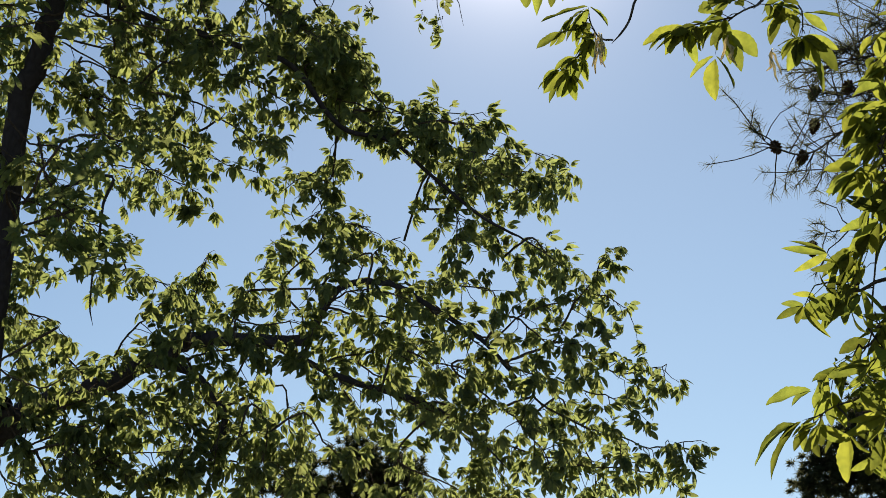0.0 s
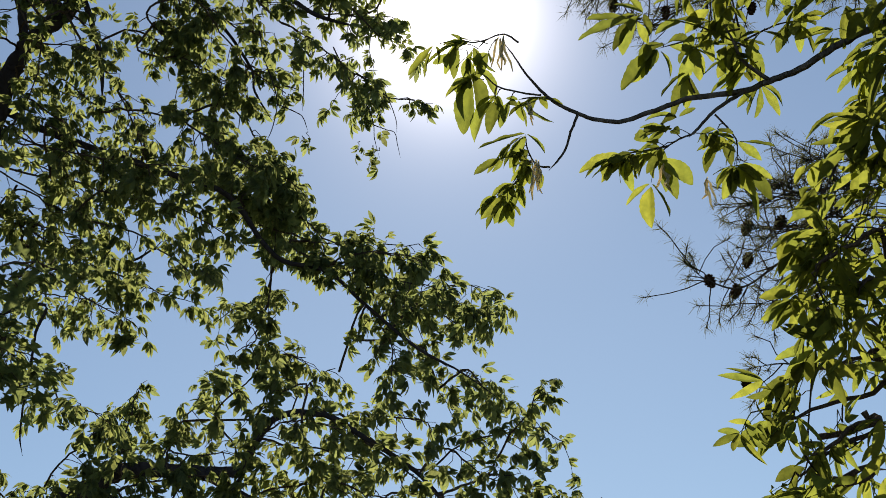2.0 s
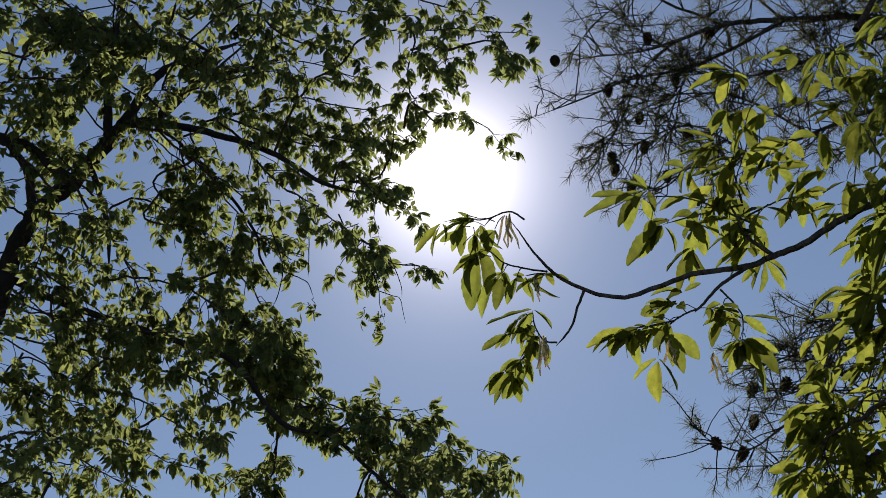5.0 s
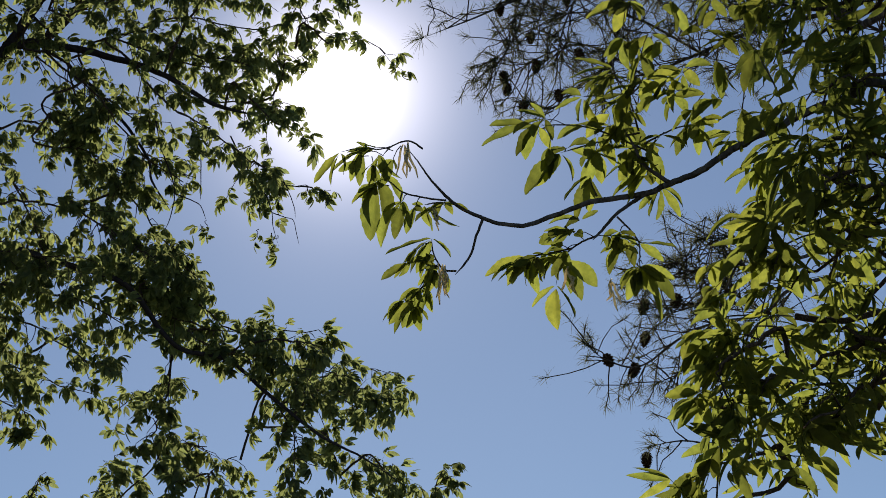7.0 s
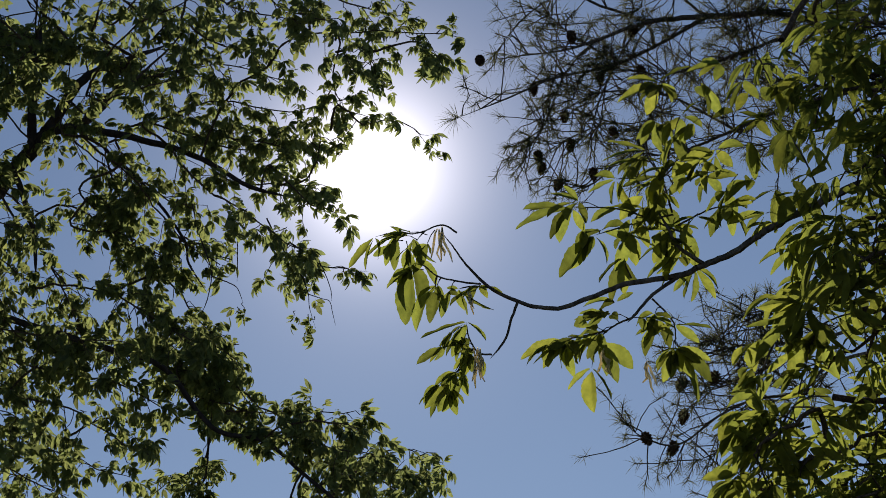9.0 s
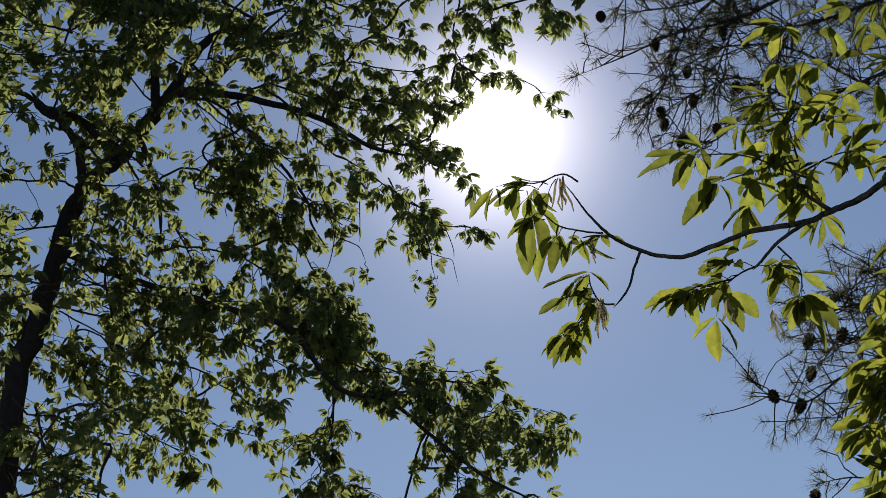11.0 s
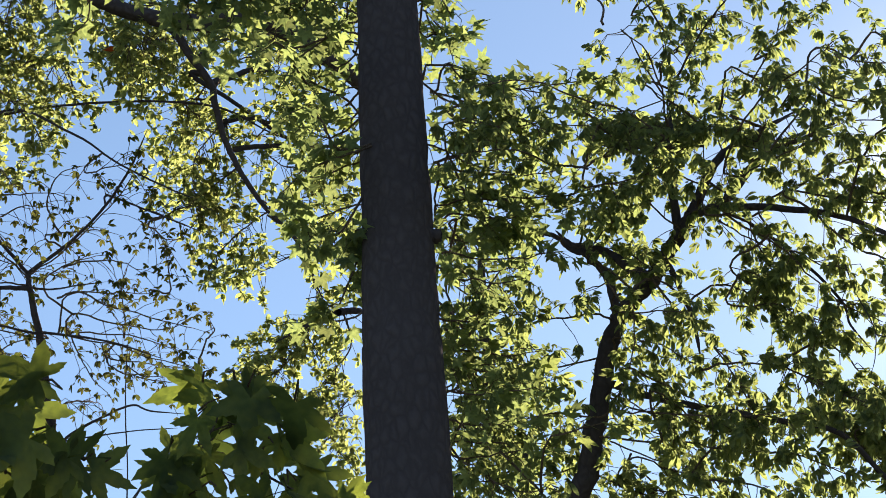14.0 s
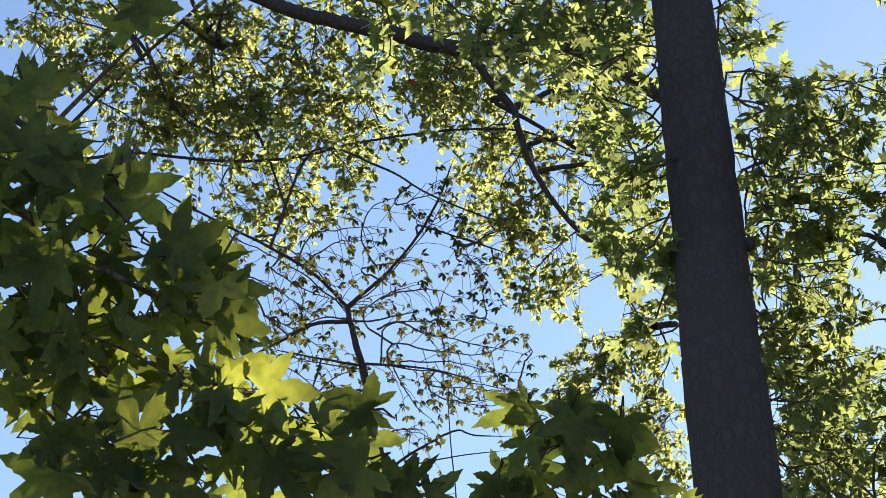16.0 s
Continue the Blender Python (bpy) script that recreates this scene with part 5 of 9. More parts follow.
spring_tree.spray(0.27, 0.056, [(-1.49, 8.17, 6.75), (-1.44, 8.03, 6.77), (-1.23, 7.92, 6.81), (-0.95, 7.81, 6.80)], bare=0.21, leaves=4, scale=0.86)
spring_tree.spray(0.27, 0.056, [(-1.77, 7.81, 6.93), (-1.65, 7.71, 6.94), (-1.76, 7.41, 6.95), (-1.91, 7.16, 6.90), (-2.05, 6.88, 6.85), (-2.20, 6.67, 6.73)], bare=0.11, leaves=4, scale=0.86)
spring_tree.spray(0.27, 0.056, [(-1.51, 7.98, 7.14), (-1.63, 7.75, 7.24), (-1.71, 7.48, 7.39), (-1.81, 7.35, 7.44)], bare=0.35, leaves=4, scale=0.86)
spring_tree.spray(0.27, 0.056, [(-1.70, 7.91, 7.42), (-1.64, 7.87, 7.50), (-1.47, 8.23, 7.91), (-1.37, 8.42, 8.13)], bare=0.11, leaves=4, scale=0.86)
spring_tree.spray(0.27, 0.056, [(-2.20, 8.46, 6.38), (-2.21, 8.29, 6.38), (-2.35, 7.96, 6.22), (-2.47, 7.61, 6.10), (-2.59, 7.28, 5.94)], bare=0.13, leaves=4, scale=0.86)
spring_tree.spray(0.27, 0.056, [(-2.32, 8.60, 6.15), (-2.38, 8.82, 6.41), (-2.58, 8.46, 6.25), (-2.74, 8.10, 6.15), (-2.85, 7.83, 6.06)], bare=0.23, leaves=4, scale=0.86)
spring_tree.spray(0.27, 0.056, [(-2.15, 8.21, 5.89), (-2.29, 8.30, 5.82), (-2.62, 8.51, 5.99), (-2.94, 8.71, 6.08), (-3.25, 8.87, 6.22)], bare=0.13, leaves=4, scale=0.86)
spring_tree.spray(0.27, 0.056, [(-2.58, 8.97, 5.90), (-2.56, 8.95, 5.90), (-2.78, 8.74, 5.77), (-2.96, 8.54, 5.70)], leaves=4, scale=0.86)
spring_tree.spray(0.27, 0.056, [(-1.91, 8.12, 6.42), (-1.78, 8.19, 6.22), (-1.65, 8.25, 5.97), (-1.55, 8.31, 5.72)], leaves=4, scale=0.86)
spring_tree.spray(0.27, 0.056, [(-2.23, 8.45, 6.21), (-2.18, 8.38, 6.28), (-2.04, 8.73, 6.29), (-1.88, 9.04, 6.32), (-1.77, 9.33, 6.29)], bare=0.10, leaves=4, scale=0.86)
spring_tree.spray(0.27, 0.056, [(-2.36, 8.57, 6.06), (-2.32, 8.55, 6.07), (-2.07, 8.45, 5.87), (-1.69, 8.26, 5.67), (-1.38, 8.08, 5.52)], leaves=4, scale=0.86)
spring_tree.spray(0.27, 0.056, [(-2.60, 9.01, 5.92), (-2.55, 9.06, 6.08), (-2.31, 9.31, 6.00), (-2.06, 9.53, 5.93)], bare=0.21, leaves=4, scale=0.86)
spring_tree.spray(0.27, 0.056, [(-2.06, 7.70, 6.87), (-2.21, 7.70, 6.93), (-2.30, 7.27, 6.79), (-2.41, 6.91, 6.57)], bare=0.15, leaves=4, scale=0.86)
spring_tree.spray(0.27, 0.056, [(-1.76, 8.21, 6.97), (-1.78, 8.19, 7.00), (-1.97, 7.67, 6.84), (-2.11, 7.34, 6.65)], leaves=4, scale=0.86)
spring_tree.spray(0.27, 0.056, [(-2.67, 8.08, 6.94), (-2.81, 8.03, 7.11), (-2.66, 8.16, 7.18), (-2.48, 8.36, 7.21)], bare=0.32, leaves=4, scale=0.86)
spring_tree.spray(0.27, 0.056, [(-1.23, 7.90, 6.80), (-1.02, 8.15, 7.21), (-0.93, 8.26, 7.43)], leaves=4, scale=0.86)
spring_tree.spray(0.27, 0.056, [(-1.64, 8.61, 7.20), (-1.53, 8.56, 7.10), (-1.58, 8.75, 7.60), (-1.51, 8.94, 8.05)], bare=0.13, leaves=4, scale=0.86)
spring_tree.spray(0.27, 0.056, [(-2.29, 8.50, 6.81), (-2.31, 8.43, 6.81), (-2.23, 8.53, 6.99), (-2.08, 8.73, 7.17)], bare=0.13, leaves=4, scale=0.86)
spring_tree.spray(0.27, 0.056, [(-2.04, 7.98, 6.38), (-2.08, 8.10, 6.45), (-2.16, 7.73, 6.21), (-2.22, 7.19, 6.00)], fill=0.6, bare=0.13, leaves=4, scale=0.86)
spring_tree.spray(0.27, 0.056, [(-1.30, 8.12, 6.50), (-1.51, 8.15, 6.39), (-1.45, 8.69, 6.52), (-1.42, 9.12, 6.60)], bare=0.19, leaves=4, scale=0.86)
spring_tree.spray(0.27, 0.056, [(-2.98, 8.73, 6.10), (-3.04, 8.51, 6.22), (-3.00, 8.94, 6.44), (-2.94, 9.38, 6.63)], bare=0.21, leaves=4, scale=0.86)
spring_tree.spray(0.27, 0.056, [(-2.96, 8.54, 5.70), (-3.08, 8.37, 5.78), (-2.99, 8.64, 5.90), (-2.90, 8.93, 5.97)], bare=0.26, leaves=4, scale=0.86)
spring_tree.spray(0.27, 0.056, [(-2.68, 7.45, 6.61), (-2.84, 7.71, 6.50), (-2.60, 7.52, 6.27), (-2.36, 7.31, 6.10)], bare=0.30, leaves=4, scale=0.86)
spring_tree.spray(0.27, 0.056, [(-2.77, 8.03, 6.13), (-2.98, 8.03, 6.31), (-2.84, 8.15, 6.30), (-2.63, 8.26, 6.34)], bare=0.40, leaves=4, scale=0.86)
spring_tree.spray(0.27, 0.056, [(-3.04, 8.51, 6.22), (-3.12, 8.38, 6.21), (-2.89, 8.44, 6.25), (-2.69, 8.55, 6.16)], bare=0.23, leaves=4, scale=0.86)
spring_tree.spray(0.27, 0.056, [(-2.95, 8.06, 6.31), (-2.97, 8.12, 6.48), (-2.95, 8.28, 6.36), (-2.97, 8.47, 6.18)], bare=0.28, leaves=4, scale=0.86)
spring_tree.spray(0.27, 0.056, [(-2.78, 8.06, 7.13), (-3.01, 8.23, 7.33), (-2.81, 8.22, 7.37), (-2.62, 8.24, 7.36)], bare=0.47, leaves=4, scale=0.86)
spring_tree.spray(0.27, 0.056, [(-2.81, 8.22, 7.37), (-2.77, 7.99, 7.55), (-2.50, 7.75, 7.35), (-2.18, 7.45, 7.00)], bare=0.23, leaves=4, scale=0.86)
spring_tree.spray(0.27, 0.056, [(-3.07, 8.40, 5.79), (-3.09, 8.35, 5.90), (-2.89, 8.48, 5.91), (-2.67, 8.63, 5.89)], bare=0.19, leaves=4, scale=0.86)
spring_tree.spray(0.27, 0.056, [(-2.74, 8.05, 7.03), (-2.95, 8.05, 6.99), (-2.81, 7.97, 6.74), (-2.73, 7.87, 6.43)], bare=0.25, leaves=4, scale=0.86)
spring_tree.spray(0.27, 0.056, [(-2.95, 8.33, 6.31), (-2.99, 8.21, 6.26), (-3.01, 8.78, 6.34), (-3.13, 9.18, 6.33)], bare=0.12, leaves=4, scale=0.86)
spring_tree.spray(0.27, 0.056, [(-2.97, 8.12, 6.48), (-3.00, 8.22, 6.75), (-2.86, 8.42, 6.67), (-2.66, 8.59, 6.67)], bare=0.36, leaves=4, scale=0.86)
spring_tree.spray(0.27, 0.056, [(-3.08, 8.37, 5.78), (-2.94, 8.15, 5.66), (-2.68, 7.88, 5.37), (-2.35, 7.55, 5.14)], bare=0.23, leaves=4, scale=0.86)
spring_tree.spray(0.27, 0.056, [(-2.67, 7.68, 6.76), (-2.73, 7.51, 7.13), (-2.53, 7.28, 7.00), (-2.28, 7.03, 6.73)], bare=0.34, leaves=4, scale=0.86)
spring_tree.spray(0.27, 0.056, [(-2.40, 9.22, 6.03), (-2.49, 9.23, 5.90), (-2.23, 8.92, 5.63), (-1.91, 8.51, 5.34)], bare=0.13, leaves=4, scale=0.86)
spring_tree.spray(0.27, 0.056, [(-3.02, 8.78, 6.36), (-3.15, 8.73, 6.52), (-2.97, 8.91, 6.52), (-2.77, 9.10, 6.51)], bare=0.29, leaves=4, scale=0.86)
spring_tree.spray(0.27, 0.056, [(-3.21, 8.85, 6.21), (-3.19, 8.86, 6.25), (-2.95, 9.06, 6.24), (-2.70, 9.26, 6.23)], bare=0.07, leaves=4, scale=0.86)
spring_tree.spray(0.27, 0.056, [(-2.90, 8.93, 5.97), (-3.07, 9.04, 5.98), (-2.82, 9.24, 5.96), (-2.56, 9.44, 5.94)], bare=0.23, leaves=4, scale=0.86)
spring_tree.spray(0.27, 0.056, [(-3.07, 9.04, 5.98), (-3.25, 9.05, 5.82), (-3.07, 9.24, 5.77), (-2.82, 9.44, 5.78)], bare=0.30, leaves=4, scale=0.86)
spring_tree.spray(0.27, 0.056, [(-2.38, 8.82, 6.41), (-2.47, 9.03, 6.36), (-2.31, 9.23, 6.29), (-2.16, 9.41, 6.21)], bare=0.31, leaves=4, scale=0.86)
spring_tree.spray(0.27, 0.056, [(-3.12, 9.19, 5.78), (-3.17, 9.18, 5.60), (-2.92, 9.37, 5.60), (-2.66, 9.56, 5.60)], bare=0.23, leaves=4, scale=0.86)
spring_tree.spray(0.27, 0.056, [(-2.44, 9.22, 5.96), (-2.38, 9.25, 5.97), (-2.25, 9.45, 5.83), (-2.05, 9.65, 5.74)], bare=0.10, leaves=4, scale=0.86)
spring_tree.spray(0.27, 0.056, [(-3.15, 8.73, 6.52), (-3.12, 8.62, 6.73), (-2.99, 8.78, 6.73), (-2.83, 8.98, 6.70)], bare=0.34, leaves=4, scale=0.86)
spring_tree.limb(0.02, 0.008, [(-1.53, 8.56, 7.10), (-1.54, 8.52, 7.01), (-1.38, 8.62, 7.25), (-1.23, 8.72, 7.41), (-0.94, 8.94, 7.60)])
spring_tree.spray(0.27, 0.056, [(-1.68, 8.00, 7.11), (-1.69, 7.96, 7.19), (-1.63, 7.49, 7.22), (-1.67, 7.09, 7.20), (-1.71, 6.85, 7.17)], bare=0.08, leaves=4, scale=0.86)
spring_tree.spray(0.27, 0.056, [(-1.70, 8.10, 7.47), (-1.40, 7.69, 7.45), (-1.18, 7.40, 7.41), (-1.01, 7.15, 7.37)], leaves=4, scale=0.86)
spring_tree.spray(0.27, 0.056, [(-1.36, 7.99, 6.79), (-1.41, 7.91, 6.80), (-1.16, 7.51, 6.83), (-0.90, 7.22, 6.78), (-0.74, 7.02, 6.75)], bare=0.08, leaves=4, scale=0.86)
spring_tree.spray(0.27, 0.056, [(-1.36, 7.86, 7.21), (-1.29, 7.91, 7.20), (-1.07, 7.87, 7.45), (-0.96, 7.81, 7.66)], bare=0.13, leaves=4, scale=0.86)
spring_tree.spray(0.27, 0.056, [(-1.69, 8.09, 7.73), (-1.63, 8.12, 7.75), (-1.67, 7.77, 7.82), (-1.70, 7.59, 7.85), (-1.69, 7.39, 7.88)], bare=0.08, leaves=4, scale=0.86)
spring_tree.spray(0.27, 0.056, [(-1.58, 8.04, 6.75), (-1.62, 8.15, 6.77), (-1.51, 8.52, 6.80), (-1.37, 8.92, 6.84)], bare=0.13, leaves=4, scale=0.86)
spring_tree.spray(0.27, 0.056, [(-2.37, 8.80, 6.38), (-2.27, 8.74, 6.45), (-1.99, 8.54, 6.21), (-1.70, 8.30, 5.90)], bare=0.13, leaves=4, scale=0.86)
spring_tree.spray(0.27, 0.056, [(-2.56, 9.05, 6.04), (-2.51, 8.95, 6.06), (-2.35, 9.28, 6.17), (-2.18, 9.71, 6.21)], bare=0.12, leaves=4, scale=0.86)
spring_tree.spray(0.27, 0.056, [(-1.50, 8.28, 6.42), (-1.58, 8.30, 6.31), (-1.39, 8.47, 6.34), (-1.22, 8.67, 6.30)], bare=0.21, leaves=4, scale=0.86)
spring_tree.spray(0.27, 0.056, [(-1.77, 8.36, 5.98), (-1.62, 8.48, 6.02), (-1.37, 8.31, 5.85), (-1.19, 8.16, 5.64)], bare=0.23, leaves=4, scale=0.86)
spring_tree.spray(0.27, 0.056, [(-1.68, 7.72, 7.83), (-1.73, 7.71, 7.73), (-1.54, 7.72, 7.81), (-1.37, 7.71, 7.89)], bare=0.22, leaves=4, scale=0.86)
spring_tree.spray(0.27, 0.056, [(-1.12, 7.88, 7.39), (-1.21, 7.98, 7.47), (-0.95, 7.97, 7.62), (-0.79, 7.96, 7.71)], bare=0.25, leaves=4, scale=0.86)
spring_tree.spray(0.27, 0.056, [(-1.81, 7.35, 7.44), (-1.85, 7.40, 7.62), (-2.03, 7.55, 7.83), (-2.22, 7.69, 8.04)], bare=0.24, leaves=4, scale=0.86)
# two long twigs that hang free below the crown
spring_tree.limb(0.0042, 0.0022, [(-0.96, 8.12, 6.24), (-0.94, 8.20, 6.11), (-0.91, 8.26, 6.01), (-0.90, 8.30, 5.93), (-0.93, 8.35, 5.83), (-0.97, 8.38, 5.76)], "twig", 5)
spring_tree.limb(0.0032, 0.0018, [(-0.90, 8.30, 5.93), (-0.82, 8.33, 5.90), (-0.78, 8.34, 5.87), (-0.76, 8.38, 5.81)], "twig", 5)
spring_tree.limb(0.003, 0.0018, [(-0.76, 8.23, 6.08), (-0.77, 8.29, 5.98), (-0.78, 8.33, 5.90)], "twig", 5)
spring_tree.limb(0.0042, 0.0018, [(-0.61, 8.20, 6.17), (-0.56, 8.26, 6.06), (-0.50, 8.32, 5.96), (-0.46, 8.35, 5.90), (-0.44, 8.39, 5.83), (-0.44, 8.42, 5.77), (-0.42, 8.47, 5.68)], "twig", 5)
spring_tree.limb(0.0026, 0.0014, [(-0.44, 8.39, 5.83), (-0.38, 8.41, 5.81), (-0.34, 8.41, 5.79), (-0.33, 8.44, 5.74), (-0.32, 8.47, 5.68)], "twig", 5)
spring_tree.limb(0.003, 0.0016, [(-0.41, 8.29, 6.03), (-0.36, 8.34, 5.94), (-0.33, 8.39, 5.85), (-0.33, 8.41, 5.79)], "twig", 5)
spring_tree.gaps = spring_tree.gaps[:0]
for spot, leaves in (((-0.76, 8.38, 5.81), 3), ((-0.79, 8.38, 5.79), 3), ((-0.51, 8.42, 5.76), 3), ((-0.45, 8.43, 5.74), 2), ((-0.42, 8.44, 5.73), 2), ((-0.44, 8.46, 5.69), 3)):
    spring_tree.shoot(np.array(spot) - spring_tree.foot, np.array([-0.3, 0.1, -0.9]), 0.03, leaves, scale=0.8)
spring_tree.done()

# ---------------------------------------------------------------- the tall straight trunk with star leaves
star_tree = Tree("star_leaf_tree", (-2.83, 7.05, 0), "tall straight dark trunk with small clusters of star leaves", STAR, 0.07, LEAF_STAR, BARK_DARK, BARK_TWIG, 5, pieces=300)
star_tree.loose = lambda p: -2.6
# openings in its crown
star_tree.clear((-1.40, 4.53, 5.28), (-2.59, 8.33, 8.30), 0.13)
star_tree.clear((-1.26, 4.56, 5.30), (-2.32, 8.38, 8.35), 0.10)
star_tree.clear((-1.51, 4.52, 5.26), (-2.78, 8.30, 8.26), 0.05)
star_tree.clear((-1.62, 4.87, 4.70), (-2.99, 8.95, 7.24), 0.06)
star_tree.clear((-2.36, 4.62, 4.58), (-4.33, 8.50, 7.04), 0.06)
star_tree.clear((-2.25, 4.64, 4.64), (-4.12, 8.53, 7.15), 0.10)
star_tree.clear((-2.46, 4.57, 4.57), (-4.51, 8.42, 7.02), 0.09)
star_tree.clear((-1.06, 4.68, 5.21), (-1.96, 8.58, 8.20), 0.06)
star_tree.clear((-1.04, 4.79, 5.06), (-1.92, 8.79, 7.93), 0.07)
star_tree.clear((-0.92, 4.83, 5.04), (-1.70, 8.86, 7.90), 0.06)
star_tree.clear((-0.89, 4.93, 4.90), (-1.63, 9.04, 7.65), 0.07)
star_tree.clear((-0.83, 5.00, 4.80), (-1.53, 9.18, 7.46), 0.07)
star_tree.clear((-1.11, 4.60, 5.29), (-2.04, 8.44, 8.36), 0.06)
star_tree.clear((-1.63, 4.86, 4.72), (-3.00, 8.91, 7.31), 0.05)
star_tree.clear((-1.46, 4.97, 4.63), (-2.69, 9.11, 7.14), 0.07)
star_tree.clear((-0.94, 5.08, 4.64), (-1.73, 9.32, 7.17), 0.06)
star_tree.clear((-0.89, 5.20, 4.45), (-1.64, 9.54, 6.82), 0.09)
star_tree.clear((-0.90, 5.27, 4.31), (-1.65, 9.68, 6.56), 0.05)
star_tree.clear((-1.40, 5.23, 4.18), (-2.57, 9.59, 6.32), 0.05)
star_tree.clear((-1.05, 5.35, 4.09), (-1.93, 9.82, 6.15), 0.05)
star_tree.clear((-0.72, 5.08, 4.70), (-1.32, 9.33, 7.28), 0.07)
star_tree.clear((-0.58, 4.83, 5.11), (-1.06, 8.87, 8.02), 0.07)
star_tree.clear((-1.31, 4.73, 5.05), (-2.41, 8.67, 7.92), 0.05)
star_tree.clear((-0.69, 4.91, 4.98), (-1.26, 9.00, 7.79), 0.06)
star_tree.clear((-0.95, 4.73, 5.17), (-1.74, 8.68, 8.13), 0.05)
star_tree.clear((-1.47, 5.22, 4.16), (-2.70, 9.58, 6.28), 0.06)
star_tree.clear((-1.39, 5.16, 4.32), (-2.55, 9.47, 6.58), 0.06)
star_tree.clear((-1.33, 5.11, 4.44), (-2.45, 9.37, 6.80), 0.06)
star_tree.clear((-1.26, 5.07, 4.55), (-2.32, 9.30, 6.99), 0.06)
star_tree.clear((-1.17, 5.04, 4.63), (-2.15, 9.25, 7.14), 0.06)
star_tree.clear((-1.07, 5.02, 4.71), (-1.97, 9.20, 7.29), 0.06)
star_tree.limb(0.225, 0.14, [(-2.78, 7.05, -0.05), (-2.81, 7.05, 1.20), (-2.83, 7.04, 5.11), (-2.83, 7.04, 5.89), (-2.83, 7.04, 6.82), (-2.83, 7.04, 7.87), (-2.83, 7.04, 9.92)], "trunk", 22, 0.05, 10, 0.015)
star_tree.limb(0.05, 0.03, [(-2.76, 7.10, 6.30), (-2.68, 7.07, 6.30), (-2.63, 7.07, 6.29)], "knot", 10)
star_tree.spray(0.2, 0.046, [(-2.83, 7.04, 7.87), (-3.19, 7.44, 8.02), (-3.44, 7.34, 8.08), (-3.66, 7.24, 8.17), (-3.88, 7.13, 8.22), (-4.04, 7.05, 8.14)], bare=0.36)
star_tree.spray(0.2, 0.046, [(-3.05, 7.29, 7.97), (-3.08, 7.21, 8.01), (-3.33, 7.11, 8.07), (-3.54, 7.01, 8.12), (-3.76, 6.91, 8.16)], bare=0.11)
star_tree.spray(0.2, 0.046, [(-3.05, 7.29, 7.97), (-3.15, 7.34, 7.72), (-3.28, 7.32, 7.64), (-3.40, 7.30, 7.56)], bare=0.48)
star_tree.spray(0.2, 0.046, [(-3.14, 7.19, 8.03), (-3.14, 7.29, 8.25), (-2.96, 7.50, 8.49), (-3.29, 7.50, 8.74)], bare=0.23)
star_tree.spray(0.2, 0.046, [(-3.01, 7.24, 7.95), (-2.78, 7.42, 7.98), (-2.68, 7.49, 8.07), (-2.60, 7.56, 8.17)], bare=0.49)
star_tree.spray(0.2, 0.046, [(-2.78, 7.42, 7.98), (-2.87, 7.60, 7.87), (-2.78, 7.80, 8.05), (-2.72, 7.98, 8.08)], bare=0.32)
star_tree.spray(0.2, 0.046, [(-2.83, 7.04, 7.48), (-2.81, 7.44, 7.49), (-2.66, 7.57, 7.37), (-2.46, 7.71, 7.47), (-2.20, 7.86, 7.55), (-1.93, 8.00, 7.59)], bare=0.27)
star_tree.spray(0.2, 0.046, [(-2.83, 7.04, 6.95), (-2.76, 7.34, 7.02), (-2.63, 7.58, 7.02), (-2.42, 7.83, 7.04)], bare=0.35)
star_tree.spray(0.2, 0.046, [(-2.70, 7.46, 7.02), (-2.81, 7.52, 6.77), (-2.62, 7.67, 6.83), (-2.38, 7.83, 6.82)], bare=0.34)
star_tree.spray(0.2, 0.046, [(-2.67, 7.52, 7.02), (-2.82, 7.60, 7.06), (-2.66, 7.76, 7.21), (-2.54, 7.89, 7.32)], bare=0.28)
star_tree.spray(0.2, 0.046, [(-3.38, 7.30, 7.57), (-3.18, 7.45, 7.40), (-3.35, 7.45, 7.34), (-3.51, 7.45, 7.43), (-3.64, 7.46, 7.56)], bare=0.36)
star_tree.spray(0.2, 0.046, [(-3.23, 7.41, 7.44), (-3.14, 7.33, 7.45), (-3.31, 7.30, 7.46), (-3.49, 7.27, 7.42)], bare=0.26)
star_tree.spray(0.2, 0.046, [(-2.77, 7.31, 7.01), (-3.19, 7.39, 7.05), (-3.32, 7.43, 7.04), (-3.46, 7.47, 7.08)], bare=0.59)
star_tree.spray(0.2, 0.046, [(-2.83, 7.04, 6.47), (-3.09, 7.29, 6.56), (-3.32, 7.41, 6.62), (-3.53, 7.52, 6.72)], bare=0.42)
star_tree.spray(0.2, 0.046, [(-3.11, 7.32, 7.81), (-3.10, 7.30, 7.82), (-3.27, 7.25, 7.89), (-3.50, 7.18, 7.88), (-3.67, 7.12, 7.86)])
star_tree.spray(0.2, 0.046, [(-3.13, 7.38, 7.04), (-3.14, 7.37, 7.12), (-3.32, 7.31, 7.04), (-3.49, 7.26, 7.06)], bare=0.18)
star_tree.spray(0.2, 0.046, [(-3.02, 7.23, 6.54), (-3.05, 7.19, 6.65), (-3.25, 7.20, 6.65), (-3.41, 7.22, 6.65)], bare=0.25)
star_tree.spray(0.2, 0.046, [(-2.83, 7.04, 6.12), (-3.13, 7.33, 6.15), (-3.37, 7.43, 6.23), (-3.58, 7.54, 6.34)], fill=0.4, bare=0.44)
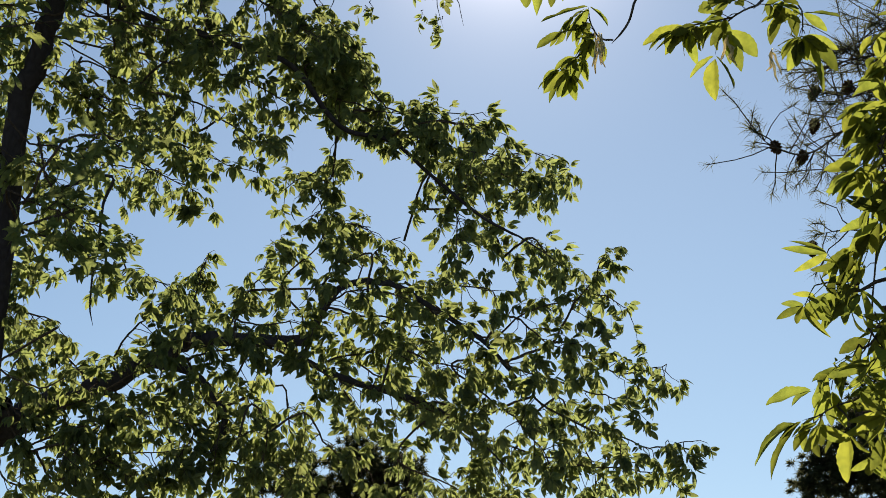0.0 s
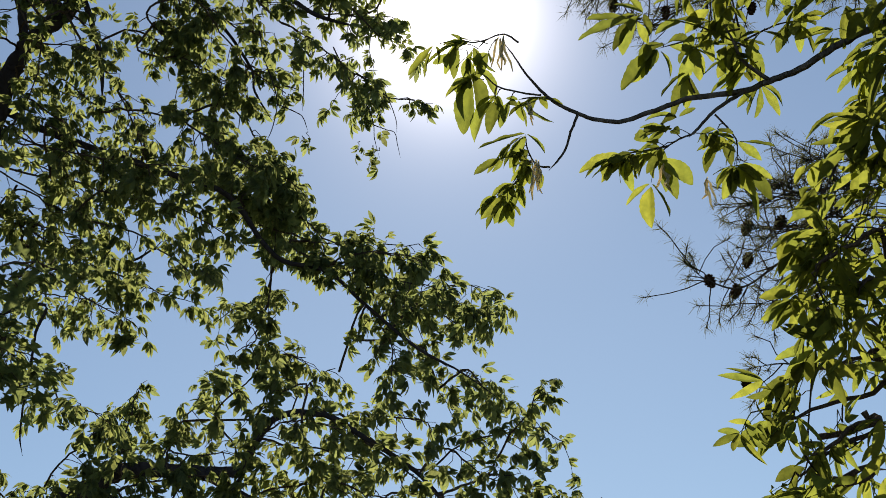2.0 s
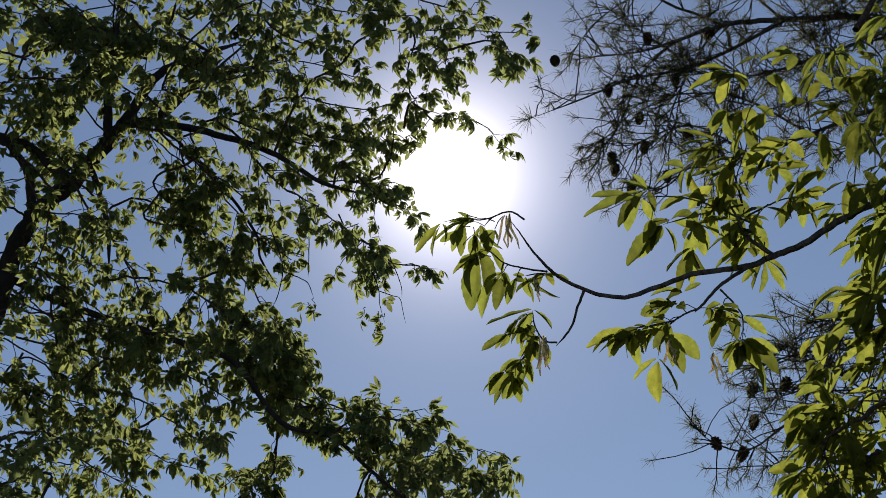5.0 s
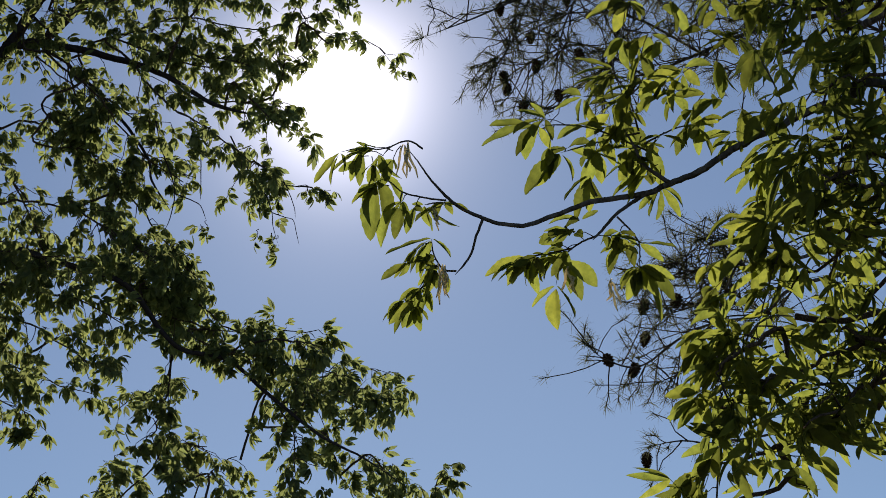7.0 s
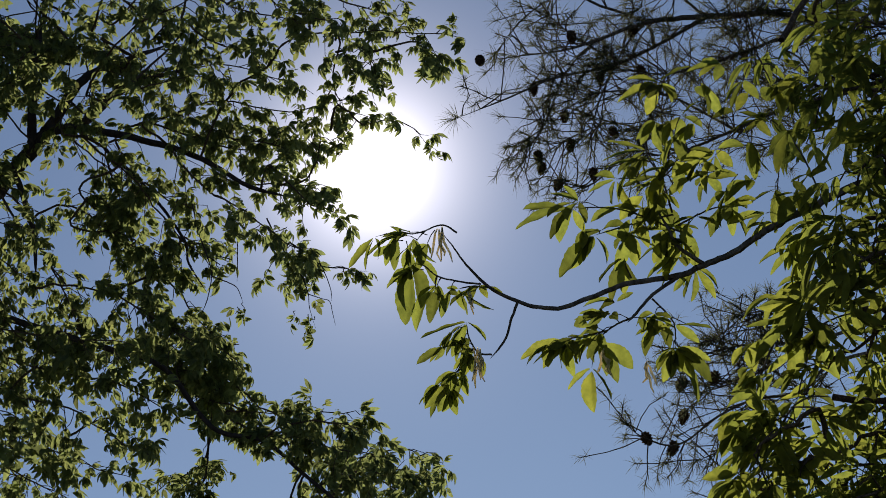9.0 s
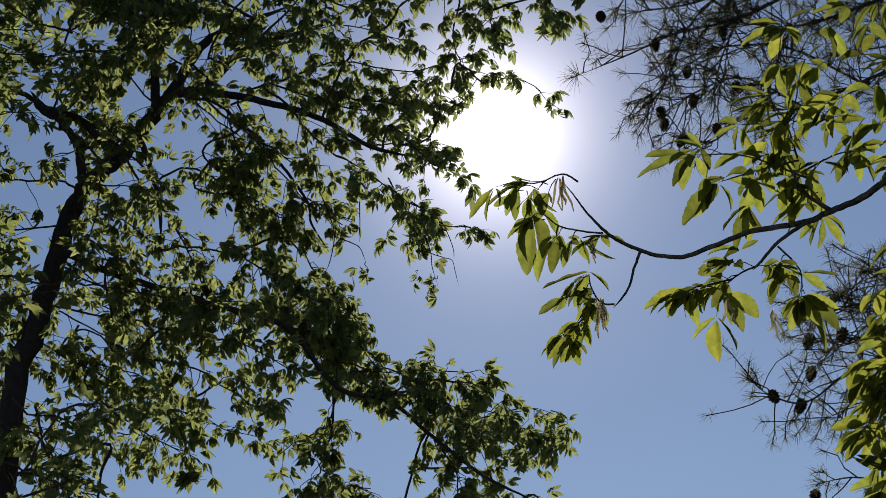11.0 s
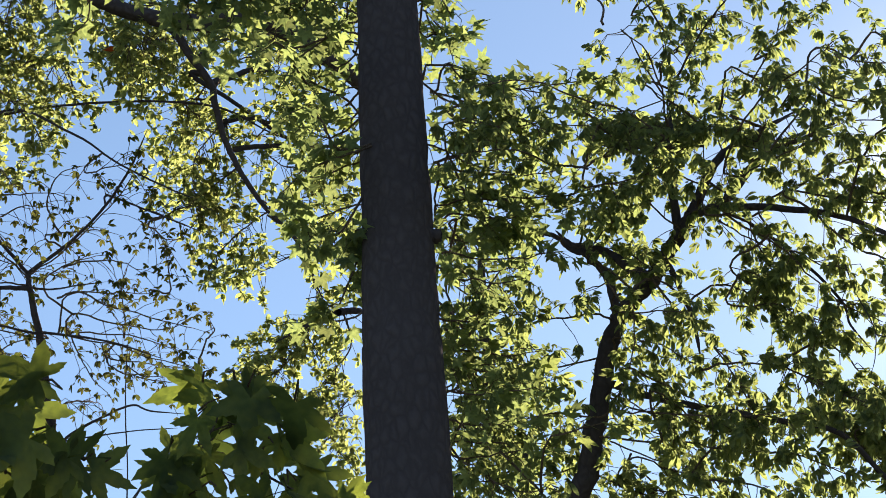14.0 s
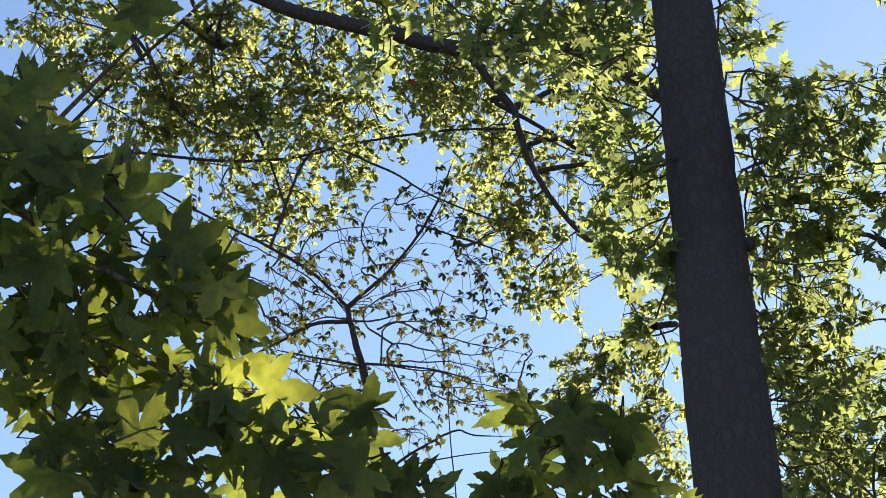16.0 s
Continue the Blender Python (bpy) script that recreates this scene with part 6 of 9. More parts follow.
star_tree.spray(0.2, 0.046, [(-2.66, 7.57, 7.37), (-2.72, 7.54, 7.30), (-2.54, 7.71, 7.28), (-2.34, 7.87, 7.36)], bare=0.16)
star_tree.spray(0.2, 0.046, [(-2.75, 7.49, 6.89), (-2.75, 7.56, 6.91), (-2.54, 7.71, 6.90), (-2.29, 7.86, 6.94), (-2.05, 8.00, 7.06)], bare=0.07)
star_tree.spray(0.2, 0.046, [(-3.05, 7.26, 6.55), (-2.82, 7.63, 6.44), (-2.71, 7.84, 6.48), (-2.60, 8.04, 6.59)], bare=0.48)
star_tree.spray(0.2, 0.046, [(-2.83, 7.04, 5.89), (-2.70, 7.28, 5.98), (-2.59, 7.50, 6.03), (-2.46, 7.72, 6.13)], bare=0.35)
star_tree.spray(0.2, 0.046, [(-2.60, 7.47, 6.02), (-2.84, 7.65, 5.95), (-2.73, 7.78, 5.95), (-2.61, 7.92, 5.95)], bare=0.46)
star_tree.spray(0.2, 0.046, [(-2.83, 7.04, 5.50), (-2.76, 7.42, 5.53), (-2.65, 7.54, 5.53), (-2.52, 7.66, 5.58)], bare=0.53)
star_tree.spray(0.2, 0.046, [(-2.75, 7.49, 7.44), (-2.64, 7.37, 7.48), (-2.58, 7.43, 7.40), (-2.46, 7.52, 7.38)], bare=0.39)
star_tree.spray(0.2, 0.046, [(-2.69, 7.54, 5.99), (-2.81, 7.50, 6.24), (-2.74, 7.59, 6.02), (-2.75, 7.65, 5.80)], bare=0.37)
star_tree.spray(0.2, 0.046, [(-3.40, 7.30, 7.56), (-3.41, 7.00, 7.65), (-3.54, 6.99, 7.58), (-3.66, 6.97, 7.57)], bare=0.54)
star_tree.spray(0.2, 0.046, [(-3.41, 7.08, 7.63), (-3.20, 7.10, 7.68), (-3.38, 7.06, 7.61), (-3.47, 7.06, 7.50)], bare=0.38)
star_tree.spray(0.2, 0.046, [(-2.81, 7.52, 6.77), (-2.83, 7.62, 6.66), (-2.70, 7.85, 6.69), (-2.59, 8.07, 6.81)], bare=0.22)
star_tree.spray(0.2, 0.046, [(-2.75, 7.49, 7.44), (-2.84, 7.64, 7.52), (-2.63, 7.81, 7.44), (-2.38, 7.97, 7.36), (-2.12, 8.13, 7.33)], bare=0.18)
star_tree.spray(0.2, 0.046, [(-2.73, 7.48, 6.96), (-2.78, 7.52, 7.00), (-2.52, 7.69, 6.98), (-2.27, 7.85, 7.03)], bare=0.11)
star_tree.spray(0.2, 0.046, [(-2.82, 7.57, 6.72), (-2.78, 7.60, 6.74), (-2.61, 7.78, 6.76), (-2.42, 7.95, 6.83)], bare=0.10)
star_tree.spray(0.2, 0.046, [(-3.15, 7.34, 7.72), (-3.19, 7.50, 7.77), (-3.34, 7.53, 7.69), (-3.46, 7.56, 7.60), (-3.52, 7.62, 7.47)], bare=0.27)
star_tree.spray(0.2, 0.046, [(-3.18, 7.45, 7.40), (-3.18, 7.47, 7.45), (-3.32, 7.53, 7.35), (-3.42, 7.61, 7.29)], bare=0.15)
star_tree.spray(0.2, 0.046, [(-3.14, 7.37, 7.12), (-3.12, 7.35, 7.21), (-3.27, 7.35, 7.15), (-3.43, 7.34, 7.13)], bare=0.22)
star_tree.spray(0.2, 0.046, [(-3.22, 7.43, 8.03), (-3.20, 7.47, 8.17), (-3.34, 7.56, 8.20), (-3.51, 7.63, 8.20)], bare=0.29)
star_tree.spray(0.2, 0.046, [(-2.81, 7.44, 7.49), (-2.76, 7.46, 7.55), (-2.58, 7.64, 7.57), (-2.37, 7.82, 7.51), (-2.13, 8.00, 7.44)], bare=0.09)
star_tree.spray(0.2, 0.046, [(-2.75, 7.56, 6.91), (-2.82, 7.64, 6.94), (-2.60, 7.77, 6.85), (-2.28, 7.92, 6.87)], bare=0.15)
star_tree.spray(0.2, 0.046, [(-2.85, 7.59, 6.45), (-2.78, 7.55, 6.51), (-2.58, 7.64, 6.44), (-2.32, 7.74, 6.45)], bare=0.16)
star_tree.spray(0.2, 0.046, [(-2.72, 7.56, 5.98), (-2.77, 7.52, 5.99), (-2.62, 7.72, 6.02), (-2.48, 7.91, 6.10)], bare=0.11)
star_tree.spray(0.2, 0.046, [(-2.78, 7.33, 5.52), (-2.73, 7.33, 5.63), (-2.61, 7.46, 5.63), (-2.43, 7.60, 5.67)], bare=0.22)
star_tree.spray(0.2, 0.046, [(-2.72, 7.47, 5.53), (-2.81, 7.54, 5.42), (-2.70, 7.74, 5.48), (-2.54, 7.95, 5.56)], bare=0.24)
star_tree.spray(0.2, 0.046, [(-3.09, 7.31, 7.87), (-3.07, 7.25, 7.88), (-3.21, 7.28, 8.03), (-3.41, 7.28, 8.15)], bare=0.13)
star_tree.spray(0.2, 0.046, [(-3.19, 7.50, 7.77), (-3.19, 7.50, 7.88), (-3.31, 7.48, 7.94), (-3.46, 7.44, 7.93)], bare=0.26)
star_tree.spray(0.2, 0.046, [(-3.14, 7.26, 8.19), (-3.11, 7.33, 8.19), (-3.31, 7.44, 8.27), (-3.53, 7.54, 8.42)], bare=0.12)
star_tree.spray(0.2, 0.046, [(-2.77, 7.43, 7.99), (-2.74, 7.32, 8.04), (-2.65, 7.39, 7.91), (-2.64, 7.43, 7.79)], bare=0.29)
star_tree.spray(0.2, 0.046, [(-2.82, 7.70, 7.96), (-2.87, 7.63, 8.08), (-2.79, 7.66, 7.92), (-2.75, 7.68, 7.77)], bare=0.30)
star_tree.spray(0.2, 0.046, [(-2.66, 7.79, 5.50), (-2.31, 7.86, 5.03), (-2.18, 8.08, 5.04), (-2.05, 8.30, 5.03)], bare=0.54)
star_tree.spray(0.2, 0.046, [(-2.26, 7.94, 5.03), (-2.22, 7.94, 4.86), (-2.11, 8.04, 4.70), (-2.03, 8.13, 4.69)], bare=0.34)
star_tree.spray(0.2, 0.046, [(-2.11, 8.04, 4.70), (-2.28, 7.82, 4.52), (-2.13, 7.93, 4.50), (-2.05, 8.01, 4.44)], bare=0.51)
star_tree.spray(0.2, 0.046, [(-2.28, 7.82, 4.52), (-2.29, 7.49, 4.58), (-2.20, 7.71, 4.58), (-2.13, 7.92, 4.58)], bare=0.43)
star_tree.spray(0.2, 0.046, [(-2.23, 7.63, 4.58), (-2.02, 7.55, 4.85), (-1.89, 7.76, 4.90), (-1.81, 7.96, 5.00)], bare=0.42)
star_tree.spray(0.2, 0.046, [(-2.48, 7.82, 5.26), (-2.34, 7.58, 5.38), (-2.23, 7.74, 5.47), (-2.12, 7.90, 5.57)], bare=0.41)
star_tree.spray(0.2, 0.05, [(-2.83, 7.04, 7.87), (-3.80, 5.61, 7.36), (-3.76, 5.73, 7.26), (-3.78, 5.82, 7.16), (-3.87, 5.85, 7.05)], bare=0.55)
star_tree.spray(0.2, 0.05, [(-2.83, 7.04, 7.87), (-3.54, 5.78, 7.35), (-3.51, 5.92, 7.23), (-3.42, 6.02, 7.17), (-3.40, 6.13, 7.06)], bare=0.55)
star_tree.spray(0.2, 0.05, [(-2.83, 7.04, 7.87), (-3.05, 6.07, 7.33), (-3.14, 6.11, 7.24), (-3.24, 6.13, 7.16), (-3.31, 6.18, 7.06)], bare=0.55)
star_tree.spray(0.2, 0.05, [(-2.83, 7.04, 7.87), (-2.83, 6.21, 7.29), (-2.92, 6.25, 7.20), (-3.05, 6.26, 7.13), (-3.13, 6.29, 7.05)], bare=0.55)
star_tree.spray(0.2, 0.05, [(-2.83, 7.04, 7.87), (-3.28, 5.96, 7.33), (-3.27, 6.02, 7.26), (-3.14, 6.11, 7.24), (-3.04, 6.19, 7.21)], bare=0.55)
star_tree.spray(0.14, 0.05, [(-2.83, 7.04, 6.9), (-2.96, 6.69, 6.64), (-3.02, 6.60, 6.74), (-3.07, 6.53, 6.79), (-3.14, 6.52, 6.77)], bare=0.5, leaves=4)
star_tree.spray(0.14, 0.05, [(-2.83, 7.04, 6.9), (-2.96, 6.69, 6.64), (-3.09, 6.66, 6.61), (-3.18, 6.65, 6.57), (-3.24, 6.65, 6.53)], bare=0.5, leaves=4)
star_tree.spray(0.14, 0.05, [(-2.83, 7.04, 6.9), (-3.06, 6.88, 6.32), (-3.12, 6.84, 6.34), (-3.18, 6.84, 6.30), (-3.22, 6.80, 6.33)], bare=0.5, leaves=4)
star_tree.spray(0.14, 0.05, [(-2.83, 7.04, 6.9), (-3.07, 7.03, 6.09), (-3.19, 6.98, 6.09), (-3.28, 6.94, 6.08)], bare=0.5, leaves=4)
star_tree.done()

# ---------------------------------------------------------------- the tree behind it with yellow-green leaves
yellow_tree = Tree("yellow_green_tree", (-4.10, 10.21, 0), "broad tree with thick brown limbs and small sunlit yellow-green leaves", CLUSTER, 0.052, LEAF_OAK, BARK_DARK, BARK_TWIG, 6, pieces=300)
yellow_tree.loose = lambda p: -2.6
# openings in its crown
yellow_tree.clear((-4.05, 5.98, 6.05), (-7.63, 11.29, 9.95), 0.38)
yellow_tree.clear((-3.76, 6.09, 6.15), (-7.09, 11.50, 10.15), 0.25)
yellow_tree.clear((-3.73, 6.35, 5.81), (-7.03, 11.99, 9.49), 0.36)
yellow_tree.clear((-4.14, 6.16, 5.70), (-7.80, 11.63, 9.30), 0.43)
yellow_tree.clear((-3.76, 6.49, 5.56), (-7.09, 12.24, 9.04), 0.27)
yellow_tree.clear((-3.82, 5.90, 6.36), (-7.19, 11.14, 10.53), 0.17)
yellow_tree.clear((-3.67, 5.88, 6.50), (-6.91, 11.10, 10.79), 0.11)
yellow_tree.clear((-4.33, 5.85, 5.96), (-8.15, 11.05, 9.79), 0.27)
yellow_tree.clear((-4.41, 5.68, 6.11), (-8.30, 10.73, 10.06), 0.13)
yellow_tree.clear((-3.48, 6.50, 5.79), (-6.56, 12.26, 9.47), 0.14)
yellow_tree.clear((-3.35, 6.56, 5.81), (-6.30, 12.38, 9.50), 0.09)
yellow_tree.clear((-3.18, 6.58, 5.90), (-6.00, 12.43, 9.66), 0.15)
yellow_tree.clear((-3.19, 6.79, 5.55), (-6.01, 12.81, 9.02), 0.09)
yellow_tree.clear((-3.62, 6.27, 6.02), (-6.81, 11.84, 9.89), 0.17)
yellow_tree.clear((-4.62, 5.31, 6.34), (-8.70, 10.04, 10.50), 0.09)
yellow_tree.clear((-4.08, 5.71, 6.37), (-7.69, 10.79, 10.54), 0.06)
yellow_tree.clear((-4.38, 5.49, 6.36), (-8.26, 10.38, 10.53), 0.05)
yellow_tree.clear((-2.71, 6.18, 6.74), (-5.11, 11.68, 11.25), 0.09)
yellow_tree.clear((-2.90, 6.09, 6.76), (-5.46, 11.49, 11.28), 0.06)
yellow_tree.clear((-4.86, 4.50, 6.92), (-9.16, 8.50, 11.58), 0.07)
yellow_tree.limb(0.17, 0.1, [(-4.10, 10.21, -0.05), (-4.10, 10.21, 4), (-4.10, 10.21, 9.2), (-4.15, 10.41, 12.5)], "trunk", 14)
yellow_tree.limb(0.062, 0.04, [(-4.10, 10.21, 9.55), (-4.25, 8.57, 9.15), (-4.64, 8.38, 9.14), (-4.93, 8.18, 9.17), (-5.31, 7.84, 9.27), (-5.63, 7.55, 9.34), (-5.91, 7.22, 9.45), (-6.25, 6.80, 9.56)])
yellow_tree.limb(0.03, 0.008, [(-4.88, 8.22, 9.16), (-4.79, 8.33, 9.10), (-4.75, 8.44, 9.00), (-4.68, 8.61, 8.85), (-4.69, 8.73, 8.70), (-4.69, 8.84, 8.55), (-4.65, 8.99, 8.38), (-4.58, 9.14, 8.22), (-4.48, 9.30, 8.08), (-4.41, 9.40, 7.96), (-4.40, 9.53, 7.79), (-4.36, 9.63, 7.64)])
yellow_tree.limb(0.02, 0.012, [(-4.90, 9.34, 8.86), (-4.73, 9.46, 8.91), (-4.51, 9.62, 8.94), (-4.23, 9.83, 8.98)])
yellow_tree.limb(0.03, 0.01, [(-4.97, 9.11, 9.26), (-4.86, 9.21, 9.35), (-4.71, 9.34, 9.46), (-4.61, 9.55, 9.46)])
yellow_tree.limb(0.012, 0.006, [(-6.30, 7.68, 9.98), (-7.14, 7.12, 8.65), (-6.79, 7.53, 8.69), (-6.43, 7.93, 8.72), (-6.10, 8.22, 8.79), (-5.80, 8.42, 8.89), (-5.49, 8.63, 8.97), (-5.16, 8.87, 9.03), (-4.86, 9.10, 9.03), (-4.63, 9.37, 8.93), (-4.44, 9.55, 8.87)])
yellow_tree.limb(0.025, 0.01, [(-4.46, 10.00, 7.84), (-4.43, 10.29, 7.99), (-4.57, 10.15, 7.94), (-4.70, 10.05, 7.83), (-4.88, 9.90, 7.67)])
yellow_tree.limb(0.03, 0.012, [(-6.51, 7.54, 9.65), (-6.36, 7.79, 9.51), (-6.46, 7.67, 9.71), (-6.52, 7.54, 9.94)])
yellow_tree.limb(0.02, 0.008, [(-4.93, 9.26, 9.01), (-4.92, 9.21, 9.00), (-4.76, 9.32, 9.06), (-4.62, 9.46, 9.06), (-4.30, 9.68, 9.14)])
yellow_tree.limb(0.022, 0.008, [(-4.99, 9.06, 9.33), (-5.05, 9.02, 9.31), (-4.86, 9.28, 9.19), (-4.65, 9.57, 9.04), (-4.51, 9.70, 8.99)])
yellow_tree.limb(0.016, 0.006, [(-5.02, 9.01, 9.39), (-4.93, 8.98, 9.44), (-4.81, 9.02, 9.52), (-4.68, 9.11, 9.54), (-4.59, 9.27, 9.48)])
yellow_tree.limb(0.016, 0.006, [(-6.72, 7.40, 9.32), (-6.76, 7.30, 9.50), (-6.70, 7.47, 9.35), (-6.68, 7.69, 9.11), (-6.57, 7.86, 8.99), (-6.26, 8.13, 8.91)])
yellow_tree.limb(0.012, 0.005, [(-6.30, 8.09, 8.92), (-6.28, 8.06, 8.97), (-6.26, 8.19, 8.79), (-6.25, 8.31, 8.59), (-6.24, 8.42, 8.42)])
yellow_tree.limb(0.012, 0.005, [(-6.44, 7.67, 9.58), (-6.26, 7.60, 9.62), (-6.39, 7.69, 9.37), (-6.46, 7.86, 9.08), (-6.56, 7.92, 8.88)])
yellow_tree.spray(0.45, 0.014, [(-6.93, 7.26, 8.98), (-7.16, 6.84, 9.37), (-6.89, 6.89, 9.10), (-6.59, 6.87, 9.00)], bare=0.47, leaves=4)
yellow_tree.spray(0.45, 0.014, [(-7.16, 6.84, 9.37), (-7.43, 7.16, 10.00), (-7.32, 7.44, 9.99), (-7.14, 7.63, 10.09)], bare=0.57, leaves=4)
yellow_tree.spray(0.45, 0.014, [(-6.93, 7.26, 8.98), (-7.00, 7.34, 9.07), (-6.83, 7.49, 8.96), (-6.65, 7.62, 8.88)], bare=0.22, leaves=4)
yellow_tree.spray(0.45, 0.014, [(-6.70, 7.50, 9.32), (-6.96, 7.65, 9.44), (-6.61, 7.67, 9.07), (-6.31, 7.64, 8.89)], bare=0.27, leaves=4)
yellow_tree.spray(0.45, 0.014, [(-6.36, 7.79, 9.51), (-6.36, 8.42, 9.58), (-6.02, 8.35, 9.25), (-5.66, 8.22, 9.06)], bare=0.41, leaves=4)
yellow_tree.spray(0.45, 0.014, [(-5.93, 8.32, 9.21), (-5.78, 8.53, 9.35), (-5.74, 8.73, 9.18), (-5.65, 8.88, 9.10)], bare=0.39, leaves=4)
yellow_tree.spray(0.45, 0.014, [(-4.95, 9.17, 9.17), (-5.17, 9.11, 9.18), (-5.11, 9.31, 9.14), (-5.00, 9.43, 9.21)], bare=0.36, leaves=4)
yellow_tree.spray(0.45, 0.014, [(-4.08, 9.27, 9.60), (-4.22, 9.53, 9.76), (-4.60, 9.60, 9.97), (-4.99, 9.67, 10.17), (-5.39, 9.72, 10.35)], bare=0.20, leaves=4)
yellow_tree.spray(0.45, 0.014, [(-5.09, 8.73, 9.69), (-5.02, 8.61, 9.60), (-5.32, 8.52, 9.67), (-5.59, 8.39, 9.78), (-5.88, 8.27, 9.85)], bare=0.14, leaves=4)
yellow_tree.spray(0.45, 0.014, [(-5.98, 8.05, 9.84), (-6.15, 8.25, 9.86), (-6.21, 7.95, 9.78), (-6.26, 7.65, 9.70)], bare=0.29, leaves=4)
yellow_tree.spray(0.45, 0.014, [(-6.26, 7.60, 9.62), (-6.08, 7.43, 9.61), (-6.38, 7.69, 9.59), (-6.79, 7.91, 9.59), (-7.19, 8.10, 9.58)], bare=0.16, leaves=4)
yellow_tree.spray(0.45, 0.014, [(-5.88, 8.13, 9.83), (-5.82, 8.05, 9.67), (-5.92, 8.08, 9.36), (-6.11, 7.97, 9.10), (-6.28, 7.84, 8.91)], bare=0.16, leaves=4)
yellow_tree.spray(0.45, 0.014, [(-5.85, 8.28, 9.85), (-5.91, 8.57, 10.02), (-5.98, 8.82, 9.81), (-6.19, 8.99, 9.57), (-6.46, 8.96, 9.46)], bare=0.26, leaves=4)
yellow_tree.spray(0.45, 0.014, [(-5.46, 8.45, 9.73), (-5.48, 8.49, 9.73), (-5.65, 8.90, 9.68), (-5.90, 9.13, 9.63)], bare=0.06, leaves=4)
yellow_tree.spray(0.45, 0.014, [(-5.10, 8.59, 9.62), (-5.12, 8.34, 9.42), (-5.24, 8.74, 9.31), (-5.45, 8.92, 9.23)], bare=0.31, leaves=4)
yellow_tree.spray(0.45, 0.014, [(-5.06, 8.93, 9.50), (-5.04, 8.85, 9.48), (-5.07, 8.45, 9.19), (-5.09, 8.13, 8.90)], bare=0.08, leaves=4)
yellow_tree.spray(0.45, 0.014, [(-4.89, 9.18, 9.33), (-5.07, 9.30, 9.42), (-5.47, 9.63, 9.42), (-5.73, 9.91, 9.38), (-5.95, 9.95, 9.49)], bare=0.17, leaves=4)
yellow_tree.spray(0.45, 0.014, [(-4.92, 9.21, 9.00), (-4.88, 9.16, 8.93), (-5.16, 9.29, 8.82), (-5.26, 9.52, 8.66)], bare=0.13, leaves=4)
yellow_tree.spray(0.45, 0.014, [(-4.90, 9.41, 8.76), (-5.20, 9.59, 8.77), (-5.47, 9.75, 8.77)], leaves=4)
yellow_tree.spray(0.45, 0.014, [(-4.79, 9.56, 8.55), (-4.93, 9.97, 8.74), (-5.07, 9.79, 8.51), (-5.17, 9.64, 8.25), (-5.22, 9.56, 8.05)], bare=0.36, leaves=4)
yellow_tree.spray(0.45, 0.014, [(-4.95, 9.95, 8.71), (-4.83, 10.26, 8.60), (-5.14, 10.33, 8.58), (-5.46, 10.40, 8.54)], bare=0.35, leaves=4)
yellow_tree.spray(0.45, 0.014, [(-4.50, 10.22, 7.97), (-4.73, 10.38, 8.20), (-4.97, 10.58, 8.47), (-5.16, 10.79, 8.54)], bare=0.35, leaves=4)
yellow_tree.spray(0.45, 0.014, [(-4.53, 10.24, 8.00), (-4.55, 10.27, 8.00), (-4.83, 10.33, 8.02), (-5.20, 10.45, 7.98), (-5.47, 10.47, 8.03)], leaves=4)
yellow_tree.spray(0.45, 0.014, [(-4.97, 10.37, 8.01), (-4.93, 10.56, 8.17), (-5.01, 10.22, 7.68), (-5.10, 9.89, 7.48)], bare=0.20, leaves=4)
yellow_tree.spray(0.45, 0.014, [(-4.93, 9.97, 8.74), (-4.98, 10.07, 8.81), (-4.66, 10.06, 8.83), (-4.39, 10.04, 8.85)], bare=0.18, leaves=4)
yellow_tree.spray(0.45, 0.014, [(-4.62, 9.75, 8.29), (-4.71, 9.99, 8.42), (-4.36, 9.72, 8.31), (-4.09, 9.55, 8.13)], bare=0.26, leaves=4)
yellow_tree.spray(0.45, 0.014, [(-5.00, 9.43, 9.21), (-5.03, 9.63, 9.10), (-4.60, 9.49, 9.18), (-4.23, 9.30, 9.28)], bare=0.20, leaves=4)
yellow_tree.spray(0.45, 0.014, [(-7.14, 7.63, 10.09), (-6.87, 7.79, 10.02), (-7.00, 7.55, 9.78), (-7.10, 7.42, 9.44)], bare=0.30, leaves=4)
yellow_tree.spray(0.45, 0.014, [(-7.06, 7.47, 9.57), (-7.09, 7.51, 9.60), (-6.95, 7.72, 9.29), (-6.83, 7.81, 9.20)], bare=0.09, leaves=4)
yellow_tree.spray(0.45, 0.014, [(-6.97, 7.61, 9.84), (-6.78, 7.70, 9.77), (-6.41, 7.86, 9.53), (-6.09, 7.92, 9.43), (-5.79, 8.01, 9.26)], bare=0.16, leaves=4)
yellow_tree.spray(0.45, 0.014, [(-6.76, 7.30, 9.50), (-6.94, 7.06, 9.52), (-7.18, 7.04, 9.70), (-7.48, 7.02, 9.87)], bare=0.32, leaves=4)
yellow_tree.spray(0.45, 0.014, [(-6.83, 7.81, 9.20), (-7.02, 8.29, 9.19), (-6.84, 8.56, 9.18), (-6.63, 8.80, 9.20)], bare=0.44, leaves=4)
yellow_tree.spray(0.45, 0.014, [(-6.86, 8.52, 9.18), (-6.99, 8.63, 9.14), (-6.68, 8.56, 8.75), (-6.55, 8.53, 8.60)], bare=0.20, leaves=4)
yellow_tree.spray(0.45, 0.014, [(-6.63, 8.80, 9.20), (-6.59, 8.74, 9.24), (-6.41, 8.71, 8.78), (-6.24, 8.68, 8.43)], bare=0.09, leaves=4)
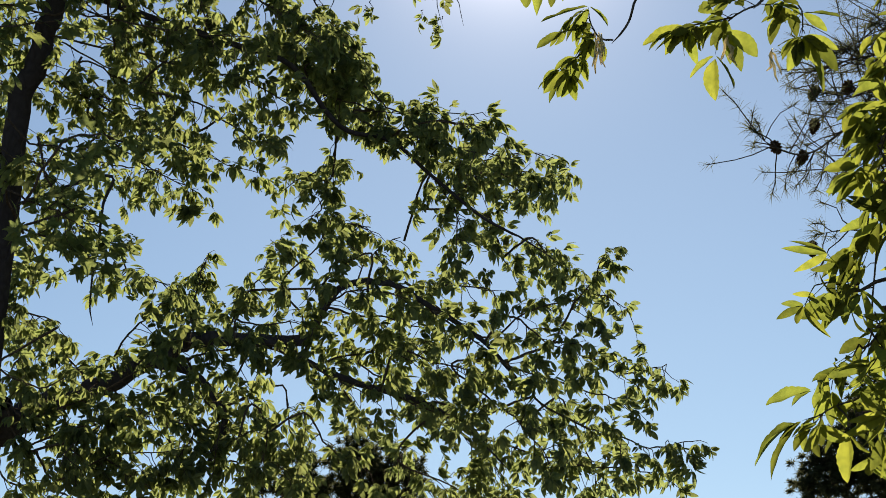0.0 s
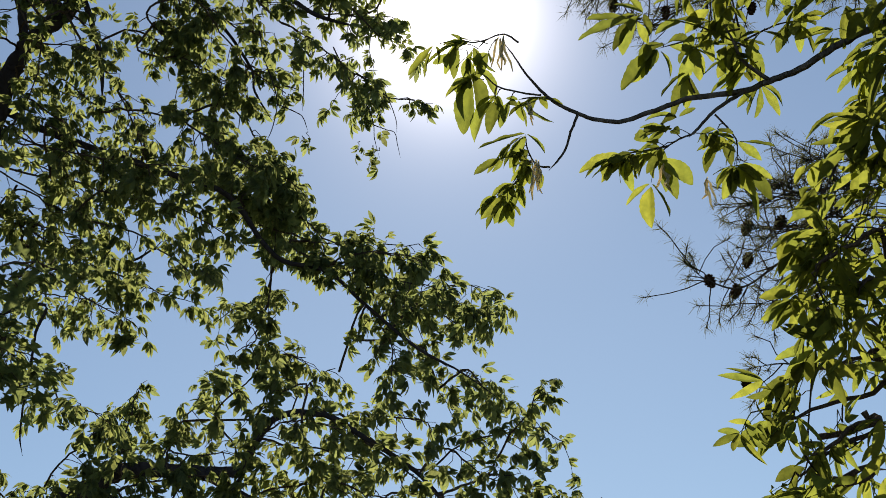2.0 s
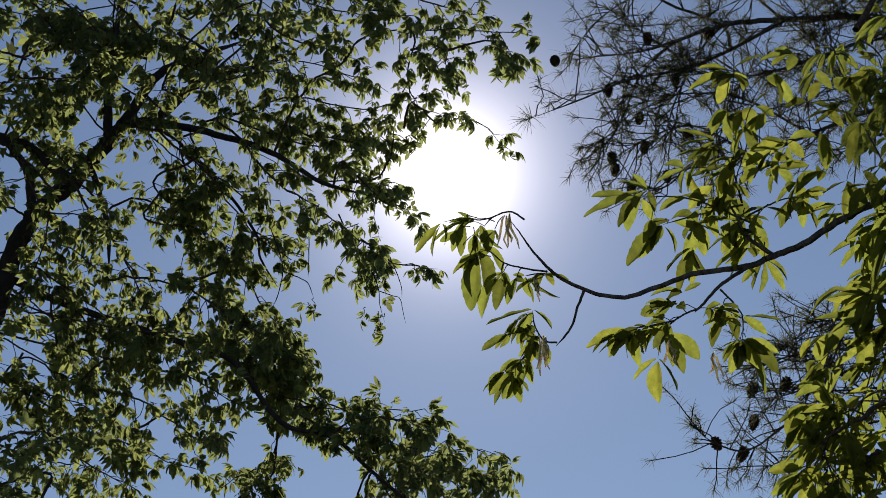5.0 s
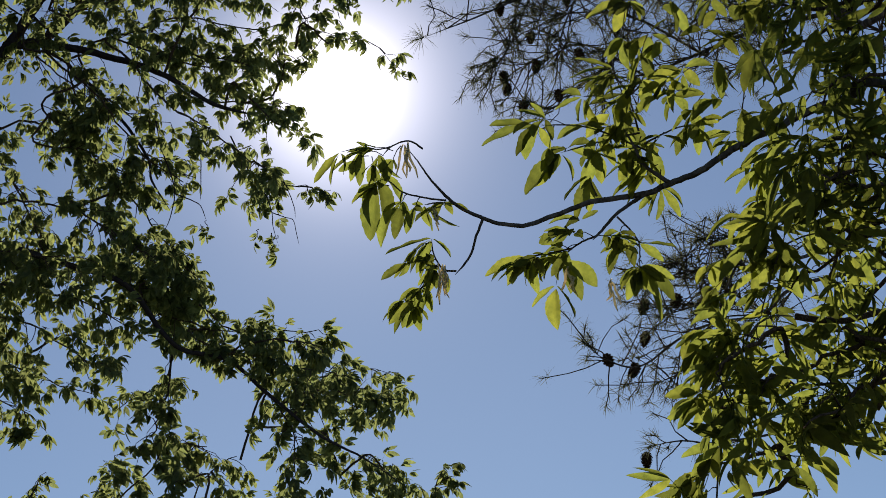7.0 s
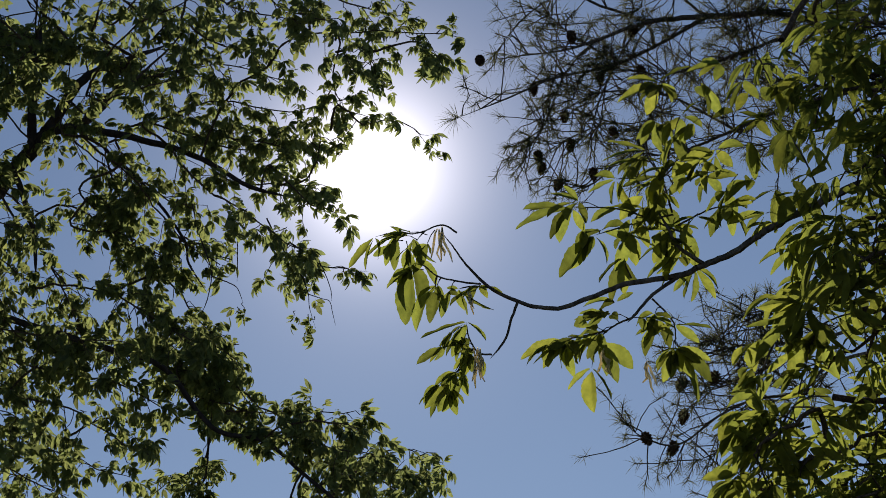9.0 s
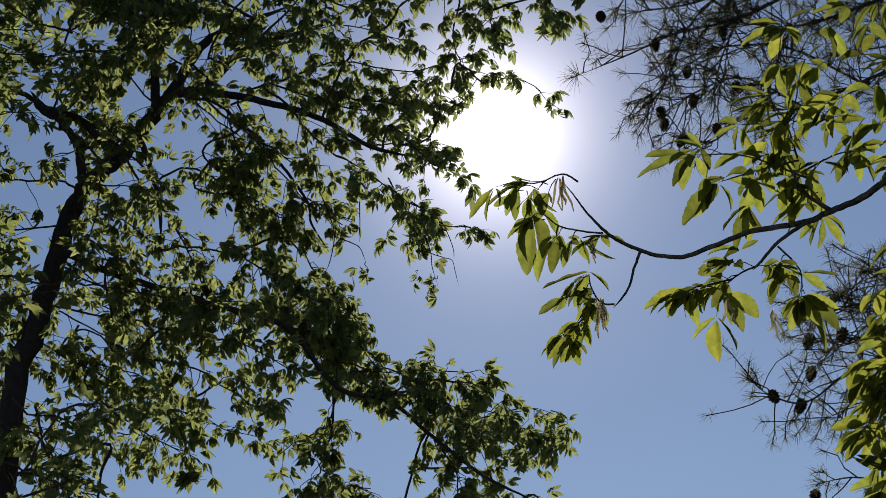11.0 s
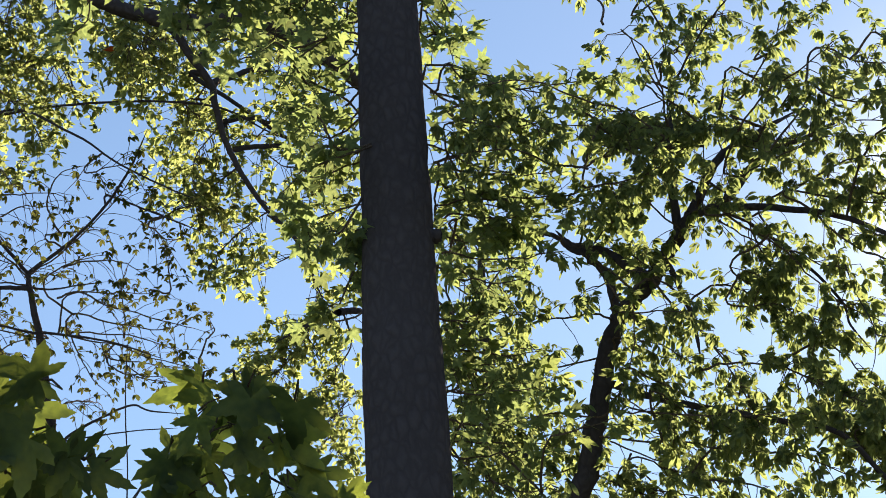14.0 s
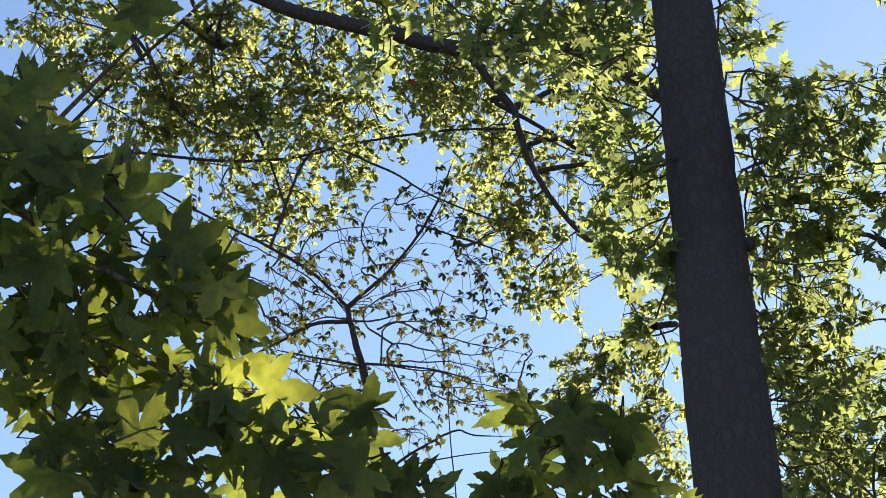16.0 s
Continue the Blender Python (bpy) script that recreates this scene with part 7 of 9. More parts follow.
yellow_tree.spray(0.45, 0.014, [(-6.15, 8.25, 9.86), (-6.35, 8.24, 10.15), (-6.09, 8.42, 10.36), (-5.93, 8.74, 10.35)], bare=0.32, leaves=4)
yellow_tree.spray(0.45, 0.014, [(-5.63, 8.37, 9.79), (-5.61, 8.42, 9.93), (-5.54, 8.87, 10.26), (-5.46, 9.38, 10.52)], bare=0.12, leaves=4)
yellow_tree.spray(0.45, 0.014, [(-4.90, 8.85, 9.67), (-4.97, 8.99, 10.03), (-4.79, 9.32, 10.18), (-4.54, 9.72, 10.39)], bare=0.30, leaves=4)
yellow_tree.spray(0.45, 0.014, [(-4.23, 9.30, 9.28), (-4.21, 8.88, 9.42), (-4.05, 8.94, 9.16), (-3.92, 8.97, 9.03)], bare=0.47, leaves=4)
yellow_tree.spray(0.45, 0.014, [(-6.42, 7.76, 9.26), (-6.25, 7.78, 9.27), (-6.05, 7.83, 8.90), (-5.67, 7.86, 8.63)], bare=0.16, leaves=4)
yellow_tree.spray(0.45, 0.014, [(-6.64, 7.75, 9.07), (-6.66, 7.79, 9.12), (-6.76, 8.20, 9.23), (-6.77, 8.58, 9.41)], bare=0.08, leaves=4)
yellow_tree.spray(0.45, 0.014, [(-5.95, 8.32, 8.84), (-6.00, 8.33, 8.95), (-5.76, 8.37, 8.57), (-5.80, 8.29, 8.45)], bare=0.17, leaves=4)
yellow_tree.spray(0.45, 0.014, [(-4.77, 9.29, 9.42), (-4.71, 9.25, 9.41), (-4.65, 9.50, 9.68), (-4.56, 9.86, 9.93)], bare=0.08, leaves=4)
yellow_tree.spray(0.45, 0.014, [(-5.03, 9.63, 9.10), (-4.99, 9.90, 9.24), (-4.90, 10.22, 9.24), (-4.72, 10.51, 9.34)], bare=0.31, leaves=4)
yellow_tree.spray(0.45, 0.014, [(-4.46, 10.07, 7.88), (-4.47, 10.23, 7.69), (-4.68, 10.29, 7.53), (-4.83, 10.33, 7.43)], bare=0.34, leaves=4)
yellow_tree.spray(0.45, 0.014, [(-4.70, 10.30, 7.52), (-4.69, 10.76, 7.65), (-4.70, 10.36, 7.23), (-4.54, 10.14, 6.90)], bare=0.32, leaves=4)
yellow_tree.spray(0.45, 0.014, [(-6.97, 7.61, 9.84), (-6.95, 7.54, 9.89), (-6.85, 7.68, 9.60), (-6.75, 7.82, 9.36)], bare=0.13, leaves=4)
yellow_tree.spray(0.45, 0.014, [(-4.93, 8.90, 9.80), (-5.01, 8.90, 9.79), (-5.27, 9.23, 9.63), (-5.43, 9.34, 9.57)], bare=0.12, leaves=4)
red_leaf = part("leaf", mesh_of("leaf", SIMPLE[2][0] * 0.13, SIMPLE[2][1], LEAF_RED), yellow_tree.ob, "curled red-brown dead leaf")
red_leaf.matrix_basis = Matrix.Translation(Vector((-5.15, 8.20, 9.02)) - yellow_tree.ob.location) @ Euler((-2.2, 0.3, 0.2)).to_matrix().to_4x4()
yellow_tree.done()

# ---------------------------------------------------------------- the thin sparse tree
sparse_tree = Tree("sparse_tree", (-6.01, 8.99, 0), "thin young tree with crooked bare twigs and few small leaves", FEW, 0.042, LEAF_SPARSE, BARK_DARK, BARK_TWIG, 7, pieces=300)
sparse_tree.limb(0.045, 0.016, [(-6.01, 8.99, -0.05), (-5.96, 9.01, 2.50), (-6.01, 9.09, 6.62), (-5.94, 8.92, 6.99), (-5.89, 8.76, 7.30), (-5.88, 8.61, 7.55), (-5.86, 8.50, 7.72)], "trunk", 10)
sparse_tree.limb(0.012, 0.0048, [(-5.86, 8.50, 7.72), (-5.93, 8.25, 7.85), (-6.06, 7.95, 7.94), (-6.23, 7.60, 8.02), (-6.38, 7.24, 8.10), (-6.40, 7.10, 8.17)], sides=6)
sparse_tree.limb(0.014, 0.0056, [(-5.86, 8.50, 7.72), (-5.57, 8.47, 7.83), (-5.27, 8.40, 7.98), (-5.04, 8.29, 8.12), (-4.85, 8.16, 8.27)], sides=6)
sparse_tree.limb(0.015, 0.006, [(-5.88, 8.54, 7.64), (-6.00, 8.35, 7.57), (-6.13, 8.18, 7.41), (-6.27, 7.98, 7.22)], sides=6)
sparse_tree.limb(0.009, 0.0036, [(-5.87, 8.72, 7.40), (-6.00, 8.37, 7.34), (-6.11, 8.05, 7.29)], sides=6)
sparse_tree.limb(0.009, 0.0036, [(-5.86, 8.71, 7.41), (-5.45, 8.78, 7.28), (-5.09, 8.85, 7.10)], sides=6)
sparse_tree.limb(0.01, 0.004, [(-6.06, 7.95, 7.94), (-5.74, 7.94, 8.53), (-5.35, 8.14, 8.37), (-5.12, 8.30, 8.18), (-4.82, 8.46, 7.99), (-4.70, 8.51, 7.93)], sides=6)
sparse_tree.limb(0.007, 0.0026, [(-6.17, 9.36, 6.12), (-5.95, 9.49, 6.14), (-5.74, 9.51, 6.38), (-5.66, 9.43, 6.64), (-5.59, 9.26, 7.02), (-5.52, 9.13, 7.30), (-5.44, 9.02, 7.55)])
sparse_tree.limb(0.011, 0.004, [(-6.03, 9.11, 6.79), (-5.89, 9.13, 6.91), (-5.71, 9.19, 7.01), (-5.54, 9.25, 7.08), (-5.45, 9.32, 7.05), (-5.23, 9.45, 7.03)])
sparse_tree.limb(0.006, 0.003, [(-5.98, 9.10, 6.86), (-5.79, 9.20, 6.90), (-5.54, 9.33, 6.94), (-5.30, 9.46, 6.96)])
sparse_tree.limb(0.008, 0.003, [(-5.92, 8.61, 7.69), (-5.80, 8.69, 7.69), (-5.67, 8.76, 7.72), (-5.50, 8.85, 7.75)])
sparse_tree.limb(0.004, 0.002, [(-5.52, 9.13, 7.30), (-5.44, 9.21, 7.24), (-5.28, 9.29, 7.25), (-5.12, 9.36, 7.30)])
sparse_tree.limb(0.008, 0.0032, [(-6.00, 8.35, 7.57), (-6.11, 8.39, 7.63), (-6.00, 8.20, 7.60), (-5.92, 8.00, 7.56)], sides=6)
sparse_tree.limb(0.008, 0.0032, [(-5.27, 8.40, 7.98), (-5.33, 8.53, 8.15), (-5.05, 8.56, 7.97), (-4.75, 8.59, 7.77)], sides=6)
sparse_tree.spray(0.36, 0.07, [(-5.86, 8.50, 7.72), (-6.07, 8.82, 7.94), (-6.19, 8.61, 8.12), (-6.37, 8.36, 8.27), (-6.61, 8.07, 8.41), (-6.79, 7.82, 8.54)], bare=0.24, leaves=2)
sparse_tree.spray(0.36, 0.07, [(-6.07, 8.82, 7.94), (-6.09, 8.84, 7.96), (-5.71, 8.69, 7.99), (-5.32, 8.48, 8.04), (-5.02, 8.25, 8.09)], leaves=2)
sparse_tree.spray(0.36, 0.07, [(-5.88, 8.54, 7.64), (-5.93, 8.61, 7.70), (-6.07, 8.45, 7.64), (-6.23, 8.32, 7.51), (-6.41, 8.16, 7.35)], bare=0.12, leaves=2)
sparse_tree.spray(0.36, 0.07, [(-5.87, 8.72, 7.40), (-6.01, 8.94, 7.54), (-6.09, 8.49, 7.42), (-6.14, 8.09, 7.31)], bare=0.25, leaves=2)
sparse_tree.spray(0.36, 0.07, [(-6.01, 8.94, 7.54), (-6.04, 8.98, 7.59), (-5.73, 9.24, 7.57), (-5.46, 9.49, 7.50), (-5.26, 9.65, 7.47)], bare=0.06, leaves=2)
sparse_tree.spray(0.36, 0.07, [(-5.97, 9.04, 7.59), (-5.87, 8.99, 7.81), (-5.64, 9.09, 7.83), (-5.40, 9.20, 7.84)], bare=0.33, leaves=2)
sparse_tree.spray(0.36, 0.07, [(-5.71, 8.74, 7.36), (-5.65, 8.71, 7.48), (-5.52, 9.03, 7.55), (-5.38, 9.36, 7.62), (-5.25, 9.52, 7.78)], bare=0.12, leaves=2)
sparse_tree.spray(0.36, 0.07, [(-5.85, 9.14, 7.58), (-5.88, 9.20, 7.66), (-5.58, 9.27, 7.60), (-5.23, 9.37, 7.46)], bare=0.13, leaves=2)
sparse_tree.spray(0.36, 0.07, [(-5.70, 9.27, 7.56), (-5.79, 9.32, 7.52), (-5.77, 9.80, 7.69), (-5.74, 10.28, 7.85)], bare=0.10, leaves=2)
sparse_tree.spray(0.36, 0.07, [(-5.65, 8.71, 7.48), (-5.65, 8.34, 7.51), (-5.52, 8.46, 7.69), (-5.40, 8.60, 7.80)], bare=0.44, leaves=2)
sparse_tree.spray(0.36, 0.07, [(-6.19, 8.35, 7.54), (-6.40, 8.36, 7.77), (-6.47, 8.88, 7.92), (-6.53, 9.35, 8.02)], bare=0.23, leaves=2)
sparse_tree.spray(0.36, 0.07, [(-5.98, 8.14, 7.88), (-6.04, 8.28, 8.15), (-5.71, 8.11, 8.03), (-5.35, 7.95, 7.84)], bare=0.27, leaves=2)
sparse_tree.spray(0.36, 0.07, [(-6.02, 7.95, 8.02), (-6.18, 7.99, 8.08), (-6.02, 8.14, 8.03), (-5.94, 8.26, 7.94)], bare=0.30, leaves=2)
sparse_tree.spray(0.36, 0.07, [(-5.12, 8.55, 8.01), (-5.12, 8.75, 8.02), (-5.16, 9.19, 8.36), (-5.21, 9.57, 8.54)], bare=0.16, leaves=2)
sparse_tree.spray(0.36, 0.07, [(-5.21, 8.24, 8.25), (-5.35, 8.27, 8.19), (-5.09, 8.11, 8.08), (-4.85, 7.98, 7.96)], bare=0.20, leaves=2)
sparse_tree.spray(0.36, 0.07, [(-5.90, 8.35, 7.80), (-5.93, 8.37, 7.87), (-6.09, 8.34, 8.07), (-6.25, 8.32, 8.16)], bare=0.15, leaves=2)
sparse_tree.spray(0.36, 0.07, [(-5.62, 9.26, 7.61), (-5.63, 9.31, 7.63), (-5.61, 9.26, 7.94), (-5.56, 9.26, 8.10)], bare=0.11, leaves=2)
sparse_tree.spray(0.36, 0.07, [(-5.65, 8.52, 7.50), (-5.53, 8.53, 7.52), (-5.50, 8.87, 7.59), (-5.43, 9.24, 7.70), (-5.35, 9.61, 7.81)], bare=0.10, leaves=2)
sparse_tree.spray(0.36, 0.07, [(-5.34, 8.51, 8.15), (-5.20, 8.83, 8.16), (-5.06, 9.14, 8.17)], leaves=2)
sparse_tree.spray(0.36, 0.07, [(-5.96, 8.23, 7.96), (-5.91, 8.22, 7.99), (-5.63, 8.07, 7.89), (-5.39, 7.96, 7.75)], bare=0.08, leaves=2)
sparse_tree.spray(0.36, 0.07, [(-5.76, 8.71, 7.99), (-5.82, 8.58, 8.02), (-5.78, 8.92, 8.22), (-5.75, 9.15, 8.33)], bare=0.17, leaves=2)
sparse_tree.spray(0.36, 0.07, [(-5.56, 8.43, 7.64), (-5.45, 8.40, 7.63), (-5.25, 8.48, 7.61), (-5.13, 8.54, 7.56)], bare=0.24, leaves=2)
sparse_tree.spray(0.36, 0.07, [(-6.03, 8.03, 7.92), (-6.11, 8.03, 7.84), (-5.81, 7.97, 7.54), (-5.51, 7.90, 7.33)], bare=0.13, leaves=2)
sparse_tree.spray(0.36, 0.07, [(-4.98, 8.57, 7.92), (-5.04, 8.54, 7.85), (-5.18, 8.99, 8.05), (-5.26, 9.35, 8.30)], bare=0.09, leaves=2)
sparse_tree.spray(0.36, 0.07, [(-5.80, 8.75, 8.12), (-5.84, 8.62, 8.30), (-5.68, 8.51, 8.36), (-5.49, 8.48, 8.35)], bare=0.37, leaves=2)
sparse_tree.spray(0.36, 0.07, [(-6.40, 8.36, 7.77), (-6.44, 8.23, 7.97), (-6.07, 8.09, 7.69), (-5.70, 7.93, 7.33)], bare=0.19, leaves=2)
sparse_tree.spray(0.36, 0.07, [(-5.79, 9.32, 7.52), (-5.78, 9.31, 7.43), (-5.63, 9.48, 7.38), (-5.46, 9.62, 7.39)], bare=0.17, leaves=2)
sparse_tree.spray(0.36, 0.07, [(-5.93, 9.08, 7.59), (-5.89, 9.02, 7.58), (-5.74, 8.98, 7.28), (-5.57, 8.96, 7.06)], bare=0.10, leaves=2)
sparse_tree.spray(0.36, 0.07, [(-5.99, 8.41, 7.35), (-6.14, 8.50, 7.18), (-5.87, 8.41, 7.22), (-5.68, 8.39, 7.19)], bare=0.34, leaves=2)
sparse_tree.spray(0.36, 0.07, [(-5.29, 9.63, 7.47), (-5.22, 9.59, 7.63), (-5.11, 9.51, 7.65), (-5.10, 9.45, 7.66)], bare=0.48, leaves=2)
sparse_tree.spray(0.36, 0.07, [(-5.94, 8.92, 6.99), (-5.83, 8.98, 7.02), (-6.00, 9.52, 7.28), (-6.09, 9.80, 7.40)], bare=0.12, leaves=2)
sparse_tree.spray(0.36, 0.07, [(-5.40, 9.20, 7.84), (-5.33, 9.29, 7.86), (-5.26, 9.11, 7.92), (-5.23, 9.00, 7.94)], bare=0.28, leaves=2)
sparse_tree.spray(0.36, 0.07, [(-6.41, 8.16, 7.35), (-6.32, 8.16, 7.33), (-6.30, 8.53, 7.45), (-6.32, 8.94, 7.47)], bare=0.10, leaves=2)
sparse_tree.spray(0.36, 0.07, [(-5.98, 7.95, 8.09), (-5.73, 7.72, 8.10), (-5.59, 7.77, 7.92), (-5.49, 7.80, 7.82)], bare=0.48, leaves=2)
sparse_tree.done()

# ---------------------------------------------------------------- low boughs of a near tree with broad star leaves
broad_tree = Tree("broad_leaf_tree", (-3.6, 2.9, 0), "young tree with broad dark green star leaves overhead", BROAD, 0.08, LEAF_BIG, BARK_GREY, BARK_TWIG, 8, droop=0.3, pieces=300, upright=0.2)
broad_tree.limb(0.07, 0.03, [(-3.6, 2.9, -0.05), (-3.55, 2.9, 1.5), (-3.4, 2.95, 3.0), (-3.3, 3.0, 4.6)], "trunk", 12)
OUT = np.array([-0.50, 0.70, 0.51])              # the way the sheets of leaves turn their upper sides
ACROSS = np.array([0.81, 0.58, 0.0])
DOWN = np.cross(OUT, ACROSS)


def leaf_sheet(x, y, z, r, layers, thick):
    """A hanging mass of broad leaves on thin shoots: tips mostly outwards and down, faces to the light, some edge-on."""
    rng, c = broad_tree.rng, np.array([x, y, z]) - broad_tree.foot
    for i in range(int(layers * (r / 0.06) ** 2) + 2):
        far, a = r * math.sqrt(rng.random()), rng.uniform(0, 2 * math.pi)
        flat = ACROSS * math.cos(a) * far + DOWN * math.sin(a) * far
        p = c + flat + OUT * rng.uniform(-0.07, thick)
        fwd = flat / r * 0.7 + DOWN * rng.uniform(-0.1, 0.9) + ACROSS * rng.normal(0.25, 0.6) + OUT * rng.normal(0, 0.3)
        fwd /= np.linalg.norm(fwd)
        scale = rng.uniform(0.7, 1.25)
        foot = p - fwd * broad_tree.size * scale * 0.9
        root = c + OUT * 0.1 + (foot - c) * rng.uniform(0.2, 0.5)
        broad_tree.twigs.add(*tube([root, 0.5 * (root + foot) + rng.normal(0, 0.01, 3), foot], (0.0025, 0.002, 0.0015), 4))
        broad_tree.put_leaf(foot, fwd, scale, tuple(OUT + rng.normal(0, 0.22, 3)), 0.3)


def leaf_bough(start, sheets, layers, thick, stem=0.009):
    """A limb from the trunk that runs behind its masses of leaves."""
    ends = [sheets[0], sheets[-1]] if len(sheets) > 1 else sheets
    broad_tree.limb(stem, stem * 0.4, start + [tuple(np.array(q[:3]) + OUT * 0.2) for q in ends], sides=7)
    for q in sheets:
        leaf_sheet(*q, layers, thick)


leaf_bough([(-3.33, 2.98, 4.20)], [(-1.79, 1.57, 3.33, 0.08), (-1.73, 1.62, 3.35, 0.07), (-1.82, 1.63, 3.24, 0.09), (-1.72, 1.69, 3.29, 0.09), (-1.67, 1.75, 3.27, 0.07), (-1.78, 1.72, 3.19, 0.1), (-1.70, 1.80, 3.19, 0.1), (-1.64, 1.87, 3.16, 0.07)], 3.1, 0.4)
leaf_bough([(-3.37, 2.96, 3.40)], [(-1.87, 1.68, 3.12, 0.1), (-1.83, 1.76, 3.09, 0.09), (-1.77, 1.82, 3.08, 0.1), (-1.69, 1.90, 3.07, 0.09), (-1.63, 1.94, 3.09, 0.07), (-1.58, 1.90, 3.14, 0.045), (-1.57, 1.95, 3.10, 0.05), (-1.57, 1.98, 3.05, 0.03)], 3.1, 0.4)
leaf_bough([(-3.40, 2.95, 3.00)], [(-1.90, 1.75, 3.01, 0.08), (-1.84, 1.82, 2.99, 0.07), (-1.77, 1.90, 2.99, 0.09), (-1.68, 1.97, 2.99, 0.07), (-1.80, 1.92, 2.92, 0.06), (-1.73, 1.98, 2.91, 0.08), (-1.65, 2.04, 2.93, 0.06), (-1.59, 2.08, 2.94, 0.05)], 2.4, 0.3, 0.004)
leaf_bough([(-1.78, 2.10, 3.01)], [(-1.68, 2.05, 2.87, 0.07), (-1.60, 2.11, 2.87, 0.07), (-1.53, 2.12, 2.93, 0.05), (-1.51, 2.16, 2.89, 0.07), (-1.48, 2.19, 2.88, 0.04)], 1.3, 0.25, 0.004)
leaf_bough([(-3.30, 3.00, 4.50)], [(-1.55, 1.67, 3.47, 0.03)], 1.2, 0.1)
leaf_bough([(-3.42, 2.94, 2.30), (-1.70, 2.58, 2.86)], [(-1.46, 2.57, 3.00, 0.04), (-1.40, 2.56, 3.07, 0.04), (-1.40, 2.60, 3.02, 0.06), (-1.43, 2.62, 2.94, 0.07), (-1.32, 2.61, 3.06, 0.04), (-1.33, 2.65, 2.99, 0.07), (-1.36, 2.67, 2.92, 0.07), (-1.26, 2.65, 3.04, 0.05), (-1.26, 2.69, 2.97, 0.07), (-1.28, 2.71, 2.91, 0.07), (-1.22, 2.71, 2.98, 0.04), (-1.22, 2.74, 2.92, 0.05), (-1.47, 2.61, 2.93, 0.05), (-1.39, 2.56, 3.10, 0.03), (-1.32, 2.59, 3.10, 0.035), (-1.26, 2.64, 3.08, 0.035)], 1.7, 0.25, 0.004)
leaf_bough([(-3.42, 2.94, 2.80)], [(-1.84, 1.87, 2.92, 0.06), (-1.84, 1.91, 2.86, 0.05), (-1.79, 1.95, 2.87, 0.05)], 1.7, 0.3, 0.004)
leaf_bough([(-3.42, 2.94, 2.50), (-2.00, 2.06, 2.75)], [(-1.83, 1.97, 2.80, 0.07), (-1.77, 2.03, 2.80, 0.07), (-1.71, 2.08, 2.79, 0.08), (-1.64, 2.13, 2.81, 0.07), (-1.52, 2.21, 2.82, 0.06), (-1.48, 2.24, 2.81, 0.05), (-1.44, 2.28, 2.77, 0.05)], 1.2, 0.25, 0.005)
leaf_bough([(-3.42, 2.94, 2.70), (-1.93, 2.25, 3.04)], [(-1.59, 1.98, 2.99, 0.04), (-1.55, 2.03, 2.96, 0.04), (-1.61, 2.01, 2.93, 0.055), (-1.50, 2.09, 2.94, 0.045), (-1.45, 2.11, 2.95, 0.025), (-1.56, 2.07, 2.89, 0.055), (-1.50, 2.12, 2.88, 0.045), (-1.46, 2.15, 2.87, 0.04), (-1.42, 2.20, 2.84, 0.04), (-1.39, 2.23, 2.80, 0.035)], 1.2, 0.15, 0.004)
broad_tree.done()

# ---------------------------------------------------------------- hickory boughs reaching over from beside the path
hickory = Tree("hickory_tree", (2.13, 3.51, 0), "hickory with long slender boughs and pale green compound leaves", HICKORY, 0.07, LEAF_HICKORY, BARK_GREY, BARK_TWIG, 9, droop=0.3, pieces=300, upright=0.8)
hickory.limb(0.1, 0.05, [(2.13, 3.51, -0.05), (2.10, 3.52, 2.2), (2.07, 3.54, 3.7), (2.00, 3.57, 5.6)], "trunk", 14)


def hickory_catkin(at):
    h, rng = Heap(), hickory.rng
    for _ in range(3):
        k = np.linspace(0, 1, 5)[:, None]
        line = np.array(at) - hickory.foot + k * np.array([rng.uniform(-0.02, 0.02), rng.uniform(-0.02, 0.02), -rng.uniform(0.04, 0.075)]) + rng.normal(0, 0.003, (5, 3))
        h.add(*tube(line, (0.0014, 0.0024, 0.0028, 0.0024, 0.001), 5, rng, 0.6))
    part("catkin", h.mesh("catkin", CATKIN), hickory.ob, "pale dangling catkin")


hickory.limb(0.0100, 0.0024, [(2.062, 3.537, 3.173), (1.624, 3.380, 3.298), (1.017, 3.155, 3.373), (0.942, 3.180, 3.367), (0.873, 3.205, 3.361), (0.804, 3.230, 3.342), (0.729, 3.261, 3.323), (0.654, 3.293, 3.292), (0.597, 3.312, 3.280), (0.541, 3.324, 3.267), (0.453, 3.337, 3.267), (0.378, 3.355, 3.255), (0.316, 3.368, 3.242), (0.265, 3.368, 3.248), (0.228, 3.362, 3.261), (0.178, 3.355, 3.292), (0.140, 3.337, 3.330), (0.109, 3.312, 3.373), (0.090, 3.299, 3.398)], sides=8)
hickory.limb(0.0048, 0.0021, [(0.597, 3.312, 3.280), (0.547, 3.287, 3.311), (0.528, 3.261, 3.342), (0.510, 3.243, 3.373)], sides=6)
hickory.limb(0.0034, 0.0021, [(0.228, 3.362, 3.261), (0.215, 3.374, 3.236), (0.197, 3.399, 3.198), (0.165, 3.412, 3.167)], sides=6)
hickory.limb(0.0041, 0.0021, [(0.547, 3.324, 3.267), (0.491, 3.330, 3.236), (0.453, 3.343, 3.204), (0.434, 3.343, 3.186)], sides=6)
hickory.limb(0.0021, 0.0014, [(0.741, 3.312, 3.211), (0.760, 3.312, 3.217), (0.772, 3.305, 3.204)], "twig", 5)
hickory.leaf_between((0.772, 3.305, 3.204), (0.679, 3.343, 3.117))
hickory.leaf_between((0.779, 3.305, 3.204), (0.735, 3.393, 3.123))
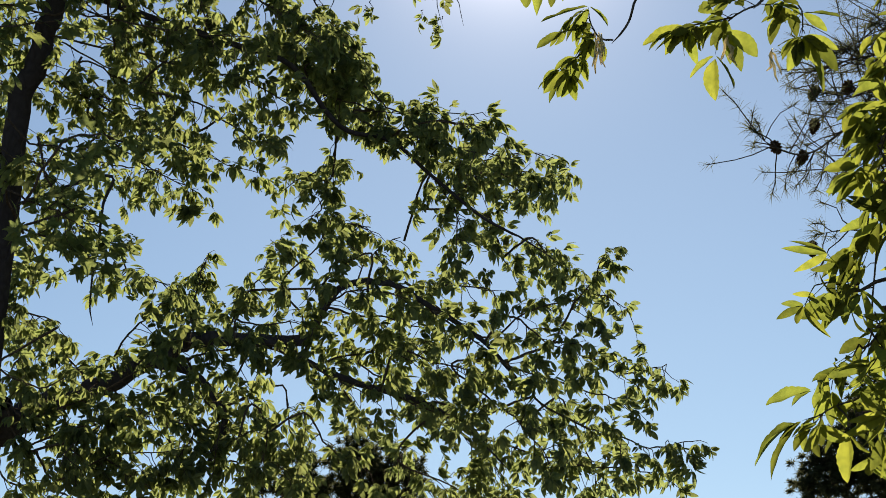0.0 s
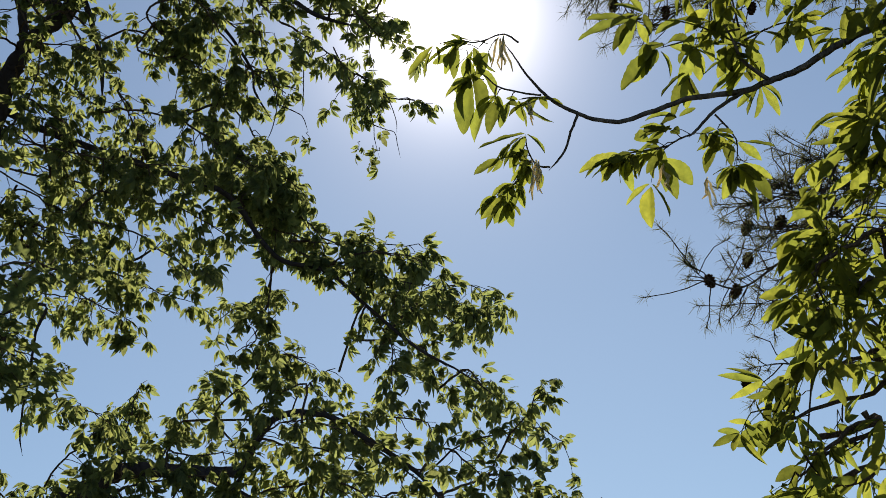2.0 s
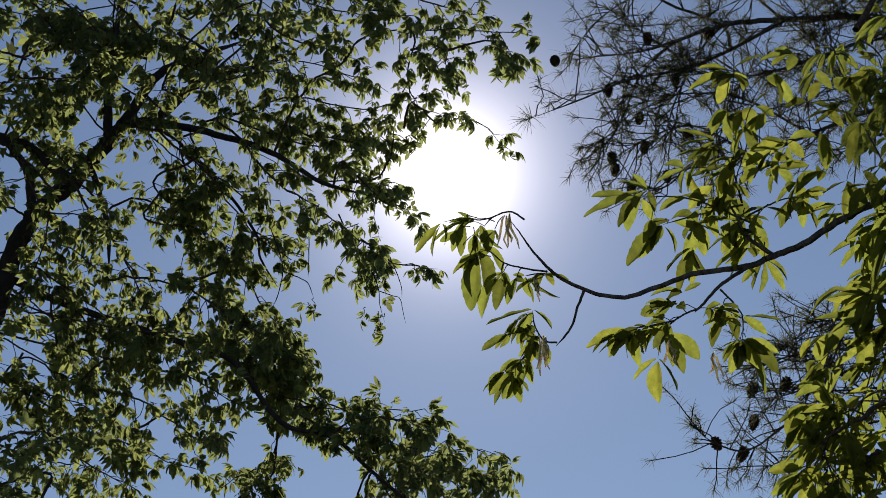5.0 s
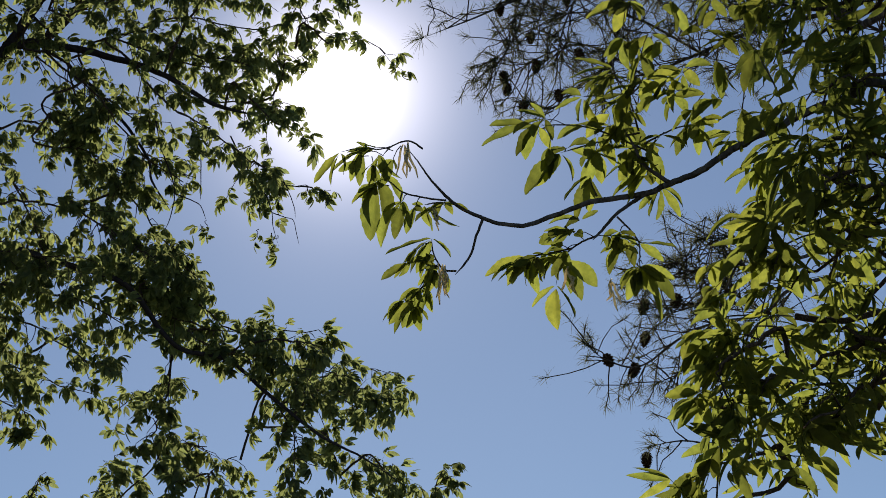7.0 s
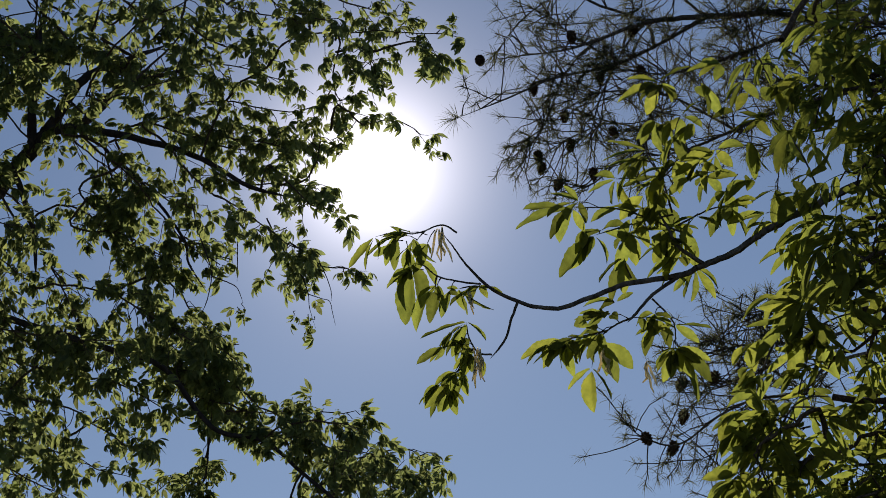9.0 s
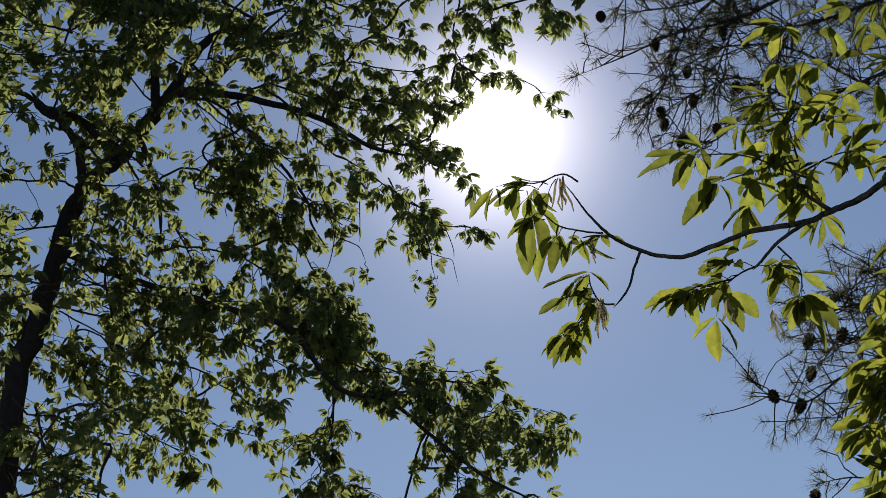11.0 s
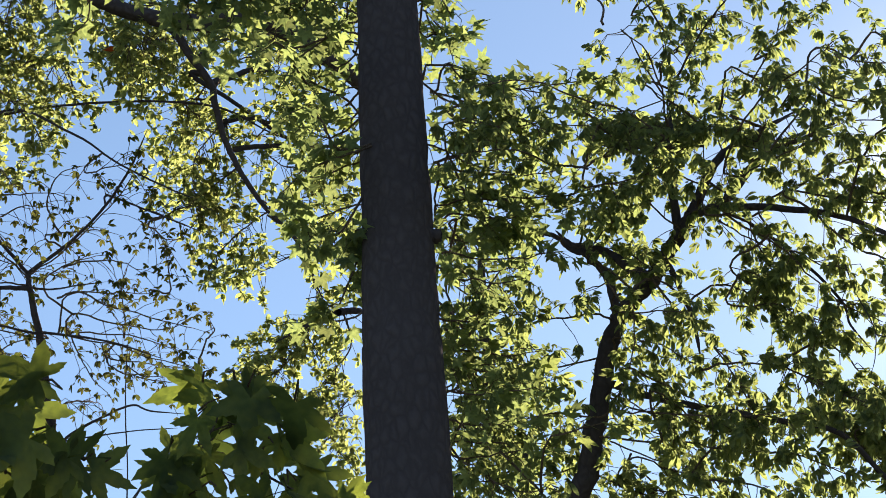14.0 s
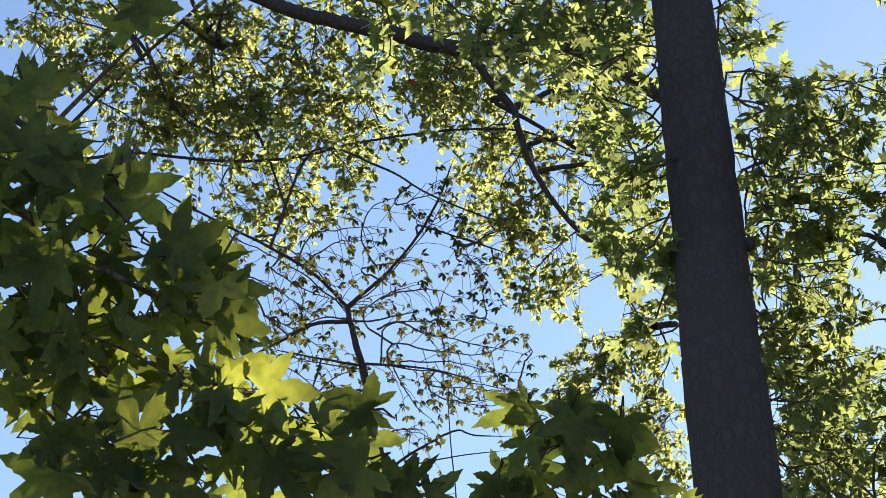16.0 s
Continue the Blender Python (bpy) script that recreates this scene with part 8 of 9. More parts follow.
hickory.limb(0.0021, 0.0014, [(0.779, 3.305, 3.204), (0.785, 3.324, 3.173), (0.791, 3.337, 3.129)], "twig", 5)
hickory.leaf_between((0.791, 3.337, 3.129), (0.766, 3.362, 3.029))
hickory.leaf_between((0.791, 3.337, 3.129), (0.704, 3.412, 3.085))
hickory.leaf_between((0.791, 3.337, 3.129), (0.848, 3.330, 3.054))
hickory.limb(0.0021, 0.0014, [(0.791, 3.330, 3.148), (0.754, 3.337, 3.154), (0.722, 3.349, 3.148)], "twig", 5)
hickory.limb(0.0021, 0.0014, [(0.791, 3.337, 3.136), (0.835, 3.324, 3.148), (0.879, 3.305, 3.148)], "twig", 5)
hickory.leaf_between((0.879, 3.305, 3.148), (0.866, 3.318, 3.067))
hickory.limb(0.0021, 0.0014, [(0.791, 3.337, 3.129), (0.766, 3.368, 3.073), (0.741, 3.405, 3.010)], "twig", 5)
hickory.limb(0.0021, 0.0014, [(0.741, 3.405, 3.010), (0.772, 3.393, 3.017), (0.810, 3.387, 3.010)], "twig", 5)
hickory.leaf_between((0.810, 3.387, 3.010), (0.904, 3.418, 2.960))
hickory.leaf_between((0.810, 3.387, 2.998), (0.791, 3.393, 2.942))
hickory.limb(0.0021, 0.0014, [(0.741, 3.405, 3.010), (0.716, 3.418, 2.985), (0.697, 3.430, 2.954)], "twig", 5)
hickory.limb(0.0021, 0.0014, [(0.691, 3.437, 2.942), (0.710, 3.437, 2.948), (0.729, 3.430, 2.935)], "twig", 5)
hickory.leaf_between((0.729, 3.430, 2.935), (0.679, 3.499, 2.873))
hickory.limb(0.0021, 0.0014, [(0.779, 3.305, 3.204), (0.823, 3.287, 3.242), (0.860, 3.261, 3.261)], "twig", 5)
hickory.leaf_between((0.860, 3.261, 3.261), (0.898, 3.243, 3.217))
hickory.limb(0.0021, 0.0014, [(0.841, 3.274, 3.248), (0.829, 3.268, 3.261), (0.823, 3.268, 3.267)], "twig", 5)
hickory.leaf_between((0.823, 3.268, 3.267), (0.772, 3.318, 3.261))
hickory.limb(0.0021, 0.0014, [(0.779, 3.074, 3.605), (0.804, 3.086, 3.593), (0.823, 3.092, 3.561)], "twig", 5)
hickory.leaf_between((0.823, 3.092, 3.561), (0.741, 3.117, 3.505))
hickory.limb(0.0021, 0.0014, [(0.829, 3.224, 3.348), (0.804, 3.193, 3.417), (0.779, 3.168, 3.467)], "twig", 5)
hickory.limb(0.0021, 0.0014, [(0.735, 3.099, 3.593), (0.729, 3.092, 3.605), (0.722, 3.086, 3.611)], "twig", 5)
hickory.limb(0.0021, 0.0014, [(0.735, 3.099, 3.593), (0.747, 3.099, 3.593), (0.760, 3.099, 3.580)], "twig", 5)
hickory.leaf_between((0.760, 3.099, 3.580), (0.760, 3.161, 3.542))
hickory.limb(0.0021, 0.0014, [(0.810, 3.086, 3.574), (0.804, 3.092, 3.580), (0.791, 3.092, 3.568)], "twig", 5)
hickory.leaf_between((0.791, 3.092, 3.568), (0.810, 3.099, 3.511))
hickory.limb(0.0021, 0.0014, [(0.816, 3.230, 3.342), (0.823, 3.230, 3.336), (0.829, 3.236, 3.317)], "twig", 5)
hickory.leaf_between((0.829, 3.236, 3.317), (0.710, 3.299, 3.323))
hickory.limb(0.0021, 0.0014, [(0.823, 3.268, 3.267), (0.816, 3.261, 3.286), (0.810, 3.255, 3.292)], "twig", 5)
hickory.leaf_between((0.810, 3.255, 3.292), (0.704, 3.261, 3.267))
hickory.leaf_between((0.810, 3.261, 3.273), (0.729, 3.330, 3.261))
hickory.leaf_between((0.766, 3.249, 3.317), (0.823, 3.230, 3.280))
hickory.spray(0.0939, 0.0626, [(1.004, 3.161, 3.367), (1.017, 3.193, 3.342), (0.916, 3.199, 3.273), (0.848, 3.199, 3.242), (0.772, 3.211, 3.167)], fill=0.95, bare=0.13)
hickory.spray(0.0939, 0.0626, [(0.916, 3.199, 3.273), (0.992, 3.193, 3.211), (0.885, 3.199, 3.104), (0.835, 3.199, 3.060)], fill=0.95, bare=0.31)
hickory.spray(0.0939, 0.0626, [(0.879, 3.305, 3.148), (1.085, 3.430, 3.198), (0.998, 3.537, 3.129), (0.916, 3.606, 3.104), (0.841, 3.656, 3.098)], fill=0.95, bare=0.41)
hickory.spray(0.0939, 0.0626, [(0.810, 3.387, 3.010), (1.035, 3.393, 3.017), (0.891, 3.399, 2.942), (0.798, 3.399, 2.904), (0.704, 3.399, 2.866)], fill=0.95, bare=0.38)
hickory.spray(0.0939, 0.0626, [(0.923, 3.399, 2.960), (1.017, 3.456, 2.879), (0.854, 3.349, 2.798), (0.741, 3.274, 2.729)], fill=0.95, bare=0.27)
hickory.spray(0.0939, 0.0626, [(1.017, 2.948, 3.380), (1.017, 2.892, 3.442), (0.923, 3.124, 3.549), (0.854, 3.243, 3.661)], fill=0.95, bare=0.16)
hickory.spray(0.0939, 0.0626, [(0.772, 3.067, 3.624), (0.885, 3.086, 3.793), (0.873, 3.211, 3.805), (0.860, 3.343, 3.812)], fill=0.95, bare=0.44)
hickory.spray(0.0939, 0.0626, [(0.935, 3.092, 3.536), (1.111, 3.099, 3.674), (1.023, 3.117, 3.643), (0.954, 3.117, 3.636)], fill=0.95, bare=0.57)
hickory.spray(0.0939, 0.0626, [(0.992, 3.193, 3.211), (1.060, 3.249, 3.280), (0.935, 3.143, 3.204), (0.841, 3.061, 3.123)], fill=0.95, bare=0.26)
hickory.spray(0.0939, 0.0626, [(1.017, 3.030, 3.373), (1.029, 3.024, 3.355), (0.948, 3.061, 3.323), (0.866, 3.092, 3.311)], fill=0.95, bare=0.13)
hickory.spray(0.0939, 0.0626, [(1.035, 3.393, 3.017), (1.048, 3.393, 3.085), (0.973, 3.424, 3.129), (0.942, 3.430, 3.161)], fill=0.95, bare=0.34)
hickory.spray(0.0939, 0.0626, [(0.891, 3.374, 2.816), (0.967, 3.236, 2.866), (0.935, 3.387, 2.960), (0.904, 3.493, 3.035)], fill=0.95, bare=0.34)
hickory.spray(0.0939, 0.0626, [(0.923, 3.193, 3.142), (0.960, 3.136, 3.136), (0.898, 3.124, 3.148), (0.835, 3.105, 3.167)], fill=0.95, bare=0.35)
hickory.spray(0.0939, 0.0626, [(1.023, 3.205, 3.348), (0.916, 3.174, 3.292), (0.841, 3.149, 3.248)], fill=0.95)
hickory.spray(0.0939, 0.0626, [(0.973, 3.005, 3.492), (1.017, 3.042, 3.499), (0.973, 3.218, 3.549), (0.923, 3.355, 3.618)], fill=0.95, bare=0.15)
hickory.spray(0.0939, 0.0626, [(0.904, 3.324, 3.154), (0.967, 3.280, 3.111), (0.904, 3.324, 3.092), (0.823, 3.362, 3.092)], fill=0.95, bare=0.34)
hickory.spray(0.0939, 0.0626, [(1.017, 3.456, 2.879), (0.998, 3.587, 2.860), (0.923, 3.512, 2.885), (0.816, 3.449, 2.860)], fill=0.95, bare=0.37)
hickory.spray(0.0939, 0.0626, [(1.111, 3.099, 3.674), (1.154, 3.055, 3.705), (1.042, 3.055, 3.686), (0.948, 3.049, 3.668)], fill=0.95, bare=0.25)
hickory.spray(0.0939, 0.0626, [(1.017, 3.042, 3.499), (1.098, 2.955, 3.549), (1.029, 3.080, 3.618), (0.960, 3.199, 3.699)], fill=0.95, bare=0.28)
hickory.spray(0.0563, 0.0939, [(0.735, 3.399, 2.879), (0.754, 3.374, 2.860), (0.691, 3.481, 2.873), (0.660, 3.537, 2.885)], fill=0.95, bare=0.16)
hickory.spray(0.0563, 0.0939, [(0.816, 3.449, 2.860), (0.779, 3.543, 2.804), (0.710, 3.662, 2.810), (0.672, 3.725, 2.804)], fill=0.95, bare=0.36)
hickory.spray(0.0563, 0.0939, [(0.641, 3.556, 2.641), (0.741, 3.443, 2.660), (0.660, 3.412, 2.622), (0.603, 3.387, 2.603)], fill=0.95, bare=0.48)
hickory.spray(0.0563, 0.0939, [(0.622, 3.587, 2.560), (0.760, 3.599, 2.597), (0.685, 3.606, 2.572), (0.641, 3.612, 2.553)], fill=0.95, bare=0.53)
hickory.spray(0.0563, 0.0939, [(0.578, 3.618, 2.453), (0.747, 3.650, 2.434), (0.704, 3.762, 2.441), (0.660, 3.850, 2.453)], fill=0.95, bare=0.44)
hickory.spray(0.0563, 0.0939, [(0.785, 3.399, 2.898), (0.766, 3.349, 2.960), (0.685, 3.324, 2.910), (0.622, 3.305, 2.885)], fill=0.95, bare=0.34)
hickory.spray(0.0563, 0.0939, [(0.772, 3.556, 2.810), (0.779, 3.562, 2.766), (0.672, 3.499, 2.710), (0.603, 3.456, 2.685)], fill=0.95, bare=0.16)
hickory.spray(0.0563, 0.0939, [(0.716, 3.474, 2.660), (0.747, 3.487, 2.654), (0.685, 3.499, 2.616), (0.616, 3.518, 2.585)], fill=0.95, bare=0.19)
hickory_catkin((0.146, 3.393, 3.179))
hickory_catkin((0.084, 3.287, 3.398))
hickory_catkin((0.090, 3.287, 3.398))
hickory_catkin((0.140, 3.399, 3.179))
hickory_catkin((0.134, 3.343, 3.286))
hickory_catkin((0.466, 3.393, 3.123))
hickory_catkin((0.384, 3.387, 3.154))
# its free leaves, leaflet by leaflet, and the stalks that bear them
hickory.limb(0.0022, 0.0012, [(0.123, 3.333, 3.410), (0.096, 3.325, 3.426), (0.062, 3.329, 3.419), (0.041, 3.338, 3.403)], "twig", 5)
hickory.limb(0.0022, 0.0012, [(0.161, 3.381, 3.316), (0.117, 3.378, 3.325), (0.076, 3.373, 3.338), (0.052, 3.362, 3.358), (0.027, 3.358, 3.367)], "twig", 5)
hickory.limb(0.0022, 0.0012, [(0.076, 3.373, 3.338), (0.071, 3.379, 3.327), (0.071, 3.385, 3.315)], "twig", 5)
hickory.limb(0.0022, 0.0012, [(0.177, 3.384, 3.309), (0.144, 3.383, 3.314), (0.116, 3.385, 3.312)], "twig", 5)
hickory.limb(0.0022, 0.0012, [(0.170, 3.443, 3.189), (0.144, 3.441, 3.195), (0.128, 3.429, 3.223), (0.126, 3.415, 3.251)], "twig", 5)
hickory.limb(0.0022, 0.0012, [(0.144, 3.442, 3.193), (0.106, 3.455, 3.170), (0.094, 3.458, 3.162), (0.076, 3.465, 3.148)], "twig", 5)
hickory.limb(0.0022, 0.0012, [(0.135, 3.439, 3.200), (0.103, 3.435, 3.212), (0.081, 3.434, 3.214)], "twig", 5)
hickory.limb(0.0022, 0.0012, [(0.453, 3.402, 3.223), (0.416, 3.411, 3.213), (0.379, 3.427, 3.189), (0.364, 3.449, 3.144)], "twig", 5)
hickory.limb(0.0022, 0.0012, [(0.402, 3.416, 3.206), (0.347, 3.424, 3.202), (0.302, 3.429, 3.201)], "twig", 5)
hickory.limb(0.0022, 0.0012, [(0.494, 3.382, 3.251), (0.520, 3.393, 3.221), (0.533, 3.403, 3.196), (0.529, 3.424, 3.152)], "twig", 5)
hickory.limb(0.0022, 0.0012, [(0.458, 3.367, 3.292), (0.450, 3.358, 3.310), (0.445, 3.349, 3.331)], "twig", 5)
hickory.limb(0.0022, 0.0012, [(0.569, 3.317, 3.355), (0.451, 3.303, 3.413), (0.353, 3.306, 3.429)], "twig", 5)
hickory.limb(0.0022, 0.0012, [(0.550, 3.301, 3.391), (0.471, 3.315, 3.386), (0.393, 3.331, 3.376)], "twig", 5)
hickory.limb(0.0022, 0.0012, [(0.548, 3.299, 3.394), (0.533, 3.267, 3.456), (0.507, 3.241, 3.507), (0.530, 3.199, 3.570), (0.541, 3.169, 3.615)], "twig", 5)
hickory.limb(0.0022, 0.0012, [(0.530, 3.199, 3.570), (0.559, 3.200, 3.561), (0.581, 3.200, 3.554)], "twig", 5)
hickory.limb(0.0022, 0.0012, [(0.533, 3.267, 3.456), (0.553, 3.257, 3.468), (0.560, 3.247, 3.483)], "twig", 5)
hickory.limb(0.0022, 0.0012, [(0.557, 3.311, 3.371), (0.613, 3.292, 3.388), (0.656, 3.281, 3.391)], "twig", 5)
hickory.limb(0.0022, 0.0012, [(0.497, 3.278, 3.446), (0.471, 3.272, 3.464), (0.444, 3.274, 3.467)], "twig", 5)
hickory.limb(0.0022, 0.0012, [(0.834, 3.317, 3.248), (0.782, 3.340, 3.227), (0.739, 3.351, 3.223)], "twig", 5)
hickory.limb(0.0022, 0.0012, [(0.860, 3.355, 3.156), (0.828, 3.370, 3.141), (0.801, 3.379, 3.135)], "twig", 5)
hickory.limb(0.0022, 0.0012, [(0.756, 3.373, 3.171), (0.719, 3.385, 3.162), (0.691, 3.396, 3.151)], "twig", 5)
hickory.limb(0.0022, 0.0012, [(0.787, 3.426, 3.038), (0.724, 3.438, 3.042), (0.682, 3.446, 3.042), (0.657, 3.466, 3.005)], "twig", 5)
hickory.limb(0.0022, 0.0012, [(0.772, 3.453, 2.980), (0.729, 3.464, 2.976), (0.686, 3.475, 2.971), (0.625, 3.518, 2.888)], "twig", 5)
hickory.fan((-0.041, 3.331, 3.416), (-0.104, 3.350, 3.371), (-0.071, 3.349, 3.361), (-0.028, 3.327, 3.364))
hickory.fan((0.002, 3.331, 3.418), (-0.027, 3.382, 3.384), (-0.002, 3.325, 3.345), (-0.063, 3.344, 3.392))
hickory.fan((0.035, 3.336, 3.408), (0.039, 3.386, 3.381), (0.016, 3.330, 3.348), (0.067, 3.366, 3.361))
hickory.limb(0.0016, 0.001, [(0.062, 3.329, 3.419), (0.035, 3.332, 3.416), (0.002, 3.328, 3.421), (-0.041, 3.331, 3.416)], "twig", 5)
hickory.fan((0.039, 3.353, 3.376), (0.077, 3.418, 3.354))
hickory.fan((0.027, 3.358, 3.367), (-0.005, 3.392, 3.254), (0.045, 3.435, 3.319), (-0.012, 3.401, 3.292))
hickory.fan((0.071, 3.384, 3.317), (0.014, 3.388, 3.244), (0.051, 3.450, 3.284), (0.091, 3.418, 3.290))
hickory.fan((0.116, 3.385, 3.312), (0.173, 3.443, 3.279), (0.135, 3.388, 3.259), (0.092, 3.371, 3.311), (0.120, 3.371, 3.266))
hickory.fan((0.160, 3.384, 3.310), (0.092, 3.354, 3.279), (0.174, 3.367, 3.298))
hickory.fan((0.127, 3.415, 3.252), (0.028, 3.379, 3.216), (0.167, 3.445, 3.227), (0.071, 3.425, 3.195), (0.099, 3.425, 3.188), (0.057, 3.462, 3.231))
hickory.fan((0.081, 3.434, 3.214), (0.021, 3.430, 3.182), (0.041, 3.443, 3.193), (0.061, 3.468, 3.191))
hickory.fan((0.141, 3.442, 3.193), (0.101, 3.480, 3.227), (0.153, 3.415, 3.138))
hickory.fan((0.097, 3.457, 3.165), (0.112, 3.495, 3.163), (0.078, 3.429, 3.111))
hickory.fan((0.080, 3.465, 3.148), (0.033, 3.479, 3.084), (0.057, 3.495, 3.101), (0.029, 3.435, 3.096))
hickory.fan((0.379, 3.426, 3.191), (0.323, 3.394, 3.195), (0.423, 3.494, 3.141), (0.443, 3.418, 3.119), (0.368, 3.466, 3.168), (0.399, 3.488, 3.154))
hickory.fan((0.314, 3.427, 3.203), (0.225, 3.427, 3.179), (0.263, 3.437, 3.155), (0.292, 3.453, 3.156), (0.281, 3.462, 3.200), (0.326, 3.417, 3.127))
hickory.fan((0.364, 3.449, 3.144), (0.314, 3.490, 3.136), (0.414, 3.502, 3.103), (0.354, 3.439, 3.055))
hickory.fan((0.423, 3.390, 3.254), (0.379, 3.361, 3.230), (0.361, 3.376, 3.261), (0.458, 3.388, 3.275))
hickory.fan((0.533, 3.402, 3.199), (0.471, 3.401, 3.182), (0.610, 3.434, 3.205), (0.505, 3.426, 3.167), (0.576, 3.393, 3.158))
hickory.fan((0.530, 3.423, 3.156), (0.502, 3.420, 3.091), (0.601, 3.398, 3.081), (0.571, 3.424, 3.050), (0.545, 3.454, 3.128), (0.488, 3.474, 3.176))
hickory.fan((0.445, 3.349, 3.331), (0.383, 3.330, 3.283), (0.410, 3.426, 3.295), (0.465, 3.375, 3.281), (0.435, 3.374, 3.262))
hickory.fan((0.540, 3.356, 3.290), (0.510, 3.376, 3.280), (0.565, 3.393, 3.282))
hickory.fan((0.353, 3.306, 3.429), (0.238, 3.314, 3.416), (0.291, 3.296, 3.366), (0.326, 3.374, 3.397), (0.260, 3.266, 3.420), (0.372, 3.326, 3.387))
hickory.fan((0.393, 3.331, 3.376), (0.302, 3.337, 3.303), (0.351, 3.386, 3.330), (0.376, 3.388, 3.369), (0.424, 3.362, 3.339))
hickory.fan((0.541, 3.169, 3.615), (0.453, 3.155, 3.584), (0.511, 3.197, 3.565), (0.583, 3.112, 3.626), (0.495, 3.188, 3.661), (0.569, 3.161, 3.581))
hickory.fan((0.581, 3.200, 3.554), (0.545, 3.262, 3.561), (0.622, 3.234, 3.556), (0.574, 3.273, 3.529), (0.609, 3.176, 3.575))
hickory.fan((0.507, 3.241, 3.507), (0.426, 3.268, 3.527), (0.455, 3.262, 3.480), (0.487, 3.253, 3.451), (0.437, 3.222, 3.537))
hickory.fan((0.560, 3.247, 3.483), (0.507, 3.262, 3.447), (0.571, 3.318, 3.455), (0.622, 3.277, 3.504), (0.597, 3.272, 3.454))
hickory.fan((0.444, 3.274, 3.467), (0.386, 3.274, 3.446), (0.421, 3.261, 3.410), (0.462, 3.280, 3.405), (0.404, 3.295, 3.496))
hickory.fan((0.496, 3.286, 3.432), (0.444, 3.301, 3.391), (0.484, 3.346, 3.387), (0.548, 3.322, 3.410))
hickory.fan((0.557, 3.311, 3.371), (0.508, 3.329, 3.386), (0.602, 3.360, 3.320), (0.571, 3.320, 3.319), (0.533, 3.351, 3.346))
hickory.fan((0.656, 3.281, 3.391), (0.620, 3.293, 3.380), (0.698, 3.326, 3.350), (0.662, 3.326, 3.348), (0.695, 3.253, 3.385))
hickory.fan((0.617, 3.259, 3.445), (0.594, 3.299, 3.412), (0.648, 3.279, 3.416), (0.662, 3.206, 3.423))
hickory.fan((0.641, 3.228, 3.489), (0.604, 3.222, 3.462), (0.674, 3.257, 3.463), (0.694, 3.213, 3.488))
hickory.fan((0.739, 3.351, 3.223), (0.659, 3.390, 3.212), (0.733, 3.412, 3.170), (0.759, 3.361, 3.158), (0.694, 3.396, 3.185))
hickory.fan((0.801, 3.379, 3.135), (0.742, 3.450, 3.090), (0.784, 3.411, 3.034), (0.839, 3.436, 3.074))
hickory.fan((0.691, 3.396, 3.151), (0.635, 3.442, 3.121), (0.685, 3.464, 3.120), (0.714, 3.450, 3.136))
hickory.fan((0.682, 3.446, 3.042), (0.652, 3.459, 3.033), (0.704, 3.415, 3.018), (0.728, 3.484, 3.019))
hickory.fan((0.657, 3.467, 3.003), (0.620, 3.476, 2.993), (0.607, 3.512, 2.966), (0.645, 3.513, 2.954))
hickory.fan((0.686, 3.475, 2.971), (0.617, 3.472, 2.919), (0.675, 3.527, 2.920), (0.719, 3.486, 2.948), (0.736, 3.506, 2.910))
hickory.fan((0.625, 3.518, 2.888), (0.578, 3.545, 2.873), (0.649, 3.551, 2.868))
hickory.fan((0.766, 3.308, 3.297), (0.726, 3.354, 3.275), (0.773, 3.294, 3.216), (0.696, 3.292, 3.282))
hickory.fan((0.801, 3.277, 3.340), (0.750, 3.308, 3.336), (0.823, 3.269, 3.284), (0.790, 3.326, 3.293))
hickory.fan((0.745, 3.124, 3.621), (0.703, 3.113, 3.566), (0.785, 3.134, 3.586), (0.699, 3.100, 3.622))
hickory.fan((0.816, 3.137, 3.573), (0.765, 3.136, 3.524), (0.840, 3.147, 3.512), (0.746, 3.131, 3.548))
hickory.fan((0.780, 3.194, 3.496), (0.717, 3.179, 3.453), (0.796, 3.222, 3.435), (0.742, 3.228, 3.430))
hickory.fan((0.719, 3.185, 3.533), (0.677, 3.212, 3.521), (0.743, 3.176, 3.487))
hickory.tassels(9, 0.075, [(0.600, 3.342, 3.297), (0.567, 3.317, 3.355), (0.548, 3.298, 3.396), (0.533, 3.267, 3.456), (0.507, 3.241, 3.507)])
hickory.tassels(5, 0.075, [(0.569, 3.317, 3.355), (0.451, 3.303, 3.413), (0.353, 3.306, 3.429)])
hickory.tassels(5, 0.075, [(0.550, 3.301, 3.391), (0.471, 3.315, 3.386), (0.393, 3.331, 3.376)])
hickory.tassels(7, 0.075, [(0.530, 3.199, 3.570), (0.581, 3.200, 3.554), (0.676, 3.196, 3.531), (0.780, 3.188, 3.505)])
hickory.tassels(10, 0.075, [(0.487, 3.276, 3.452), (0.617, 3.253, 3.454), (0.723, 3.246, 3.429), (0.837, 3.229, 3.411)])
hickory.tassels(7, 0.075, [(0.557, 3.311, 3.371), (0.656, 3.281, 3.391), (0.749, 3.280, 3.358), (0.831, 3.283, 3.316)])
hickory.tassels(5, 0.075, [(0.541, 3.169, 3.615), (0.617, 3.156, 3.614), (0.703, 3.135, 3.619), (0.786, 3.130, 3.596)])
hickory.tassels(6, 0.075, [(0.453, 3.402, 3.223), (0.416, 3.411, 3.213), (0.379, 3.427, 3.189)])
hickory.tassels(4, 0.075, [(0.402, 3.416, 3.206), (0.347, 3.424, 3.202), (0.302, 3.429, 3.201)])
